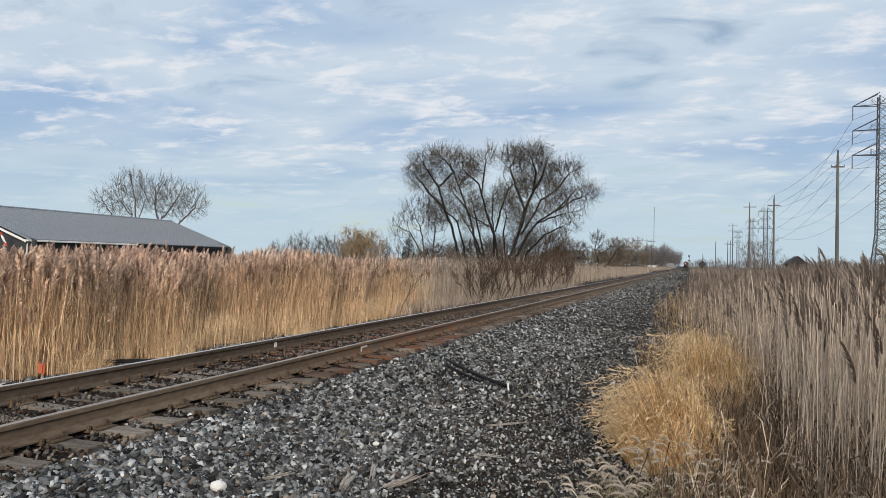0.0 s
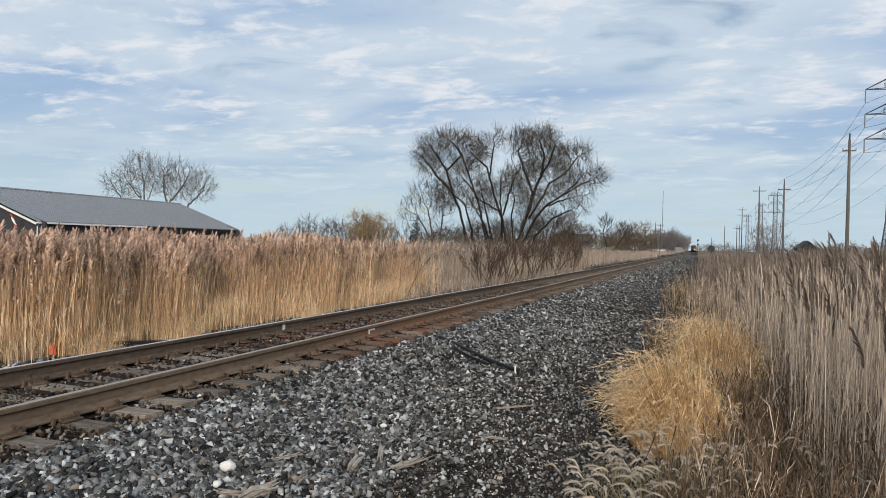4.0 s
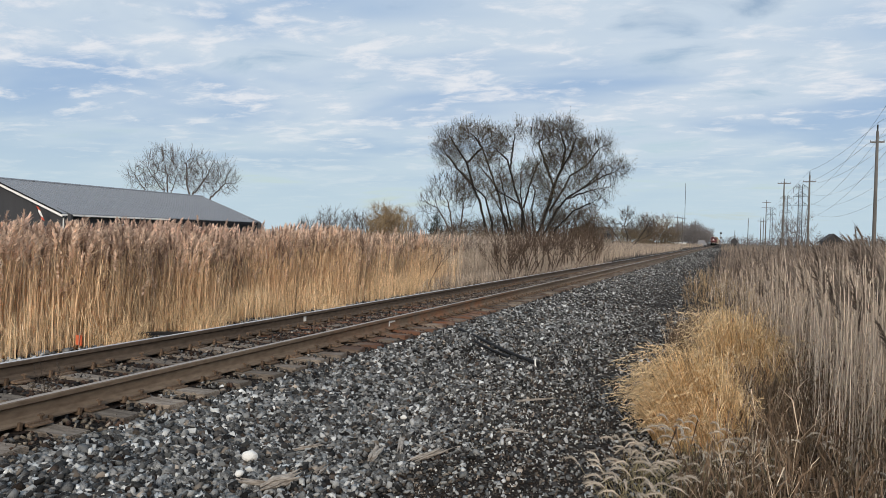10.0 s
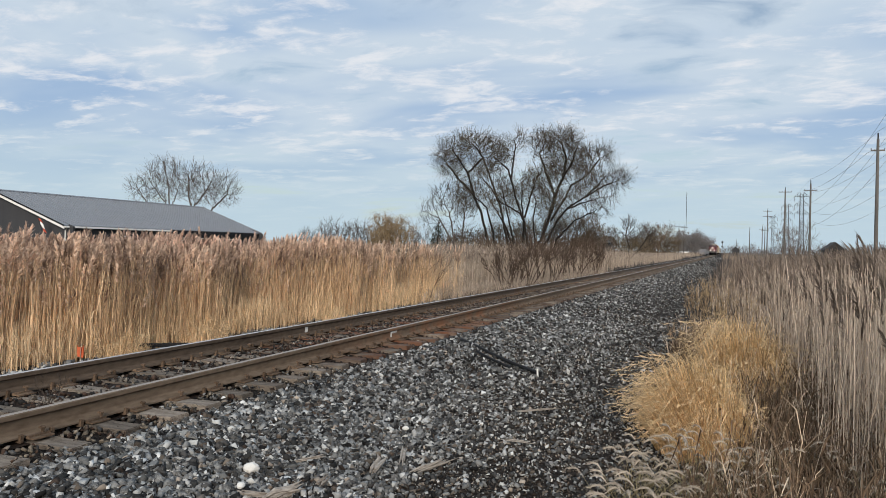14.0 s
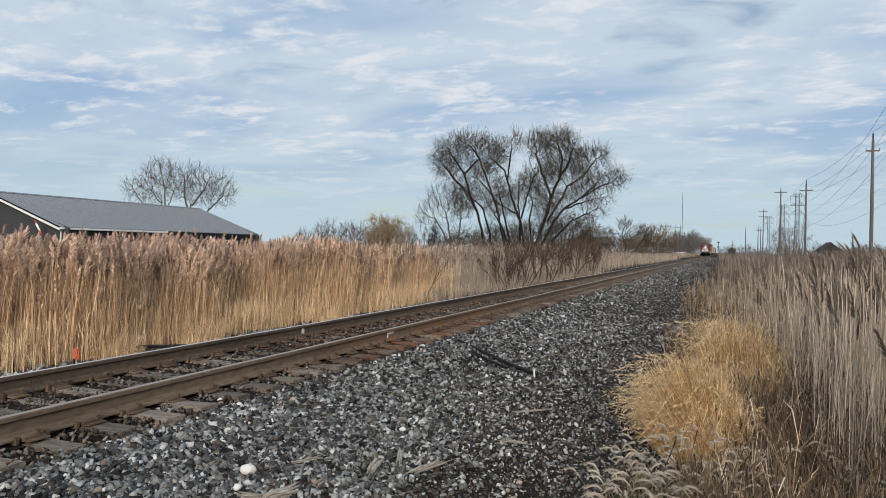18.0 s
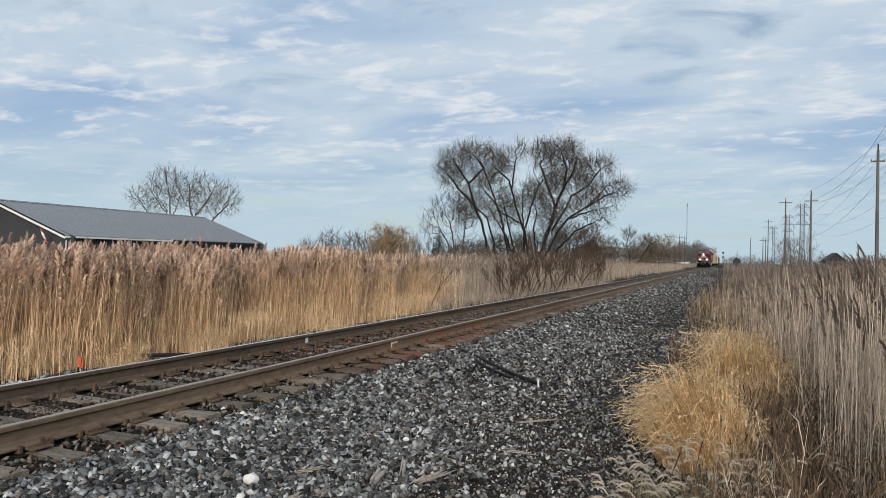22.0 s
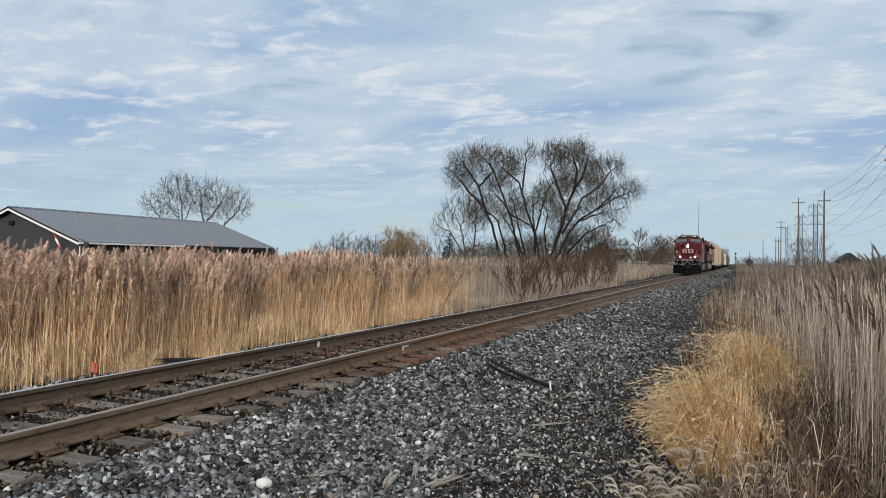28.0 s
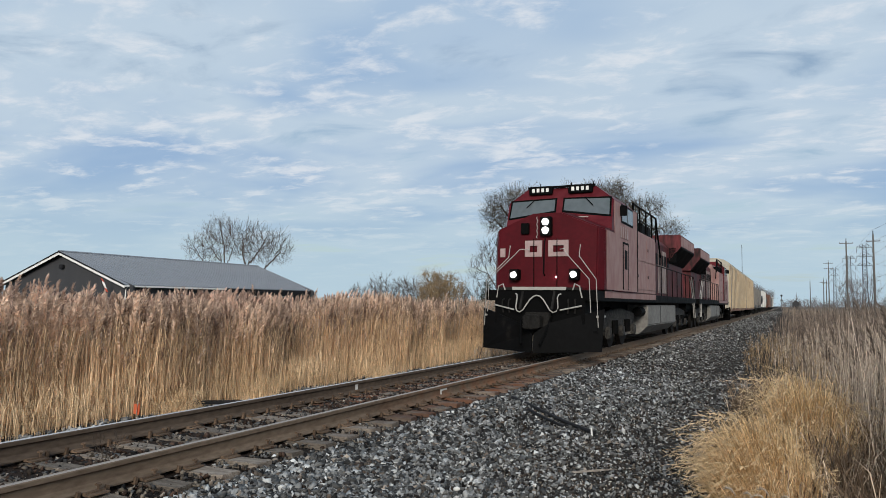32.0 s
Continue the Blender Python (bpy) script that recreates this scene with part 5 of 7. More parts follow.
def undergrowth():
    r = random.Random(41)
    # red-brown thicket in front of the large tree, by the track
    for q, s in ((-0.302, 2.0), (-0.288, 2.6), (-0.270, 2.9), (-0.252, 2.8), (-0.234, 3.1), (-0.217, 2.9), (-0.201, 3.1), (-0.186, 2.8), (-0.172, 2.5)):
        y = 9.35 / -q + r.uniform(-0.8, 0.8)
        bush("bush", "leafless red-brown thicket bush at the edge of the reeds", on_ground(far(q, y), y), r.randrange(999), s, M["twig_red"], stems=9, levels=3, tip_r=0.010)
    for q, y, s in ((-0.345, 63, 3.0), (-0.315, 66, 3.3), (-0.285, 68, 3.4), (-0.235, 69, 3.3), (-0.205, 70, 3.4), (-0.180, 71, 3.4), (-0.160, 74, 3.0), (-0.43, 72, 3.0), (-0.40, 70, 3.2), (-0.375, 74, 3.4)):
        bush("bush", "dense brown leafless undergrowth around the large tree", on_ground(far(q, y), y), r.randrange(999), s, M["bush_twig"], stems=8, levels=4, leaf=M["tree_leaf"], leaves=300, tip_r=0.014)
    bush("bush", "thin leafless sapling among the reeds", on_ground(far(-0.431, 22.3), 22.3), 7, 2.2, M["twig_red"], stems=2, levels=3, tip_r=0.005)
    for q, y, w, s in ((-0.370, 74, 4.4, 4.4), (-0.345, 72, 4.2, 4.6), (-0.315, 73, 4.8, 5.6), (-0.285, 74, 4.8, 5.8), (-0.258, 72, 4.8, 6.0), (-0.235, 72, 5.0, 6.4), (-0.212, 73, 5.2, 6.8), (-0.188, 75, 5.0, 6.4), (-0.168, 78, 4.6, 5.2)):
        round_bush("bush", "dense brown leafless undergrowth around the large tree", on_ground(far(q, y), y), r.randrange(999), w, s, M["bush_twig"], tip_r=0.017, dense=360, twigs=4, twig_len=0.8, leaf=M["bush_leaf"], leaves=3000, leaf_size=0.07, group="bushes by the track", category="bush", stems=8)
    # yellow-brown willow and far shrubs on the flat land
    round_bush("willow_shrub", "rounded yellow-brown willow above the reeds", on_ground(far(-0.475, 115), 115), 9, 10.6, 9.0, M["straw_twig"], tip_r=0.019, dense=620, twigs=8, twig_len=1.5, droop=0.5, leaf=M["willow_leaf"], leaves=9000, leaf_size=0.085, bark=M["bark_grey"])
    for q, y, s in ((-0.645, 125, 5.2), (-0.62, 130, 5.6), (-0.592, 128, 6.8), (-0.565, 126, 8.2), (-0.545, 129, 7.8), (-0.522, 132, 7.2), (-0.505, 130, 7.4), (-0.445, 128, 6.0), (-0.42, 124, 5.8), (-0.79, 132, 6.2)):
        round_bush("shrub_tree", "leafless grey-brown shrub tree on the horizon", on_ground(far(q, y), y), r.randrange(999), s * 1.15, s * 1.05, M["bark_grey"], tip_r=0.019, dense=330, twigs=5, twig_len=1.0, step=0.5)
    lobed_tree("conifer", "small dark green conifer behind the reeds", on_ground(far(-0.404, 90), 90), 64, [[(0, 0, 0), (0, 0, 3.0), (0.05, 0, 5.7)]],
               [(0, 0, 1.4 + 0.5 * i, 1.35 - 0.14 * i, 1.35 - 0.14 * i, 0.32, 46 - 4 * i) for i in range(9)], M["bark"], M["conifer"], M["conifer"], 3600, 0.09, tip_r=0.02, trunk_r=0.09, twigs=2, twig_len=0.4, droop=0.3, group="far trees", step=0.3, kill=0.3)
    # trees further along the track
    lobed_tree("shrub_tree", "dark forked leafless tree above the reeds", on_ground(far(-0.124, 112), 112), 77,
               [[(0, 0, 0), (0.1, 0, 2.6), (-0.5, 0.2, 4.4), (-0.2, 0.2, 5.8)], [(-0.2, 0, 0.8), (-1.6, 0.1, 2.8), (-2.8, 0.2, 4.2)], [(0.2, 0, 0.8), (1.5, -0.1, 2.2), (2.4, 0, 3.6), (3.0, 0, 4.6)], [(1.4, -0.1, 2.1), (2.8, -0.3, 2.8), (3.6, -0.3, 3.4)], [(-0.4, 0.2, 4.2), (0.6, 0.4, 5.4)]],
               [(0, 0, 6.0, 1.3, 1.0, 1.2, 240), (-2.6, 0, 4.4, 1.4, 1.2, 1.2, 220), (2.8, 0, 4.8, 1.5, 1.2, 1.1, 240), (3.4, 0, 3.6, 1.0, 0.9, 0.8, 120), (0.4, 0, 4.2, 1.6, 1.2, 1.0, 120)], M["twig"], M["twig"], tip_r=0.018, trunk_r=0.15, twigs=5, twig_len=0.8, group="far trees", step=0.3, kill=0.35, wild=0.5)
    for q, y, w, s in ((-0.110, 186, 9.0, 6.0), (-0.097, 192, 9.5, 7.4), (-0.084, 196, 10.0, 8.4), (-0.074, 200, 8.0, 7.0), (-0.178, 190, 9.0, 7.0), (-0.192, 196, 9.0, 6.6), (-0.138, 200, 9.0, 7.0)):
        round_bush("shrub_tree", "dense brown leafless shrub tree above the reeds", on_ground(far(q, y), y), r.randrange(999), w, s, M["bush_twig"], tip_r=0.022, dense=300, twigs=4, twig_len=1.2, bark=M["bush_twig"], step=0.5, leaf=M["bush_leaf"], leaves=5200, leaf_size=0.14)
    lobed_tree("shrub_tree", "gnarled brown tree with bare forking limbs", on_ground(far(-0.088, 150), 150), 78,
               [[(0, 0, 0), (-0.3, 0, 3.4), (-1.9, 0.2, 5.8)], [(0.2, 0, 0), (0.6, 0.1, 3.6), (2.2, 0.2, 6.2)]],
               [(-1.9, 0, 6.2, 1.7, 1.2, 1.2, 130), (1.9, 0, 6.4, 2.0, 1.2, 1.2, 150), (0, 0, 6.4, 1.4, 1.2, 1.0, 90)], M["bush_twig"], M["bush_twig"], tip_r=0.022, trunk_r=0.16, twigs=5, twig_len=0.9, group="far trees")
    for i in range(15):
        q, y = -0.062 + 0.0030 * i, 470 + 11 * (i % 3)
        round_bush("wood_tree", "tall grey leafless tree in a distant wood", on_ground(far(q, y), y), r.randrange(999), 8.0, (15.5 + 1.6 * math.sin(i * 0.9) - 0.03 * (i - 4) ** 2), M["hazy_bark"], tip_r=0.06, dense=180, twigs=5, twig_len=1.8, group="distant wood", step=1.0, leaf=M["hazy_twig"], leaves=1600, leaf_size=0.28)
    for q, y, w, s in ((0.071, 150, 6.5, 8.2), (0.084, 156, 7.0, 8.8)):
        round_bush("shrub_tree", "bare grey-brown shrub tree behind the reeds", on_ground(far(q, y), y), r.randrange(999), w, s, M["hazy_bark"], tip_r=0.020, dense=330, twigs=4, twig_len=1.3, bark=M["bark_grey"], step=0.5)
    for i in range(20):
        q = 0.004 + 0.0135 * i
        y = 300 + 14 * (i % 4)
        round_bush("shrub_tree", "leafless grey tree on the low horizon", on_ground(far(q, y), y), r.randrange(999), 11.0 + 3 * math.sin(i * 2.1), 4.6 + 1.3 * math.sin(i * 1.7) + 0.10 * i, M["hazy_bark"], tip_r=0.04, dense=100, twigs=4, twig_len=1.3, step=0.8, leaf=M["hazy_twig"], leaves=900, leaf_size=0.2)


undergrowth()


# ---- the shed ----
def build_shed():
    shed = thing("metal_shed", "long dark-clad shed with a grey ribbed metal roof and white trim", "shed", at=pose(0, 0, -0.62))
    xe, xr, xl, y0, y1, ze, zr = -48.5, -57.6, -66.7, 46.5, 75.5, 3.35, 6.55
    wall_m, roof_m, white, dark = M["shed_wall"], M["shed_roof"], M["white_paint"], M["shed_dark"]
    g = Geo()
    g.prism([(xe + 0.5, 0), (xe + 0.5, ze - 0.05), (xr, zr - 0.2), (xl - 0.5 + 1, ze - 0.05), (xl + 0.5, 0)], y0 + 0.5, y0 + 0.7)
    part("gable_wall", g.mesh("gable_wall", wall_m), shed, "charcoal metal-clad gable wall")
    g = Geo()
    g.prism([(xe + 0.5, 0), (xe + 0.5, ze - 0.05), (xr, zr - 0.2), (xl + 0.5, ze - 0.05), (xl + 0.5, 0)], y1 - 0.7, y1 - 0.5)
    part("gable_wall", g.mesh("gable_wall", wall_m), shed)
    for name, x in (("side_wall", xe - 0.5), ("side_wall", xl + 0.5)):
        g = Geo()
        g.box(x - 0.1, x + 0.1, y0 + 0.7, y1 - 0.7, 0, ze)
        part(name, g.mesh(name, wall_m), shed)
    for s, x in ((1, xe), (-1, xl)):
        g = Geo()
        n = 64
        g.prism([(x, ze), (x, ze + 0.06), (xr, zr + 0.06), (xr, zr)], y0, y1)
        slope = part("roof_slope", g.mesh("roof_slope", roof_m), shed, "grey ribbed metal roof slope")
        rib = Geo().prism([(x - 0.01, ze + 0.056), (x - 0.01, ze + 0.115), (xr, zr + 0.115), (xr, zr + 0.056)], -0.03, 0.03).mesh("roof_rib", roof_m)
        for i in range(n + 1):
            part("roof_rib", rib, slope, m=pose(0, y0 + 0.04 + (y1 - y0 - 0.08) * i / n, 0))
    g = Geo()
    g.tube([(xr, y0 - 0.05, zr + 0.08), (xr, y1 + 0.05, zr + 0.08)], 0.12, 6)
    part("ridge_cap", g.mesh("ridge_cap", roof_m), shed)
    for s, x in ((1, xe), (-1, xl)):
        g = Geo()
        g.prism([(x, ze - 0.26), (x, ze - 0.02), (xr, zr - 0.02), (xr, zr - 0.26)], y0 - 0.04, y0 + 0.03)
        part("barge_board", g.mesh("barge_board", white), shed, "white barge board")
        part("verge_trim", Geo().prism([(x, ze - 0.016), (x, ze + 0.10), (xr, zr + 0.10), (xr, zr - 0.016)], y0 - 0.09, y0 - 0.002).mesh("verge_trim", dark), shed, "dark roof verge trim")
    g = Geo()
    g.box(xe - 0.06, xe + 0.10, y0 + 0.05, y0 + 13.2, ze - 0.17, ze - 0.01)
    part("gutter", g.mesh("gutter", white, bevel=0.02), shed, "white eaves gutter")
    g = Geo()
    g.tube([(xe + 0.02, y0 + 0.4, ze - 0.1), (xe - 0.35, y0 + 0.45, ze - 0.4), (xe - 0.37, y0 + 0.45, 0.2)], 0.06, 6)
    part("downpipe", g.mesh("downpipe", white), shed, "white downpipe")
    g = Geo()
    g.box(xe - 0.02, xe + 0.07, y0 + 13.4, y1 - 0.2, ze - 0.4, ze - 0.02)
    part("fascia", g.mesh("fascia", dark), shed, "dark open eaves")
    for yy, w in ((52.5, 1.6), (61.5, 4.0), (68.5, 3.0)):
        win = part("window", Geo().box(xe - 0.42, xe - 0.36, yy, yy + w, 1.6, 2.6).mesh("window", white), shed, "white-framed side window")
        part("pane", Geo().box(xe - 0.355, xe - 0.345, yy + 0.1, yy + w - 0.1, 1.7, 2.5).mesh("pane", dark), win)
    lamp = part("wall_lamp", Geo().box(xr - 0.25, xr + 0.25, y0 + 0.2, y0 + 0.49, zr - 1.6, zr - 1.2).mesh("wall_lamp", dark, bevel=0.04), shed, "black wall floodlight")
    part("lens", Geo().box(xr - 0.2, xr + 0.2, y0 + 0.18, y0 + 0.2, zr - 1.56, zr - 1.24).mesh("lens", M["shed_dark"]), lamp)
    return shed


M["shed_wall"] = material("shed_cladding", (0.055, 0.055, 0.058), (0.04, 0.04, 0.043), scale=0.4, fine=6, stretch=(6, 6, 0.3), bump=0.4, rough=0.6)
M["shed_roof"] = material("ribbed_roof", (0.235, 0.245, 0.265), (0.19, 0.20, 0.22), metal=0.3, scale=0.25, fine=3, bump=0.05, rough=0.45)
M["shed_dark"] = material("dark_opening", (0.025, 0.025, 0.028), scale=2, fine=9, bump=0.1)
M["white_paint"] = material("white_paint", (0.78, 0.77, 0.74), (0.62, 0.61, 0.58), scale=2, fine=15, bump=0.05, rough=0.5)
M["glass"] = material("lamp_glass", (0.5, 0.52, 0.55), rough=0.1, scale=5, fine=20, bump=0)
M["black_metal"] = material("black_metal", (0.035, 0.035, 0.037), (0.02, 0.02, 0.02), scale=3, fine=20, bump=0.1, rough=0.55)
M["pole_wood"] = material("pole_wood", (0.165, 0.152, 0.138), (0.09, 0.082, 0.075), scale=1, fine=14, stretch=(3, 3, 0.25), bump=0.5, amount=0.9, rough=0.9)
M["galvanised"] = material("galvanised_steel", (0.13, 0.135, 0.145), (0.085, 0.09, 0.095), metal=0.3, scale=1, fine=9, bump=0.05, rough=0.6)
M["wire"] = material("wire", (0.24, 0.26, 0.285), scale=1, fine=5, bump=0, rough=0.5)
M["insulator"] = material("insulator", (0.20, 0.21, 0.23), scale=3, fine=12, bump=0, rough=0.3)
build_shed()


def small_flag():
    f = thing("flag", "small red and white flag on a slanted staff at the shed", "flag", at=pose(-50.3, 45.6, 2.5))
    g = Geo().tube([(0.5, 0, -0.9), (-0.3, 0, 0.9)], 0.03, 6)
    part("staff", g.mesh("staff", M["black_metal"]), f)
    g = Geo()
    for i in range(4):
        g.slot = 0 if i in (0, 3) else 1
        g.add([(-0.3 + 0.18 * i, 0.06 * (i % 2), 0.9 - 0.3 * i), (-0.3 + 0.18 * (i + 1), 0.06 * ((i + 1) % 2), 0.9 - 0.3 * (i + 1)), (0.0 + 0.18 * (i + 1), 0.1, 0.75 - 0.3 * (i + 1)), (0.0 + 0.18 * i, 0.05, 0.75 - 0.3 * i)], [(0, 1, 2, 3)])
    part("cloth", g.mesh("cloth", M["flag_red"], M["white_paint"]), f, "red and white hanging cloth")


M["flag_red"] = material("flag_red", (0.55, 0.09, 0.05), scale=4, fine=30, bump=0.05)
small_flag()


# ---- poles, towers, wires ----
def utility_pole(x, y, height, arms, lean=0.0):
    p = thing("utility_pole", "weathered grey wooden utility pole with a crossarm", "utility pole", "poles along the track", at=pose(x, y, -0.6, 0, lean, 0))
    part("shaft", Geo().tube([(0, 0, -0.3), (0, 0, height * 0.5), (0, 0, height)], [0.165, 0.135, 0.10], 12).mesh("shaft", M["pole_wood"]), p)
    for dz, w in arms:
        arm = part("crossarm", Geo().box(-w, w, -0.05, 0.05, height - dz - 0.06, height - dz + 0.06).mesh("crossarm", M["pole_wood"]), p)
        for sx in (-1, 1) if w < 0.9 else (-1, -0.45, 0.45, 1):
            part("insulator", Geo().disc((sx * w * 0.95, 0, height - dz + 0.12), 0.035, 0.13, "z", 8).mesh("insulator", M["insulator"]), arm)
    part("top_pin", Geo().tube([(0, 0, height), (0, 0, height + 0.5)], 0.06, 6).mesh("top_pin", M["black_metal"]), p)
    return p


POLES = [(17.0, 66.5, 11.5, ((0.9, 0.5),)), (16.4, 110.0, 11.8, ((0.9, 0.8),)), (16.5, 255.0, 10.6, ((0.9, 1.1),)), (17.6, 262.0, 10.6, ((0.9, 1.1),)),
         (15.0, 136.0, 13.0, ((0.3, 1.0),)), (16.6, 226.0, 14.5, ((0.3, 1.2), (1.8, 1.2))), (13.0, 265.0, 10.4, ()), (9.6, 330.0, 7.4, ())]
for x, y, h, arms in POLES:
    utility_pole(x, y, h, arms)
for q, y in ((-0.0718, 250), (-0.0594, 255), (-0.0529, 262)):
    utility_pole(far(q, y), y, 11.0, ((0.5, 1.2),))
utility_pole(16.8, 22.0, 11.5, ((1.2, 1.1),))


def lattice_tower(x, y, height, reach):
    """A four-legged power tower with three pairs of arms."""
    t = thing("power_tower", "tall grey steel lattice power tower with three pairs of arms", "power tower", "towers in a line", at=pose(x, y, -0.6))
    k = height / 40.0

    def half(z):
        return np.interp(z, [0, 10 * k, 40 * k], [2.2 * k, 1.25 * k, 1.0 * k])

    for sx in (-1, 1):
        for sy in (-1, 1):
            g = Geo().tube([(sx * half(z), sy * half(z), z) for z in (0, 10 * k, 40 * k)], 0.13 * k, 4)
            part("leg", g.mesh("leg", M["galvanised"]), t)
    g = Geo()
    n = 22
    for i in range(n):
        z0, z1 = 40 * k * i / n, 40 * k * (i + 1) / n
        a, b = half(z0), half(z1)
        for c, d in (((-1, -1), (1, -1)), ((1, -1), (1, 1)), ((1, 1), (-1, 1)), ((-1, 1), (-1, -1))):
            g.tube([(c[0] * a, c[1] * a, z0), (d[0] * b, d[1] * b, z1)], 0.065 * k, 3, False)
            g.tube([(d[0] * a, d[1] * a, z0), (c[0] * b, c[1] * b, z1)], 0.065 * k, 3, False)
            if i % 3 == 0:
                g.tube([(c[0] * a, c[1] * a, z0), (d[0] * a, d[1] * a, z0)], 0.08 * k, 3, False)
    part("bracing", g.mesh("bracing", M["galvanised"]), t)
    for z in (38.0 * k, 32.6 * k, 27.2 * k):
        for s in (-1, 1):
            g = Geo()
            tip = (s * reach * k, 0, z)
            for sy in (-1, 1):
                g.tube([(s * half(z), sy * half(z), z), tip], 0.09 * k, 4, False)
                g.tube([(s * half(z), sy * half(z), z + 2.6 * k), tip], 0.09 * k, 4, False)
                g.tube([(s * 2.4 * k, sy * 0.5 * k, z), (s * 2.4 * k, sy * 0.5 * k, z + 1.3 * k)], 0.05 * k, 3, False)
                g.tube([(s * half(z), sy * half(z), z), (s * 2.4 * k, sy * 0.5 * k, z + 1.3 * k)], 0.05 * k, 3, False)
            arm = part("arm", g.mesh("arm", M["galvanised"]), t)
            part("insulator", Geo().tube([(tip[0], 0, z), (tip[0], 0, z - 3.0 * k)], 0.13 * k, 6).mesh("insulator", M["insulator"]), arm)
    return t


TOWERS = [(44.5, 178.0, 40, 6.0), (49.0, 500.0, 40, 4.1), (48.5, 610.0, 40, 4.1), (49.0, 800.0, 40, 4.1)]
for x, y, h, reach in TOWERS:
    lattice_tower(x, y, h, reach)


def wire(a, b, sag, r):
    a, b = Vector(a), Vector(b)
    pts = [a.lerp(b, i / 16) - Vector((0, 0, sag * 4 * (i / 16) * (1 - i / 16))) for i in range(17)]
    return Geo().tube(pts, r, 4, False)


def string_wires():
    line = [(47.0, -140.0, 6.0)] + [(x, y, w) for x, y, _, w in TOWERS[:2]]
    for z in (34.4, 29.0, 23.6):
        for s in (-1, 1):
            for (x0, y0, w0), (x1, y1, w1) in zip(line[:-1], line[1:]):
                g = wire((x0 + s * w0, y0, z), (x1 + s * w1, y1, z), 9, 0.040)
                thing("power_line", "thin dark high-voltage wire between towers", "wire", "power lines", data=g.mesh("power_line", M["wire"]))
    line = [(16.9, 22.0, 10.8), (17.0, 66.5, 10.8), (16.4, 110, 11.1), (16.5, 255, 9.9)]
    for (x0, y0, z0), (x1, y1, z1) in zip(line[:-1], line[1:]):
        for s in (-0.76, 0.76, 0):
            dz = 0.75 if s == 0 else -1.0 + (0.25 if y0 > 70 else 0)
            g = wire((x0 + s, y0, z0 + dz), (x1 + s, y1, z1 + dz), 0.5, 0.014)
            thing("power_line", "thin overhead wire between wooden poles", "wire", "power lines", data=g.mesh("power_line", M["wire"]))


string_wires()
mast = thing("radio_mast", "very thin tall grey radio mast", "mast", at=pose(far(-0.0505, 560), 560, -0.6))
part("shaft", Geo().tube([(0, 0, 0), (0, 0, 46)], 0.17, 4).mesh("shaft", M["galvanised"]), mast)


# ---- far house, crossing, signal ----
def far_house():
    h = thing("house", "low dark house with a shallow brown-grey roof among trees", "house", at=pose(-14.8, 128, -0.6))
    part("wall", Geo().box(-1.9, 1.5, 0, 5, 0, 3.5).mesh("wall", M["shed_wall"]), h)
    part("roof", Geo().prism([(-0.5, 3.4), (5.5, 3.4), (2.5, 4.6)], -2.2, 1.8, "x").mesh("roof", M["house_roof"]), h)
    part("window", Geo().box(-0.4, 0.8, -0.05, 0.02, 1.9, 2.8).mesh("window", M["glass"]), h)


M["house_roof"] = material("house_roof", (0.080, 0.076, 0.074), (0.045, 0.042, 0.041), scale=1, fine=8, bump=0.2)
far_house()


def gabled_building(name, label, category, x, y, wide, long_, eave, ridge):
    """A plain building with its gable towards the track's near end."""
    b = thing(name, label, category, at=pose(x, y, -0.6))
    h = wide / 2
    part("wall", Geo().prism([(-h, 0), (h, 0), (h, eave), (0, ridge - 0.12), (-h, eave)], 0.3, long_ - 0.3).mesh("wall", M["shed_wall"]), b)
    for s in (-1, 1):
        o = h + 0.35
        drop = (ridge - eave) / h * 0.35
        slope = Geo().prism([(0, ridge - 0.1), (0, ridge + 0.06), (s * o, eave - drop + 0.06), (s * o, eave - drop - 0.1)][::s], 0, long_)
        part("roof_slope", slope.mesh("roof_slope", M["house_roof"]), b, "dark grey-brown roof")
    part("door", Geo().box(-0.5, 0.5, 0.24, 0.32, 0, min(2.1, eave)).mesh("door", M["shed_dark"]), b)


gabled_building("barn", "dark grey gabled barn behind the reeds", "barn", far(0.1245, 200), 200, 4.2, 9.0, 3.5, 5.2)
gabled_building("track_hut", "small dark gabled hut beside the track", "hut", far(0.0108, 230), 230, 1.9, 2.4, 3.0, 3.9)


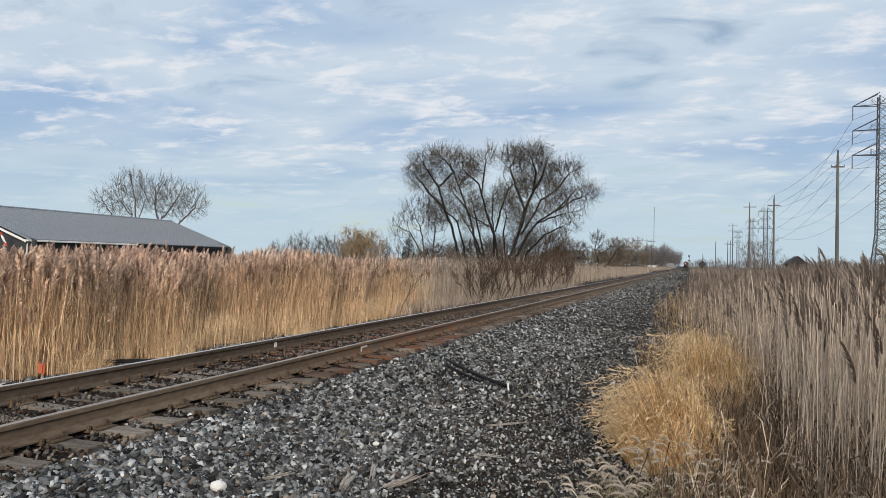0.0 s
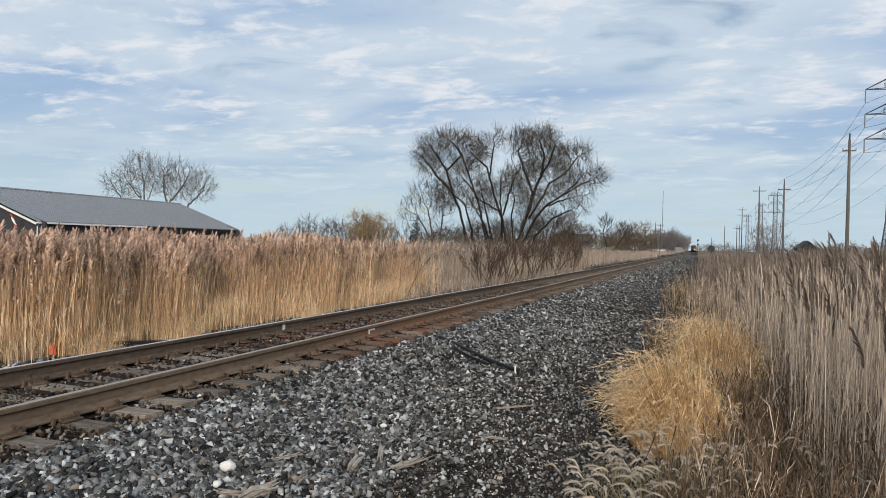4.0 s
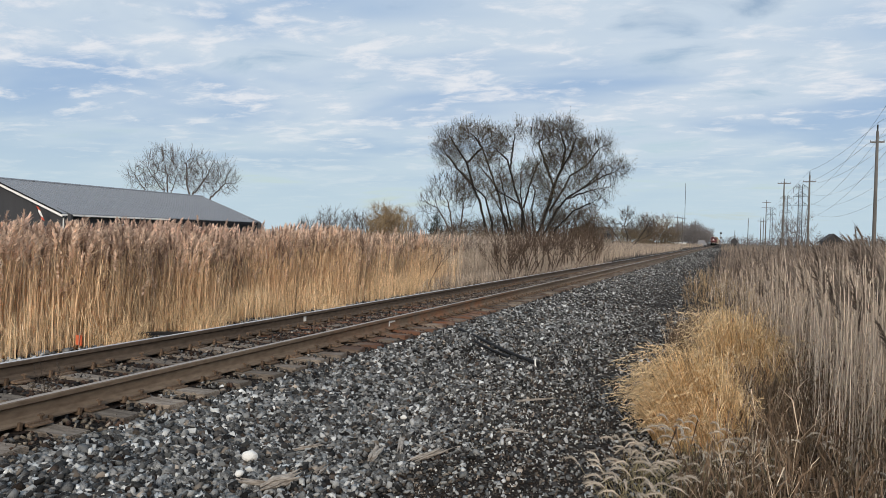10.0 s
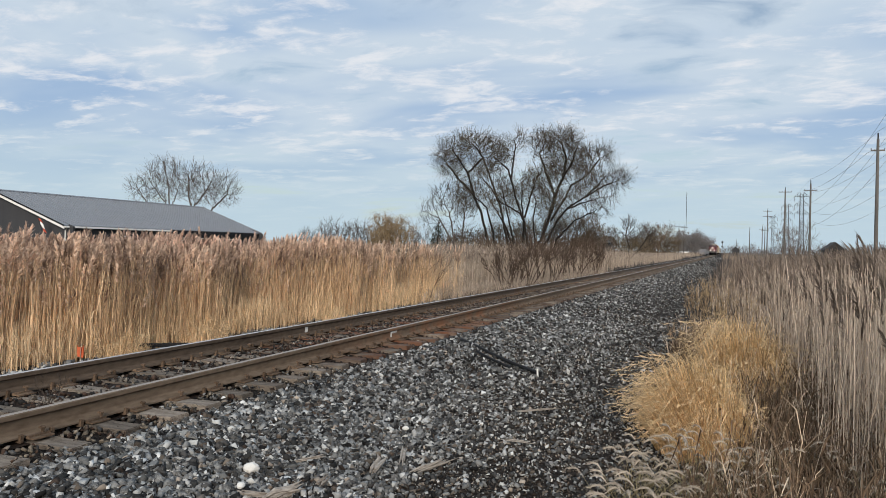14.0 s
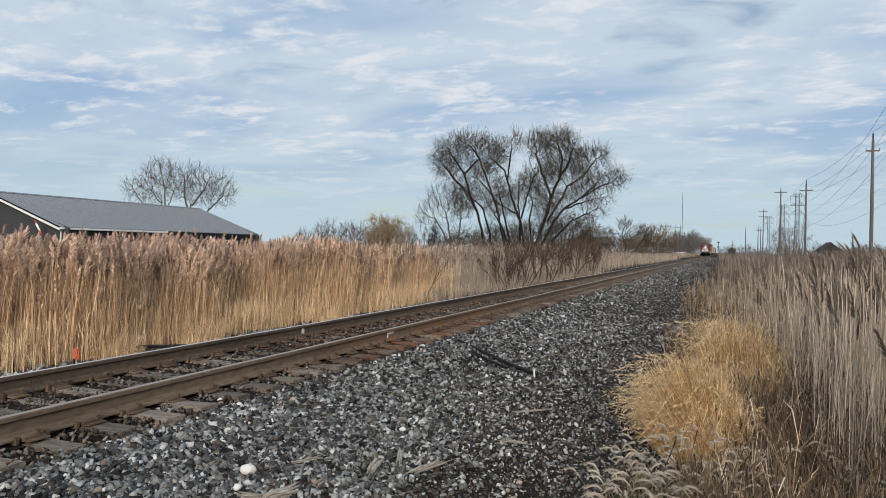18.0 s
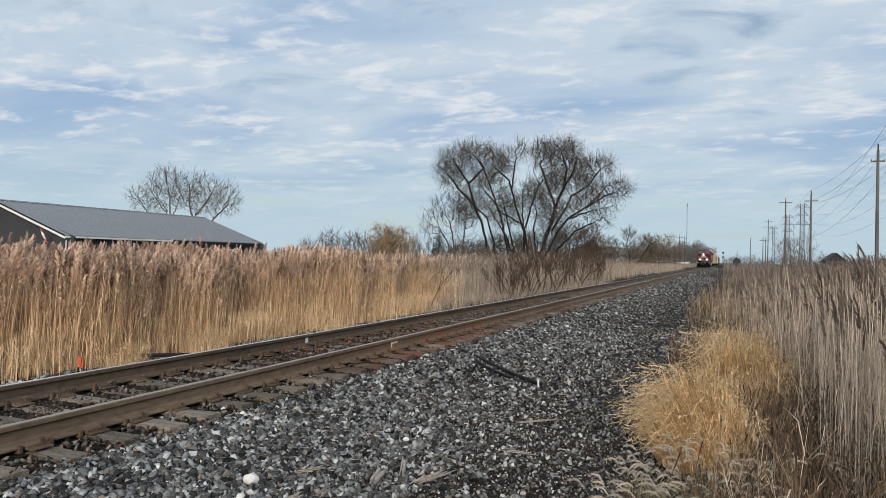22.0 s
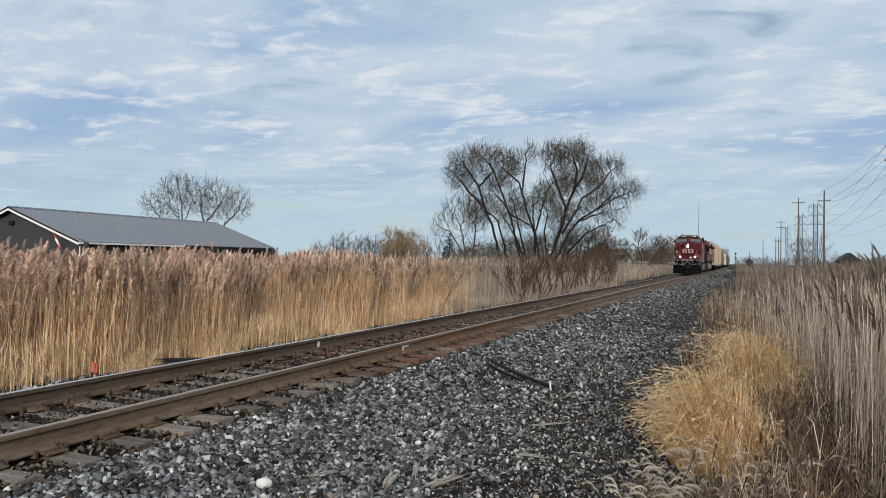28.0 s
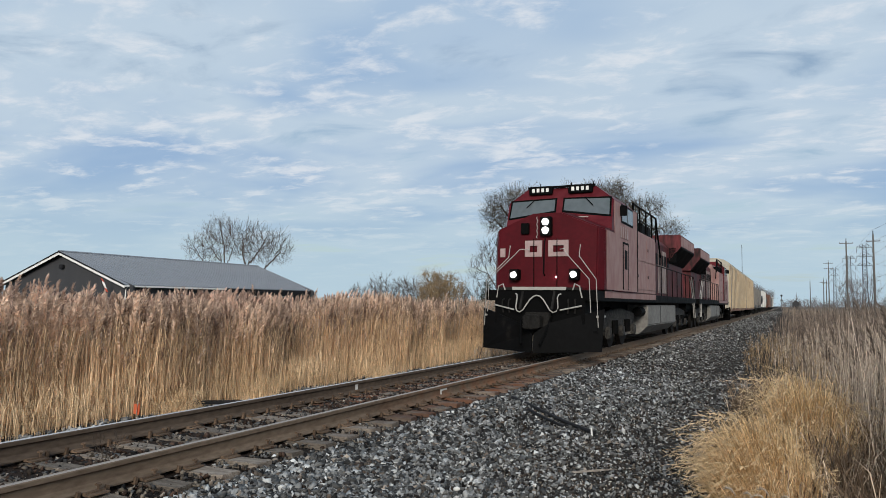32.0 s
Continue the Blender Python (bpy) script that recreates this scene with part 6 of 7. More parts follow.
def crossing():
    van = thing("delivery_van", "pale grey van waiting at a distant level crossing", "van", at=pose(far(-0.0277, 420), 420, -0.4))
    part("body", Geo().prism([(-2.3, 0.5), (2.3, 0.5), (2.3, 2.0), (1.7, 2.2), (1.2, 3.4), (-2.3, 3.4)], -1, 1).mesh("body", M["van_paint"], bevel=0.15), van)
    part("windscreen", Geo().prism([(1.25, 3.2), (1.7, 2.2), (1.74, 2.22), (1.3, 3.25)], -0.9, 0.9).mesh("windscreen", M["cab_dark"]), van)
    for x in (-1.5, 1.5):
        for yy in (-0.95, 0.95):
            part("wheel", Geo().disc((x, yy, 0.45), 0.45, 0.25, "y", 14).mesh("wheel", M["black_metal"]), van)
    tr = thing("flat_trailer", "low white trailer parked at the crossing", "trailer", at=pose(far(-0.055, 420), 420, -0.4))
    part("deck", Geo().box(-3.3, 3.3, -1.1, 1.1, 0.9, 1.9).mesh("deck", M["white_paint"], bevel=0.05), tr)
    for x in (-2, 2):
        part("wheel", Geo().disc((x, -1.0, 0.45), 0.45, 0.3, "y", 12).mesh("wheel", M["black_metal"]), tr)
    sg = thing("railway_signal", "black railway signal with two heads on a mast", "signal", at=pose(3.6, 420, -0.3))
    part("mast", Geo().tube([(0, 0, 0), (0, 0, 7.2)], 0.12, 8).mesh("mast", M["galvanised"]), sg)
    for z in (5.0, 7.4):
        part("signal_head", Geo().disc((0, -0.1, z), 0.55, 0.3, "y", 16).mesh("signal_head", M["black_metal"]), sg)
    for q, y in ((-0.0735, 300), (-0.0655, 320), (-0.0575, 345)):
        utility_pole(far(q, y), y, 10.0, ((0.4, 1.2),))


M["van_paint"] = material("van_paint", (0.20, 0.20, 0.21), (0.14, 0.14, 0.15), scale=1, fine=6, bump=0.02, rough=0.45)
M["cab_dark"] = material("dark_glass", (0.03, 0.035, 0.04), rough=0.1, scale=2, fine=9, bump=0)
crossing()


# ---- small things by the track ----
def lying(name, label, category, a, b, r, mat_, sides=6, lift=0.5, bend=0.0, seed=0, group=""):
    """A stick or bar from a to b on the gravel."""
    (x0, y0), (x1, y1) = a, b
    rr = random.Random(seed)
    n = 5
    pts, rad = [], []
    for i in range(n):
        t = i / (n - 1)
        x, y = x0 + (x1 - x0) * t, y0 + (y1 - y0) * t
        off = bend * math.sin(t * math.pi)
        pts.append((x + off, y + off * 0.5, float(ground_z(x, y)) + r * 0.8 + 0.02 * lift + rr.uniform(-.3, .3) * r))
        rad.append(r * rr.uniform(0.75, 1.15))
    return thing(name, label, category, group, data=Geo().tube(pts, rad, sides).mesh(name, mat_))


lying("steel_bar", "long black steel bar lying on the gravel", "bar", (1.66, 11.54), (3.55, 9.48), 0.028, M["bar_black"], 6, 1.5, group="bars on the gravel")
lying("steel_bar", "shorter black steel bar lying beside the long one", "bar", (2.25, 10.62), (3.05, 9.80), 0.022, M["bar_black"], 6, 1.2, group="bars on the gravel")
thing("marker_stake", "short white stake at the end of the black bar", "stake", data=Geo().tube([(3.53, 9.42, -0.2), (3.52, 9.42, -0.06)], 0.012, 6).mesh("marker_stake", M["white_paint"]))
def splinter(a, b, r, seed):
    """A broken grey piece of wood: a few torn fibres lying side by side, frayed at both ends."""
    (x0, y0), (x1, y1) = a, b
    rr = random.Random(seed)
    ln = math.hypot(x1 - x0, y1 - y0)
    ux, uy = (x1 - x0) / ln, (y1 - y0) / ln
    z0 = float(ground_z((x0 + x1) / 2, (y0 + y1) / 2)) + 0.03
    stick = thing("stick", "splintered weathered grey stick on the gravel", "stick", "sticks on the gravel")
    for k in range(5):
        off, lift = rr.uniform(-1, 1) * r, rr.uniform(0, 1.3) * r
        s0, s1 = rr.uniform(-0.04, 0.22) * ln, rr.uniform(0.7, 1.06) * ln
        pts = []
        for t in (0, 0.3, 0.65, 1):
            d = s0 + (s1 - s0) * t
            w = off + rr.gauss(0, 0.25) * r + rr.uniform(-1, 1) * r * 1.2 * (t > 0.9)
            pts.append((x0 + ux * d - uy * w, y0 + uy * d + ux * w, z0 + lift + rr.gauss(0, 0.2) * r + 0.02 * t))
        part("splinter", Geo().tube(pts, [r * 0.18, r * 0.5, r * 0.45, r * 0.06], 6).mesh("splinter", M["stick"]), stick)
    return stick


STICKS = [((3.45, 4.72), (3.37, 5.11), 0.034), ((3.52, 5.1), (3.34, 5.55), 0.020), ((3.68, 4.95), (3.86, 5.42), 0.020), ((3.05, 3.90), (3.17, 4.23), 0.036), ((3.23, 4.33), (3.22, 4.52), 0.020), ((2.80, 4.03), (3.08, 4.02), 0.020), ((3.5, 5.44), (3.66, 5.28), 0.010), ((4.0, 6.2), (4.35, 6.1), 0.010), ((3.8, 7.4), (4.2, 7.7), 0.010), ((2.75, 4.75), (2.92, 4.95), 0.012)]
for i, (a, b, r) in enumerate(STICKS):
    splinter(a, b, r, i)


def loose_stone(x, y, s, mat_, label, seed):
    me = bpy.data.meshes.new("pale_stone")
    bm = bmesh.new()
    bmesh.ops.create_icosphere(bm, subdivisions=2, radius=1)
    rr = random.Random(seed)
    for w in bm.verts:
        w.co = Vector((w.co.x * 1.05, w.co.y * 0.8, w.co.z * 0.72)) * (1 + 0.12 * noise.noise(w.co * 1.7 + Vector((seed, 0, 0))))
    bm.to_mesh(me)
    bm.free()
    me.materials.append(mat_)
    thing("pale_stone", label, "stone", "pale stones on the gravel", data=me, at=pose(x, y, float(ground_z(x, y)) + 0.03 + s * 0.62, 8, 5, seed * 47) @ Matrix.Scale(s, 4))


loose_stone(2.62, 4.41, 0.058, M["white_stone"], "smooth white stone lying on the dark ballast", 1)
loose_stone(2.75, 4.12, 0.036, M["white_stone"], "small flat white stone on the ballast", 2)
loose_stone(3.1, 6.1, 0.03, M["white_stone"], "small flat white stone on the ballast", 4)
flag_m = thing("survey_flag", "small orange survey flag at the foot of the reeds", "flag", at=pose(-3.1, 7.97, -0.34))
part("wire_stem", Geo().tube([(0, 0, 0), (0.03, 0, 0.34)], 0.005, 5).mesh("wire_stem", M["stick"]), flag_m)
g = Geo()
for u0, u1, y0, y1, d0, d1 in ((-0.085, -0.03, 0.03, -0.02, 0.02, 0.0), (-0.03, 0.03, -0.02, 0.03, 0.0, -0.025), (0.03, 0.08, 0.03, -0.01, -0.025, 0.01)):
    g.add([(u0, y0, 0.15 + d0), (u1, y1, 0.15 + d1), (u1, y1, 0.31 + d1), (u0, y0, 0.29 + d0), (u0, y0 + 0.012, 0.15 + d0), (u1, y1 + 0.012, 0.15 + d1), (u1, y1 + 0.012, 0.31 + d1), (u0, y0 + 0.012, 0.29 + d0)], [(0, 1, 2, 3), (4, 7, 6, 5), (0, 4, 5, 1), (1, 5, 6, 2), (2, 6, 7, 3), (3, 7, 4, 0)])
part("flag_cloth", g.mesh("flag_cloth", M["orange"]), flag_m, "crumpled orange cloth")
thing("plank", "dark old plank lying behind the far rail", "plank", data=Geo().box(-0.5, 0.5, -0.08, 0.08, 0, 0.05).mesh("plank", M["bar_black"], bevel=0.01), at=pose(-3.05, 9.8, -0.26, 0, 0, 35))
part("paint_mark", Geo().box(0.7645, 0.768, 10.60, 10.64, 0.06, 0.15).box(0.7645, 0.768, 10.64, 10.84, 0.115, 0.15).mesh("paint_mark", M["white_stone"]), track, "faded white paint mark on the rail web")
part("paint_mark", Geo().box(-0.7455, -0.742, 10.42, 10.50, 0.06, 0.15).mesh("paint_mark", M["white_stone"]), track)

# a white post among the reeds, weeds between the rails
frame_post = thing("white_frame", "weathered white post with a crossbar standing in the reeds", "post", at=pose(-18.8, 20.0, -0.6))
part("shaft", Geo().box(-0.10, 0.10, -0.08, 0.08, 0, 2.0).mesh("shaft", M["white_paint"], bevel=0.02), frame_post)
part("crossbar", Geo().box(-1.3, -0.1, -0.05, 0.05, 1.9, 2.0).mesh("crossbar", M["white_paint"]), frame_post)
bush("weed", "small dark dead weed between the rails", pose(-0.25, 5.15, -0.02), 61, 0.42, M["twig"], stems=6, levels=2, tip_r=0.0018, category="weed", group="weeds between the rails")
bush("weed", "small dark dead weed between the rails", pose(0.05, 4.75, -0.02), 62, 0.34, M["twig"], stems=6, levels=2, tip_r=0.0018, category="weed", group="weeds between the rails")


for q, y, s in ((0.118, 110, 3.4), (0.128, 112, 3.6), (0.166, 108, 3.2)):
    bush("bush", "dark leafless bush behind the reeds", on_ground(far(q, y), y), int(q * 1000), s, M["twig"], stems=9, levels=3, tip_r=0.02, group="far bushes")

# ---- train ----
SPEED, NOSE = 18.2, 18.75
MOVERS = []
M["red_paint"] = material("red_paint", (0.070, 0.0026, 0.006), (0.046, 0.0018, 0.004), scale=1.2, fine=9, bump=0.04, rough=0.5, amount=0.8)
M["dusty_red"] = material("dusty_red_paint", (0.355, 0.24, 0.218), (0.24, 0.125, 0.115), scale=0.7, fine=3.2, bump=0.04, rough=0.6, amount=0.75, stretch=(1, 1, 0.7))
M["hood_dust"] = material("dust_streaked_hood", (0.35, 0.29, 0.265), (0.080, 0.038, 0.037), scale=1.3, fine=5, bump=0.04, rough=0.65, amount=1.1, stretch=(1, 1, 0.22))
M["cab_red"] = material("dusty_cab_red", (0.105, 0.014, 0.018), (0.065, 0.004, 0.008), scale=1.2, fine=5, bump=0.04, rough=0.5, amount=0.8)
M["soot_red"] = material("sooty_red_paint", (0.13, 0.03, 0.033), (0.022, 0.012, 0.012), scale=0.8, fine=6, bump=0.05, rough=0.6, amount=1.0, stretch=(1, 1, 0.3))
M["loco_black"] = material("locomotive_black", (0.0045, 0.0045, 0.0047), (0.0025, 0.0025, 0.0025), scale=1.5, fine=10, bump=0.1, rough=0.6, spots=((0.010, 0.009, 0.008), 1.3, 0.64))
M["under_grey"] = material("dusty_running_gear", (0.020, 0.0185, 0.017), (0.006, 0.0055, 0.005), scale=2, fine=14, bump=0.2, rough=0.8, amount=0.9)
M["bogie_grey"] = material("bogie_grey", (0.062, 0.058, 0.053), (0.011, 0.010, 0.0095), scale=2.2, fine=14, bump=0.2, rough=0.8, amount=1.1)
M["tank_grey"] = material("fuel_tank_grey", (0.235, 0.225, 0.205), (0.13, 0.12, 0.11), scale=0.8, fine=8, bump=0.08, rough=0.65, amount=0.9)
M["white_rail"] = material("white_handrail", (0.40, 0.385, 0.355), (0.24, 0.225, 0.205), scale=3, fine=18, bump=0.05, rough=0.55)
M["pale_mark"] = material("faded_white_mark", (0.40, 0.31, 0.295), (0.27, 0.185, 0.18), scale=3, fine=16, bump=0.02, rough=0.6)
M["cab_glass"] = material("cab_glass", (0.10, 0.115, 0.12), (0.06, 0.07, 0.075), scale=1, fine=6, bump=0, rough=0.14)
M["lamp_on"] = glow("headlight_glow", (1.0, 0.95, 0.86), 40.0)
M["wheel_steel"] = material("wheel_steel", (0.018, 0.0155, 0.014), (0.007, 0.006, 0.0055), metal=0.2, scale=5, fine=25, bump=0.1, rough=0.7)
M["tan_paint"] = material("tan_paint", (0.44, 0.35, 0.24), (0.32, 0.245, 0.16), scale=0.7, fine=6, bump=0.05, rough=0.6, amount=0.9, stretch=(1, 1, 0.4), spots=((0.33, 0.23, 0.13), 0.8, 0.63))
M["rack_roof"] = material("rack_roof", (0.45, 0.41, 0.33), (0.30, 0.27, 0.22), scale=0.7, fine=6, bump=0.05, rough=0.6)
M["hopper_grey"] = material("hopper_grey", (0.20, 0.19, 0.175), (0.11, 0.10, 0.095), scale=0.7, fine=6, bump=0.06, rough=0.65, amount=0.9, stretch=(1, 1, 0.35))
M["tank_black"] = material("tank_black", (0.04, 0.04, 0.042), (0.022, 0.022, 0.023), scale=0.8, fine=7, bump=0.05, rough=0.5)
M["car_white"] = material("car_white", (0.62, 0.61, 0.58), (0.45, 0.44, 0.41), scale=0.7, fine=6, bump=0.05, rough=0.55, stretch=(1, 1, 0.35))
M["brown_car"] = material("oxide_brown", (0.16, 0.075, 0.05), (0.09, 0.045, 0.033), scale=0.7, fine=6, bump=0.05, rough=0.65, stretch=(1, 1, 0.35))


def rolling(name, label, category, offset, group="", turn=0.0):
    ob = thing(name, label, category, group)
    MOVERS.append((ob, offset, turn))
    return ob


def wheel_mesh(r):
    g = Geo()
    g.tube([(-0.07, 0, 0), (-0.04, 0, 0), (-0.035, 0, 0), (0.07, 0, 0)], [r + 0.028, r + 0.028, r, r - 0.008], 28)
    g.tube([(0.07, 0, 0), (0.10, 0, 0)], [0.13, 0.11], 12)
    return g.mesh("wheel", M["wheel_steel"])


def axle_mesh():
    return Geo().tube([(-0.70, 0, 0), (0.70, 0, 0)], 0.085, 10).mesh("axle", M["wheel_steel"])


def add_bogie(car, y, axles, pitch, r, high, mat_frame):
    """A bogie whose wheels stand on the rails: side frames with springs and boxes, wheels on axles."""
    wm, am = wheel_mesh(r), axle_mesh()
    half = pitch * (axles - 1) / 2
    bogie = part("bogie", Geo().box(-0.9, 0.9, y - 0.22, y + 0.22, high * 0.62, high * 0.95).mesh("bolster", M["loco_black"], bevel=0.02), car, "dusty steel bogie")
    for i in range(axles):
        yy = y - half + pitch * i
        part("axle", am, bogie, m=pose(0, yy, r))
        for s in (-1, 1):
            part("wheel", wm, bogie, m=pose(s * 0.755, yy, r, 0, 0, 0 if s > 0 else 180))
    for s in (-1, 1):
        x0, x1 = sorted((s * 0.98, s * 1.12))
        g = Geo()
        ol = [(y - half - 0.55, high * 0.62)]
        for i in range(axles):
            yy = y - half + pitch * i
            ol += [(yy - 0.28, high * 0.50), (yy - 0.2, high * 0.34), (yy + 0.2, high * 0.34), (yy + 0.28, high * 0.50)]
        ol += [(y + half + 0.55, high * 0.62), (y + half + 0.5, high * 0.80), (y + 0.5, high * 0.92), (y - 0.5, high * 0.92), (y - half - 0.5, high * 0.80)]
        g.prism(ol, x0, x1, "x")
        part("side_frame", g.mesh("side_frame", mat_frame, bevel=0.015), bogie)
        for i in range(axles):
            yy = y - half + pitch * i
            part("axle_box", Geo().box(min(s * 1.12, s * 1.26), max(s * 1.12, s * 1.26), yy - 0.16, yy + 0.16, r - 0.17, r + 0.17).mesh("axle_box", mat_frame, bevel=0.03), bogie)
            if i < axles - 1:
                for dy in (-0.12, 0.12):
                    part("spring", Geo().tube([(s * 1.17, yy + pitch / 2 + dy, high * 0.36), (s * 1.17, yy + pitch / 2 + dy, high * 0.66)], 0.085, 8).mesh("spring", M["loco_black"]), bogie)
    return bogie


def build_locomotive():
    loco = rolling("locomotive", "red wide-nosed freight diesel locomotive with lit headlights and black plow", "locomotive", 0.0, "locomotives of the train")
    R, D, S, K = M["red_paint"], M["dusty_red"], M["soot_red"], M["loco_black"]
    part("underframe", Geo().box(-1.5, 1.5, -0.62, 21.6, 1.42, 1.70).box(-0.7, 0.7, 0.5, 21.0, 0.95, 1.42).mesh("underframe", K, bevel=0.02), loco, "black underframe with walkway")
    for s in (-1, 1):
        part("side_sill", Geo().box(min(s * 1.5, s * 1.512), max(s * 1.5, s * 1.512), 0.35, 8.6, 1.52, 1.705).mesh("side_sill", D), loco, "dust-covered walkway edge")
    # nose
    g = Geo()
    low = [(-1.55, 0.16, 1.72), (-1.40, -0.12, 1.72), (1.40, -0.12, 1.72), (1.55, 0.16, 1.72)]
    top = [(-1.55, 0.30, 3.37), (-1.40, 0.048, 3.40), (1.40, 0.048, 3.40), (1.55, 0.30, 3.37)]
    crest = [(-0.42, 0.09, 3.82), (0.42, 0.09, 3.82)]
    back = [(-1.55, 1.30, 1.72), (1.55, 1.30, 1.72), (1.55, 1.30, 3.44), (0.42, 1.30, 3.92), (-0.42, 1.30, 3.92), (-1.55, 1.30, 3.44)]
    g.add(low + top + crest + back, [(0, 4, 5, 1), (1, 5, 8, 9, 6, 2), (2, 6, 7, 3), (0, 10, 15, 4), (3, 7, 12, 11), (4, 15, 14, 8, 5), (7, 6, 9, 13, 12), (8, 14, 13, 9), (0, 1, 2, 3, 11, 10), (10, 11, 12, 13, 14, 15)])
    nose = part("nose", g.mesh("nose", R, bevel=0.03), loco, "deep red nose")
    for x0, x1, w in ((-0.33, 0.33, 0.012),):
        for a, b in ((x0, x0 + w), (x1 - w, x1)):
            part("door_seam", Geo().box(a, b, -0.135, -0.09, 1.8, 3.1).mesh("door_seam", K), nose)
    part("door_bar", Geo().tube([(-0.02, -0.10, 2.1), (-0.02, -0.20, 2.15), (-0.02, -0.14, 3.05), (-0.02, -0.04, 3.1)], 0.018, 6).mesh("door_bar", K), nose, "dark vertical grab bar")
    # plain block mark on the nose
    for x0, x1 in ((-0.60, -0.12), (0.06, 0.62)):
        g = Geo()
        g.box(x0, x1, -0.05, 0.02, 2.92, 3.06).box(x0, x0 + 0.13, -0.05, 0.02, 2.74, 2.92).box(x1 - 0.13, x1, -0.05, 0.02, 2.74, 2.92).box(x0, x1, -0.05, 0.02, 2.62, 2.74)
        part("emblem", g.mesh("emblem", M["pale_mark"]), nose, "faded pale block emblem")
    part("crest_plate", Geo().box(-1.32, -1.18, -0.06, 0.0, 2.62, 2.86).mesh("crest_plate", M["pale_mark"]), nose)
    hl = part("headlight_housing", Geo().box(-0.16, 0.16, -0.12, 0.05, 3.18, 3.70).mesh("headlight_housing", K, bevel=0.02), loco, "black twin headlight housing")
    for z in (3.325, 3.555):
        part("headlight", Geo().disc((0, -0.125, z), 0.088, 0.03, "y", 20).mesh("headlight", M["lamp_on"]), hl, "bright lit headlight")
    part("bell_panel", Geo().box(-0.72, -0.50, -0.06, 0.05, 3.25, 3.55).mesh("bell_panel", K, bevel=0.01), loco)
    for i in range(7):
        part("chain_link", Geo().tube([(-0.24, -0.07, 3.12 + 0.085 * i), (-0.27 + 0.05 * (i % 2), -0.08, 3.16 + 0.085 * i), (-0.24, -0.07, 3.20 + 0.085 * i)], 0.012, 5).mesh("chain_link", M["white_rail"]), nose)
    for s in (-1, 1):
        box = part("ditch_light_box", Geo().box(s * 0.83 - 0.125, s * 0.83 + 0.125, -0.34, 0.02, 1.97, 2.27).mesh("ditch_light_box", K, bevel=0.02), loco, "black ditch light box")
        part("ditch_light", Geo().disc((s * 0.83, -0.35, 2.12), 0.078, 0.03, "y", 18).mesh("ditch_light", M["lamp_on"]), box, "bright lit ditch light")
    part("marker_light", Geo().disc((0.30, -0.13, 2.05), 0.022, 0.03, "y", 10).mesh("marker_light", M["lamp_on"]), loco)
    # cab
    g = Geo()
    sec = [(-1.55, 1.72), (1.55, 1.72), (1.55, 4.30), (1.02, 4.72), (-1.02, 4.72), (-1.55, 4.30)]
    fy = [1.2, 1.2, 1.30, 1.453, 1.453, 1.30]
    g.add([(x, y, z) for (x, z), y in zip(sec, fy)] + [(x, 4.7, z) for x, z in sec] + [(1.55, 0.98, 3.42), (0.45, 1.155, 3.90), (-0.45, 1.155, 3.90), (-1.55, 0.98, 3.42)],
          [(2, 3, 4, 5, 15, 14, 13, 12), (0, 1, 12, 13, 14, 15), (6, 11, 10, 9, 8, 7), (0, 6, 7, 1), (1, 7, 8, 2, 12), (2, 8, 9, 3), (3, 9, 10, 4), (4, 10, 11, 5), (5, 11, 6, 0, 15)])
    cab = part("cab", g.mesh("cab", M["cab_red"]), loco, "red cab with faceted roof")
    for s in (-1, 1):
        # the windscreen lies on the raked front: y follows z
        fyz = lambda z: 0.98 + (z - 3.42) * (0.32 / 0.88)
        pts = [(s * 0.14, 4.02), (s * 1.46, 3.66 + 0.18), (s * 1.44, 4.33), (s * 0.14, 4.36)]
        frame_pts = [(s * 0.09, 3.97), (s * 1.51, 3.78), (s * 1.49, 4.38), (s * 0.09, 4.41)]
        def slab(pp, off, mat_, nm, par, lab=""):
            vs = [(x, fyz(z) - off, z) for x, z in pp] + [(x, fyz(z) + 0.06, z) for x, z in pp]
            return part(nm, Geo().add(vs, [(0, 1, 2, 3), (4, 7, 6, 5), (0, 4, 5, 1), (1, 5, 6, 2), (2, 6, 7, 3), (3, 7, 4, 0)]).mesh(nm, mat_), par, lab)
        fr = slab(frame_pts, 0.012, K, "windscreen_frame", cab)
        slab(pts, 0.022, M["cab_glass"], "windscreen", fr, "grey windscreen reflecting the sky")
        part("wiper", Geo().tube([(s * 0.75, fyz(4.36) - 0.05, 4.38), (s * 0.98, fyz(4.12) - 0.05, 4.14)], 0.014, 5).mesh("wiper", K), fr)
        part("wiper_arm", Geo().box(s * 0.6 - 0.3, s * 0.6 + 0.3, 0.93, 0.98, 3.77, 3.80).mesh("wiper_arm", M["white_rail"]), fr)
        nb = part("number_board", Geo().box(min(s * 0.24, s * 0.94), max(s * 0.24, s * 0.94), 1.28, 1.46, 4.53, 4.77).mesh("number_board", K, bevel=0.015), cab, "black number board with white bars")
        for i in range(4):
            x = s * 0.59 - 0.21 + 0.14 * i
            part("bar", Geo().box(x - 0.04, x + 0.04, 1.268, 1.281, 4.595, 4.705).mesh("bar", M["white_paint"]), nb)
        # side window and door
        xo = s * 1.55
        x0, x1 = sorted((xo, xo + s * 0.02))
        wf = part("side_window_frame", Geo().box(x0, x1, 2.2, 3.95, 3.72, 4.28).mesh("side_window_frame", K), cab)
        x0, x1 = sorted((xo + s * 0.015, xo + s * 0.03))
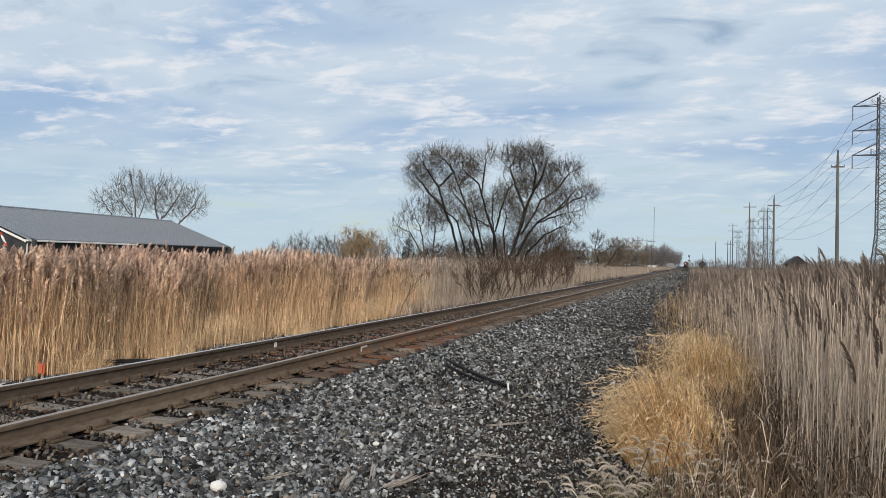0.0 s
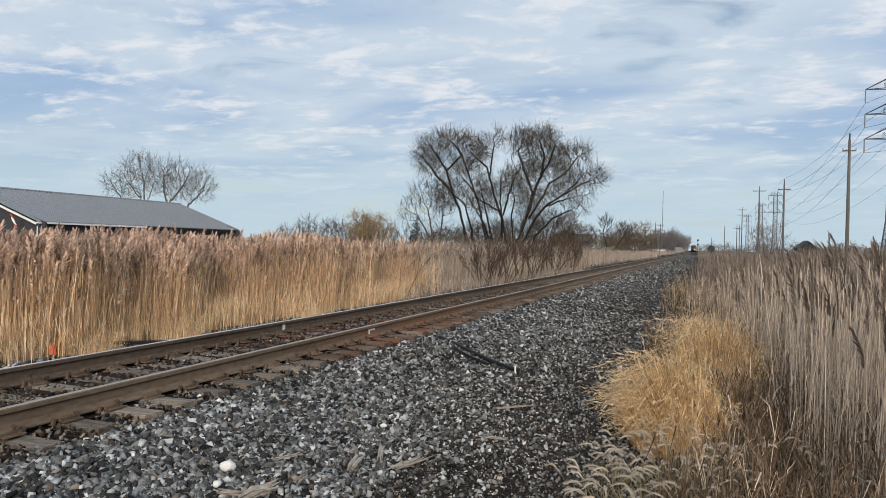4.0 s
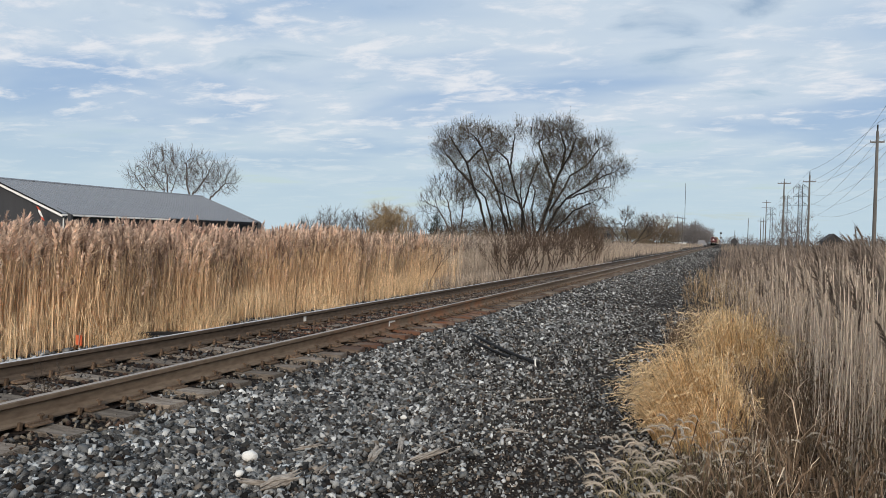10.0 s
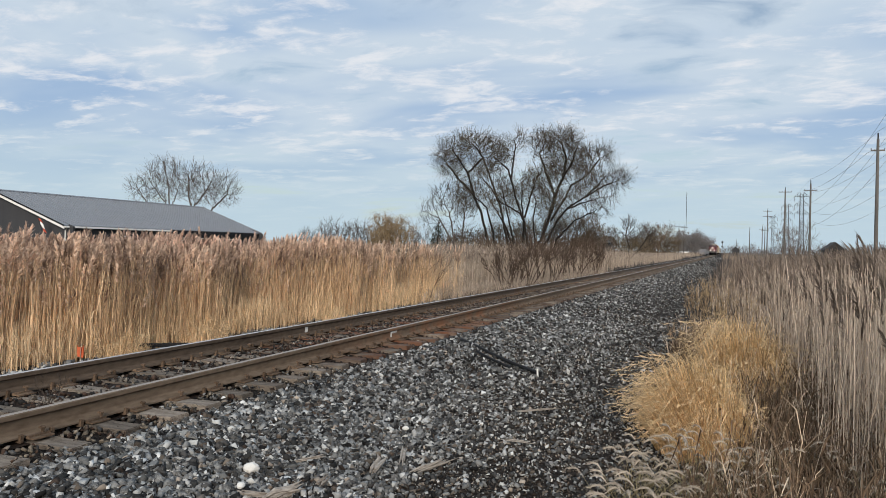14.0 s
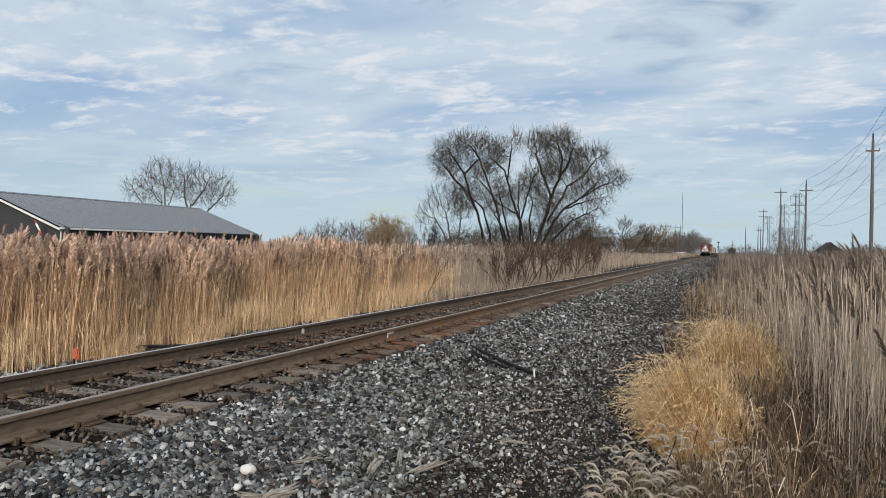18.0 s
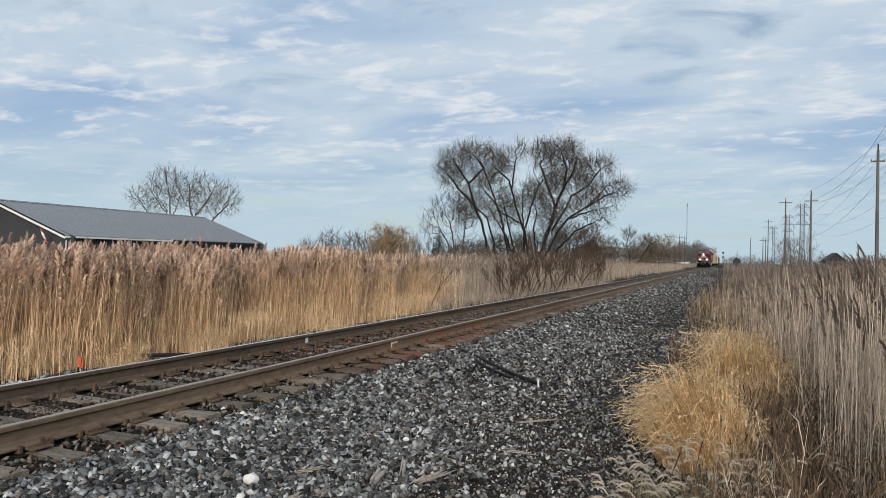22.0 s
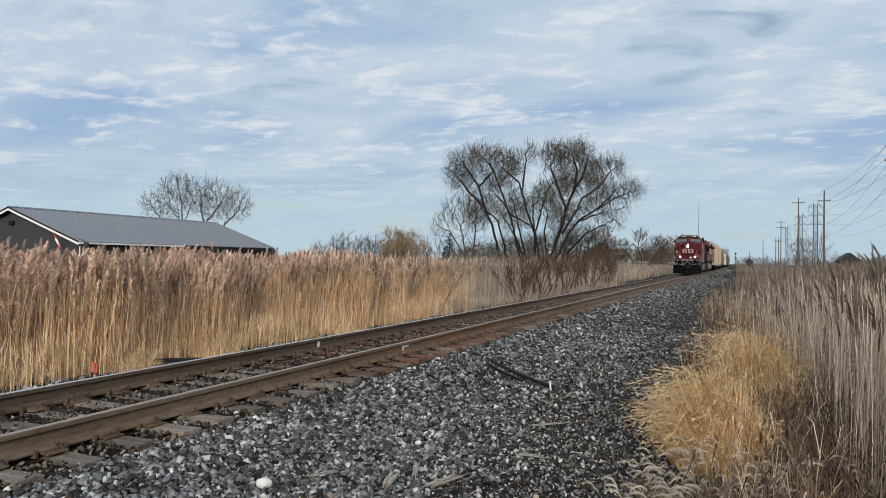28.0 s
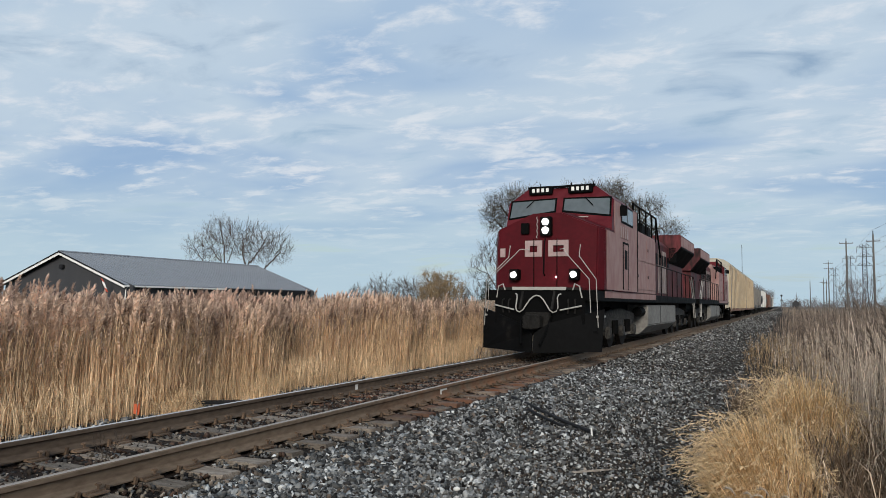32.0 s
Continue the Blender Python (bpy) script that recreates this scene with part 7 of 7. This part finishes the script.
        part("side_window", Geo().box(x0, x1, 2.28, 3.0, 3.78, 4.22).mesh("side_window", M["cab_glass"]), wf, "pale sliding side window")
        part("side_window", Geo().box(x0, x1, 3.08, 3.87, 3.78, 4.22).mesh("side_window", M["cab_glass"]), wf)
        x0, x1 = sorted((xo, xo + s * 0.012))
        side = part("side_skin", Geo().box(x0, x1, 0.36, 4.68, 1.74, 3.34).box(x0, x1, 1.35, 4.68, 3.34, 4.27).mesh("side_skin", D), cab, "dusty faded red cab side")
        x0, x1 = sorted((xo + s * 0.012, xo + s * 0.024))
        door = part("cab_door", Geo().box(x0, x1, 2.45, 3.15, 1.80, 3.12).mesh("cab_door", D, bevel=0.01), cab, "cab side door")
        x0, x1 = sorted((xo + s * 0.024, xo + s * 0.032))
        part("door_window", Geo().box(x0, x1, 2.62, 2.98, 2.38, 2.95).mesh("door_window", K), door)
        for i in range(4):
            part("bar", Geo().box(x0, x1, 2.05 + 0.30 * i, 2.22 + 0.30 * i, 3.28, 3.62).mesh("bar", M["pale_mark"]), cab)
        x0, x1 = sorted((xo, xo + s * 0.03))
        part("seam", Geo().box(x0, x1, 4.64, 4.70, 1.74, 4.28).box(x0, x1, 2.40, 2.45, 1.78, 3.16).box(x0, x1, 3.15, 3.20, 1.78, 3.16).box(x0, x1, 2.40, 3.20, 3.12, 3.18).mesh("seam", K), cab, "dark door and panel seams")
        part("mirror", Geo().box(min(s * 1.56, s * 1.76), max(s * 1.56, s * 1.76), 2.05, 2.09, 3.9, 4.2).mesh("mirror", K), cab)
    part("roof_antenna", Geo().box(-0.22, 0.22, 2.4, 2.9, 4.72, 4.80).mesh("roof_antenna", K, bevel=0.02), cab)
    for x in (-0.75, 0.2, 0.85):
        part("antenna", Geo().tube([(x, 1.8, 4.70), (x, 1.8, 4.93)], 0.016, 5).mesh("antenna", K), cab)
    part("roof_edge", Geo().box(-1.0, 1.0, 1.36, 1.44, 4.72, 4.775).mesh("roof_edge", K), cab)
    # auxiliary cabin behind the cab
    g = Geo()
    g.prism([(-1.5, 1.72), (1.5, 1.72), (1.5, 3.72), (1.12, 4.02), (1.05, 4.30), (-1.05, 4.30), (-1.12, 4.02), (-1.5, 3.72)], 4.7, 8.6)
    aux = part("equipment_cabin", g.mesh("equipment_cabin", D, bevel=0.02), loco, "dusty faded red equipment cabin")
    for s in (-1, 1):
        for y0, y1, z0, z1 in ((4.85, 6.6, 1.85, 2.72), (6.75, 8.45, 1.85, 2.72), (4.85, 6.6, 2.80, 3.64), (6.75, 8.45, 2.80, 3.64)):
            x0, x1 = sorted((s * 1.5, s * 1.515))
            pn = part("panel", Geo().box(x0, x1, y0, y1, z0, z1).mesh("panel", D, bevel=0.006), aux)
            x0, x1 = sorted((s * 1.515, s * 1.53))
            part("latch", Geo().box(x0, x1, y0 + 0.1, y0 + 0.2, (z0 + z1) / 2 - 0.05, (z0 + z1) / 2 + 0.05).mesh("latch", K), pn)
        gd = part("guard_frame", Geo().tube([(s * 1.42, 4.75, 3.72), (s * 1.42, 4.75, 4.62), (s * 1.42, 9.2, 4.62), (s * 1.42, 10.3, 3.2)], 0.035, 6).mesh("guard_frame", K), loco, "black guard frame beside the blower")
        for y in (5.9, 7.1, 8.3, 9.2):
            part("upright", Geo().tube([(s * 1.42, y, 3.7), (s * 1.42, y, 4.62)], 0.03, 6).mesh("upright", K), gd)
        part("mid_rail", Geo().tube([(s * 1.42, 4.75, 4.18), (s * 1.42, 9.25, 4.18)], 0.026, 6).mesh("mid_rail", K), gd)
        for y in (5.5, 6.7, 7.9):
            part("vent", Geo().box(min(s * 1.08, s * 1.4), max(s * 1.08, s * 1.4), y - 0.32, y + 0.32, 3.72, 4.16).mesh("vent", K, bevel=0.03), gd)
    # long hood
    g = Geo()
    g.prism([(-0.95, 1.72), (0.95, 1.72), (0.95, 3.95), (0.72, 4.22), (-0.72, 4.22), (-0.95, 3.95)], 8.6, 20.7)
    hood = part("hood", g.mesh("hood", S, bevel=0.02), loco, "sooty red engine hood with doors")
    for s in (-1, 1):
        for i in range(9):
            y0 = 8.75 + 0.78 * i
            x0, x1 = sorted((s * 0.95, s * 0.972))
            dr = part("hood_door", Geo().box(x0, x1, y0, y0 + 0.70, 1.85, 3.70).mesh("hood_door", M["hood_dust"] if i % 4 else S, bevel=0.008), hood)
            x0, x1 = sorted((s * 0.972, s * 0.99))
            part("louvre", Geo().box(x0, x1, y0 + 0.12, y0 + 0.58, 3.05, 3.5).mesh("louvre", K), dr)
    for y in (10.6, 12.6):
        part("exhaust_stack", Geo().box(-0.35, 0.35, y, y + 0.9, 4.22, 4.42).mesh("exhaust_stack", K, bevel=0.04), hood)
    # radiator cabin with overhanging wings
    g = Geo()
    g.prism([(-0.98, 3.30), (0.98, 3.30), (1.52, 3.98), (1.52, 4.58), (-1.52, 4.58), (-1.52, 3.98)], 15.6, 20.9)
    rad = part("radiator_cabin", g.mesh("radiator_cabin", S, bevel=0.03), loco, "overhanging dark red radiator wings")
    for s in (-1, 1):
        for i in range(6):
            y0 = 15.75 + 0.86 * i
            x0, x1 = sorted((s * 1.52, s * 1.535))
            part("grille", Geo().box(x0, x1, y0, y0 + 0.78, 4.06, 4.50).mesh("grille", D), rad)
        # thin black plate added to draw the shade under the wing
        part("wing_underside", Geo().prism([(s * 0.97, 3.27), (s * 1.535, 3.965), (s * 1.535, 4.02), (s * 0.97, 3.32)], 15.59, 20.91).mesh("wing_underside", K), rad, "black plate for the shade under the radiator wing")
        part("wing_frame", Geo().prism([(15.6, 3.3), (15.75, 3.3), (15.75, 3.98), (15.6, 3.98)], s * 0.98, s * 1.3, "x").mesh("wing_frame", K), rad)
    # handrails along the walkways
    for s in (-1, 1):
        hr = part("handrail", Geo().tube([(s * 1.46, 8.7, 2.82), (s * 1.46, 20.9, 2.82), (s * 1.46, 21.4, 2.6), (s * 1.46, 21.4, 1.2)], 0.022, 6).mesh("handrail", M["under_grey"]), loco)
        for i in range(9):
            y = 8.7 + 1.5 * i
            part("stanchion", Geo().tube([(s * 1.46, y, 1.70), (s * 1.46, y, 2.82)], 0.02, 6).mesh("stanchion", K), hr)
        part("step_rail", Geo().tube([(s * 1.47, 19.2, 2.7), (s * 1.47, 20.3, 1.9), (s * 1.5, 20.7, 0.7)], 0.022, 6).mesh("step_rail", M["white_rail"]), hr, "white step handrail")
        part("step_rail", Geo().tube([(s * 1.47, 20.0, 2.75), (s * 1.47, 21.0, 1.95), (s * 1.5, 21.3, 0.7)], 0.022, 6).mesh("step_rail", M["white_rail"]), hr)
        # front step rails
        fr = part("front_handrail", Geo().tube([(s * 0.42, -0.16, 2.80), (s * 0.62, -0.42, 2.80), (s * 0.70, -0.55, 2.66), (s * 1.36, -0.78, 1.98), (s * 1.40, -0.78, 1.12)], 0.011, 6).mesh("front_handrail", M["white_rail"]), loco, "white front handrail")
        part("outer_rail", Geo().tube([(s * 0.98, -0.18, 2.92), (s * 0.98, -0.30, 2.60), (s * 1.50, -0.62, 1.98), (s * 1.55, -0.62, 0.75)], 0.011, 6).mesh("outer_rail", M["white_rail"]), fr)
        steps = part("front_steps", Geo().box(min(s * 1.16, s * 1.52), max(s * 1.16, s * 1.52), -0.60, 0.25, 0.62, 0.66).box(min(s * 1.16, s * 1.52), max(s * 1.16, s * 1.52), -0.55, 0.3, 0.98, 1.02).box(min(s * 1.12, s * 1.16), max(s * 1.12, s * 1.16), -0.62, 0.35, 0.55, 1.45).mesh("front_steps", K), loco)
        part("step_edge", Geo().box(min(s * 1.5, s * 1.54), max(s * 1.5, s * 1.54), -0.62, 0.3, 1.0, 1.05).mesh("step_edge", M["white_rail"]), steps)
        part("lift_bar", Geo().tube([(s * 0.62, -0.86, 1.18), (s * 1.18, -0.80, 1.30)], 0.02, 5).mesh("lift_bar", M["white_rail"]), loco, "white uncoupling lever")
        part("grab_loop", Geo().tube([(s * 0.92, -0.72, 1.70), (s * 0.98, -0.74, 1.86), (s * 1.10, -0.74, 1.80), (s * 1.16, -0.72, 1.5)], 0.02, 5).mesh("grab_loop", M["white_rail"]), fr)
    part("deck_edge", Geo().box(-0.72, 0.74, -0.72, -0.60, 1.70, 1.78).mesh("deck_edge", M["white_rail"]), loco, "white front deck edge")
    for a, b in ((-1.14, -0.724), (0.744, 1.14)):
        part("deck_plate", Geo().box(a, b, -0.72, -0.60, 1.70, 1.77).mesh("deck_plate", M["under_grey"]), loco)
    part("pilot_beam", Geo().box(-1.22, 1.22, -0.70, -0.50, 0.80, 1.69).mesh("pilot_beam", K, bevel=0.02), loco, "black pilot beam")
    for s in (-1, 1):
        hose = [(s * 0.62, -0.74, 1.60), (s * 0.57, -0.78, 1.58), (s * 0.545, -0.82, 1.50), (s * 0.56, -0.84, 1.36), (s * 0.57, -0.86, 1.24), (s * 0.53, -0.88, 1.15), (s * 0.45, -0.89, 1.12), (s * 0.36, -0.89, 1.18), (s * 0.27, -0.88, 1.32), (s * 0.18, -0.86, 1.45), (s * 0.09, -0.84, 1.53), (0, -0.83, 1.555)]
        part("air_hose", Geo().tube(hose, 0.018, 7).mesh("air_hose", M["white_rail"]), loco, "pale looped air hose")
    # plow
    for s in (-1, 1):
        o = [(s * 1.66, -0.42, 1.22), (s * 1.61, -0.56, 0.14), (s * 0.02, -1.26, 0.10), (s * 0.02, -1.16, 0.60), (s * 0.42, -1.06, 0.86)]
        vs = o + [(x, y + 0.06, z) for x, y, z in o]
        n = 5
        g = Geo().add(vs, [tuple(range(n)), tuple(range(n, 2 * n))[::-1]] + [(i, (i + 1) % n, n + (i + 1) % n, n + i) for i in range(n)])
        part("plow_blade", g.mesh("plow_blade", M["plow"]), loco, "dark grey snowplow blade")
    cp = part("coupler", Geo().box(-0.16, 0.16, -1.12, -0.5, 0.72, 1.02).mesh("coupler", M["under_grey"], bevel=0.03), loco, "steel coupler")
    part("knuckle", Geo().prism([(-0.2, -1.42), (0.06, -1.46), (0.2, -1.3), (0.14, -1.1), (-0.16, -1.1)], 0.70, 1.06, "z").mesh("knuckle", M["under_grey"], bevel=0.03), cp)
    for x in (-0.34, 0.36):
        part("brake_hose", Geo().tube([(x, -0.72, 1.0), (x * 1.1, -1.0, 0.9), (x * 0.9, -1.2, 0.55), (x * 0.7, -1.38, 0.32)], 0.03, 6).mesh("brake_hose", K), cp)
    for x in (-0.95, -0.78, 0.80, 0.98):
        part("multiple_unit_hose", Geo().tube([(x, -0.70, 1.46), (x * 1.02, -0.78, 1.42), (x * 1.03, -0.80, 1.26), (x, -0.76, 1.10)], 0.022, 6).mesh("multiple_unit_hose", M["under_grey"]), loco)
    for s in (-1, 1):
        part("deck_bracket", Geo().prism([(-0.70, 1.68), (-0.96, 1.20), (-0.90, 1.18), (-0.62, 1.62)], s * 0.40, s * 0.46, "x").mesh("deck_bracket", M["under_grey"]), loco)
    part("coupler_pocket", Geo().box(-0.34, 0.34, -0.78, -0.70, 0.62, 1.12).mesh("coupler_pocket", M["under_grey"], bevel=0.02), loco)
    part("rear_coupler", Geo().box(-0.16, 0.16, 21.6, 22.4, 0.72, 1.02).mesh("rear_coupler", M["under_grey"], bevel=0.03), loco)
    # tank, reservoirs, running gear
    part("fuel_tank", Geo().prism([(-1.42, 1.34), (-1.42, 0.62), (-1.08, 0.30), (1.08, 0.30), (1.42, 0.62), (1.42, 1.34)], 7.4, 14.4).mesh("fuel_tank", M["tank_grey"], bevel=0.03), loco, "dusty grey fuel tank")
    for s in (-1, 1):
        part("tank_seam", Geo().box(min(s * 1.42, s * 1.432), max(s * 1.42, s * 1.432), 10.2, 10.24, 0.64, 1.32).mesh("tank_seam", K), loco)
        part("air_reservoir", Geo().tube([(s * 1.2, 6.5, 1.1), (s * 1.2, 7.3, 1.1)], 0.16, 12).mesh("air_reservoir", K), loco)
        part("sand_pipe", Geo().tube([(s * 1.2, 14.7, 1.3), (s * 1.2, 15.0, 0.5)], 0.05, 6).mesh("sand_pipe", M["under_grey"]), loco)
    add_bogie(loco, 4.0, 3, 1.85, 0.53, 1.32, M["bogie_grey"])
    add_bogie(loco, 17.6, 3, 1.85, 0.53, 1.32, M["bogie_grey"])
    return loco


M["plow"] = material("plow_steel", (0.0065, 0.0065, 0.0068), (0.003, 0.003, 0.003), scale=1.5, fine=10, bump=0.15, rough=0.6, spots=((0.013, 0.012, 0.011), 2, 0.62))
for dull in ("plow", "loco_black"):
    M[dull].node_tree.nodes["Principled BSDF"].inputs["Specular IOR Level"].default_value = 0.03
lead = build_locomotive()
second = copy_thing(lead, Matrix())
tagged(second, "red diesel locomotive coupled backwards behind the leading one", "locomotive")
MOVERS.append((second, 45.0, 180.0))


def car_ends(car, length, mat_frame, pitch=1.78):
    for y in (2.2, length - 2.2):
        add_bogie(car, y, 2, pitch, 0.46, 1.02, M["under_grey"])
    for y0, y1 in ((-0.55, 0.4), (length - 0.4, length + 0.55)):
        part("coupler", Geo().box(-0.15, 0.15, y0, y1, 0.72, 1.0).mesh("coupler", M["under_grey"]), car)


def ladder(car, x, y, z0, z1, mat_):
    ld = part("ladder", Geo().box(x - 0.02, x + 0.02, y - 0.25, y - 0.21, z0, z1).box(x - 0.02, x + 0.02, y + 0.21, y + 0.25, z0, z1).mesh("ladder", mat_), car)
    for i in range(int((z1 - z0) / 0.38)):
        part("rung", Geo().box(x - 0.015, x + 0.015, y - 0.21, y + 0.21, z0 + 0.2 + 0.38 * i, z0 + 0.23 + 0.38 * i).mesh("rung", mat_), ld)


def build_autorack(offset):
    L = 24.2
    car = rolling("autorack_car", "tall tan enclosed autorack car with ribbed side panels", "railcar", offset, "cars of the train")
    T = M["tan_paint"]
    part("floor_frame", Geo().box(-1.35, 1.35, 0, L, 0.82, 1.12).mesh("floor_frame", T), car)
    part("body", Geo().box(-1.50, 1.50, 0.15, L - 0.15, 1.12, 4.85).mesh("body", T), car, "tan inner body")
    g = Geo()
    g.prism([(-1.55, 4.75), (1.55, 4.75), (1.50, 5.0), (1.05, 5.3), (0.5, 5.42), (-0.5, 5.42), (-1.05, 5.3), (-1.50, 5.0)], 0.05, L - 0.05)
    part("roof", g.mesh("roof", M["rack_roof"]), car, "weathered curved roof")
    for s in (-1, 1):
        n = 12
        for i in range(n):
            y0 = 0.25 + (L - 0.5) * i / n
            y1 = y0 + (L - 0.5) / n
            for z0, z1 in ((1.15, 2.35), (2.40, 3.55), (3.60, 4.72)):
                x0, x1 = sorted((s * 1.50, s * 1.53))
                part("panel", Geo().box(x0, x1, y0 + 0.08, y1 - 0.06, z0, z1).mesh("panel", T), car)
            x0, x1 = sorted((s * 1.50, s * 1.59))
            part("post", Geo().box(x0, x1, y0 - 0.05, y0 + 0.05, 0.9, 4.85).mesh("post", T), car)
        part("side_sill", Geo().box(min(s * 1.35, s * 1.58), max(s * 1.35, s * 1.58), 0, L, 0.86, 1.1).mesh("side_sill", M["brown_car"]), car)
        ladder(car, s * 1.6, 0.45, 1.0, 4.8, M["tank_grey"])
        # a faded band on the side
        part("stripe", Geo().box(min(s * 1.53, s * 1.536), max(s * 1.53, s * 1.536), L * 0.45 + 0.2, L * 0.45 + 1.9, 3.7, 4.5).mesh("stripe", M["brown_car"]), car)
    for y, d in ((0.02, 0.13), (L - 0.15, 0.13)):
        for s in (-1, 1):
            part("end_door", Geo().box(min(s * 0.02, s * 1.46), max(s * 0.02, s * 1.46), y, y + d, 1.15, 4.7).mesh("end_door", M["rack_roof"], bevel=0.02), car)
    car_ends(car, L, T)
    return car


def build_hopper(offset, mat_, label, L=17.2, high=4.6):
    car = rolling("hopper_car", label, "railcar", offset, "cars of the train")
    g = Geo()
    g.prism([(0.5, high - 0.5), (L - 0.5, high - 0.5), (L - 0.5, 2.6), (L - 2.9, 1.15), (2.9, 1.15), (0.5, 2.6)], -1.45, 1.45, "x")
    part("body", g.mesh("body", mat_, bevel=0.04), car)
    part("roof", Geo().prism([(-1.5, high - 0.5), (1.5, high - 0.5), (1.1, high - 0.15), (-1.1, high - 0.15)], 0.4, L - 0.4).mesh("roof", mat_), car)
    part("roof_walk", Geo().box(-0.35, 0.35, 0.3, L - 0.3, high - 0.13, high - 0.08).mesh("roof_walk", M["tank_grey"]), car)
    part("sill", Geo().box(-1.3, 1.3, 0, L, 0.95, 1.18).mesh("sill", mat_), car)
    for s in (-1, 1):
        for i in range(15):
            y = 0.7 + (L - 1.4) * i / 14
            x0, x1 = sorted((s * 1.45, s * 1.52))
            part("rib", Geo().box(x0, x1, y - 0.04, y + 0.04, 1.5 if 2.4 < y < L - 2.4 else 2.7, high - 0.5).mesh("rib", mat_), car)
        ladder(car, s * 1.54, 0.7, 1.2, high - 0.5, M["tank_grey"])
    for y in (0.25, L - 0.25):
        part("end_frame", Geo().box(-1.4, 1.4, y - 0.06, y + 0.06, 1.1, 2.7).mesh("end_frame", mat_), car)
    car_ends(car, L, mat_)


def build_tank_car(offset, mat_, label, L=15.5):
    car = rolling("tank_car", label, "railcar", offset, "cars of the train")
    g = Geo()
    g.tube([(0, 0.7, 2.65), (0, 0.95, 2.65), (0, 1.4, 2.65), (0, L - 1.4, 2.65), (0, L - 0.95, 2.65), (0, L - 0.7, 2.65)], [0.6, 1.15, 1.42, 1.42, 1.15, 0.6], 24)
    part("tank", g.mesh("tank", mat_, smooth=True), car)
    part("dome", Geo().disc((0, L / 2, 4.2), 0.5, 0.5, "z", 16).mesh("dome", mat_), car)
    part("sill", Geo().box(-1.2, 1.2, 0, 1.8, 0.98, 1.2).box(-1.2, 1.2, L - 1.8, L, 0.98, 1.2).box(-0.35, 0.35, 0, L, 0.9, 1.3).mesh("sill", mat_), car)
    for s in (-1, 1):
        ladder(car, s * 1.45, L / 2, 1.3, 3.6, M["tank_grey"])
        part("end_rail", Geo().tube([(s * 1.2, 0.1, 1.2), (s * 1.2, 0.1, 2.2), (s * 1.2, 1.6, 2.2)], 0.025, 5).mesh("end_rail", M["tank_grey"]), car)
    car_ends(car, L, mat_)


def build_box_car(offset, mat_, label, L=16.8):
    car = rolling("box_car", label, "railcar", offset, "cars of the train")
    part("body", Geo().box(-1.48, 1.48, 0.2, L - 0.2, 1.05, 4.5).mesh("body", mat_, bevel=0.04), car)
    part("roof", Geo().prism([(-1.52, 4.5), (1.52, 4.5), (0.3, 4.68), (-0.3, 4.68)], 0.15, L - 0.15).mesh("roof", mat_), car)
    for s in (-1, 1):
        x0, x1 = sorted((s * 1.48, s * 1.56))
        part("sliding_door", Geo().box(x0, x1, L / 2 - 1.5, L / 2 + 1.5, 1.15, 4.35).mesh("sliding_door", mat_, bevel=0.02), car)
        for i in range(12):
            y = 0.5 + (L - 1.0) * i / 11
            if abs(y - L / 2) > 1.6:
                part("rib", Geo().box(min(s * 1.48, s * 1.52), max(s * 1.48, s * 1.52), y - 0.05, y + 0.05, 1.1, 4.45).mesh("rib", mat_), car)
        ladder(car, s * 1.52, 0.6, 1.1, 4.4, M["tank_grey"])
    car_ends(car, L, mat_)


build_autorack(47.2)
build_autorack(72.4)
build_hopper(97.8, M["hopper_grey"], "dark grey covered hopper car with ribbed sides")
build_hopper(116.2, M["hopper_grey"], "dark grey covered hopper car with ribbed sides")
build_tank_car(134.6, M["tank_black"], "black cylindrical tank car with a dome")
build_box_car(151.4, M["car_white"], "white box car with a sliding door")
build_tank_car(169.4, M["tank_black"], "black cylindrical tank car with a dome")
build_hopper(186.2, M["brown_car"], "brown covered hopper car with ribbed sides")
build_box_car(204.6, M["brown_car"], "oxide brown box car with a sliding door")
build_tank_car(222.6, M["tank_black"], "black cylindrical tank car with a dome")
build_hopper(239.4, M["hopper_grey"], "dark grey covered hopper car with ribbed sides")
build_box_car(257.8, M["car_white"], "white box car with a sliding door")

# ---- what moves ----
def motions():
    for ob, offset, turn in MOVERS:
        walk(ob, [(t, pose(0, NOSE + offset + SPEED * (32.0 - t), 0.2, 0, 0, turn)) for t in (0, 4, 8, 12, 16, 20, 24, 28, 32)])
    # the locomotives' wheels roll
    for loco, way in ((lead, 1), (second, -1)):
        for wheel in [o for o in loco.children_recursive if o.name.split(".")[0] == "wheel"]:
            x, y, z = wheel.matrix_basis.translation
            side = 1 if x > 0 else -1
            step = math.degrees(SPEED / FPS / z) * way * side
            walk(wheel, [(k / FPS, pose(x, y, z, 0, 0, 0 if side > 0 else 180) @ pose(0, 0, 0, step * k)) for k in range(961)])


motions()
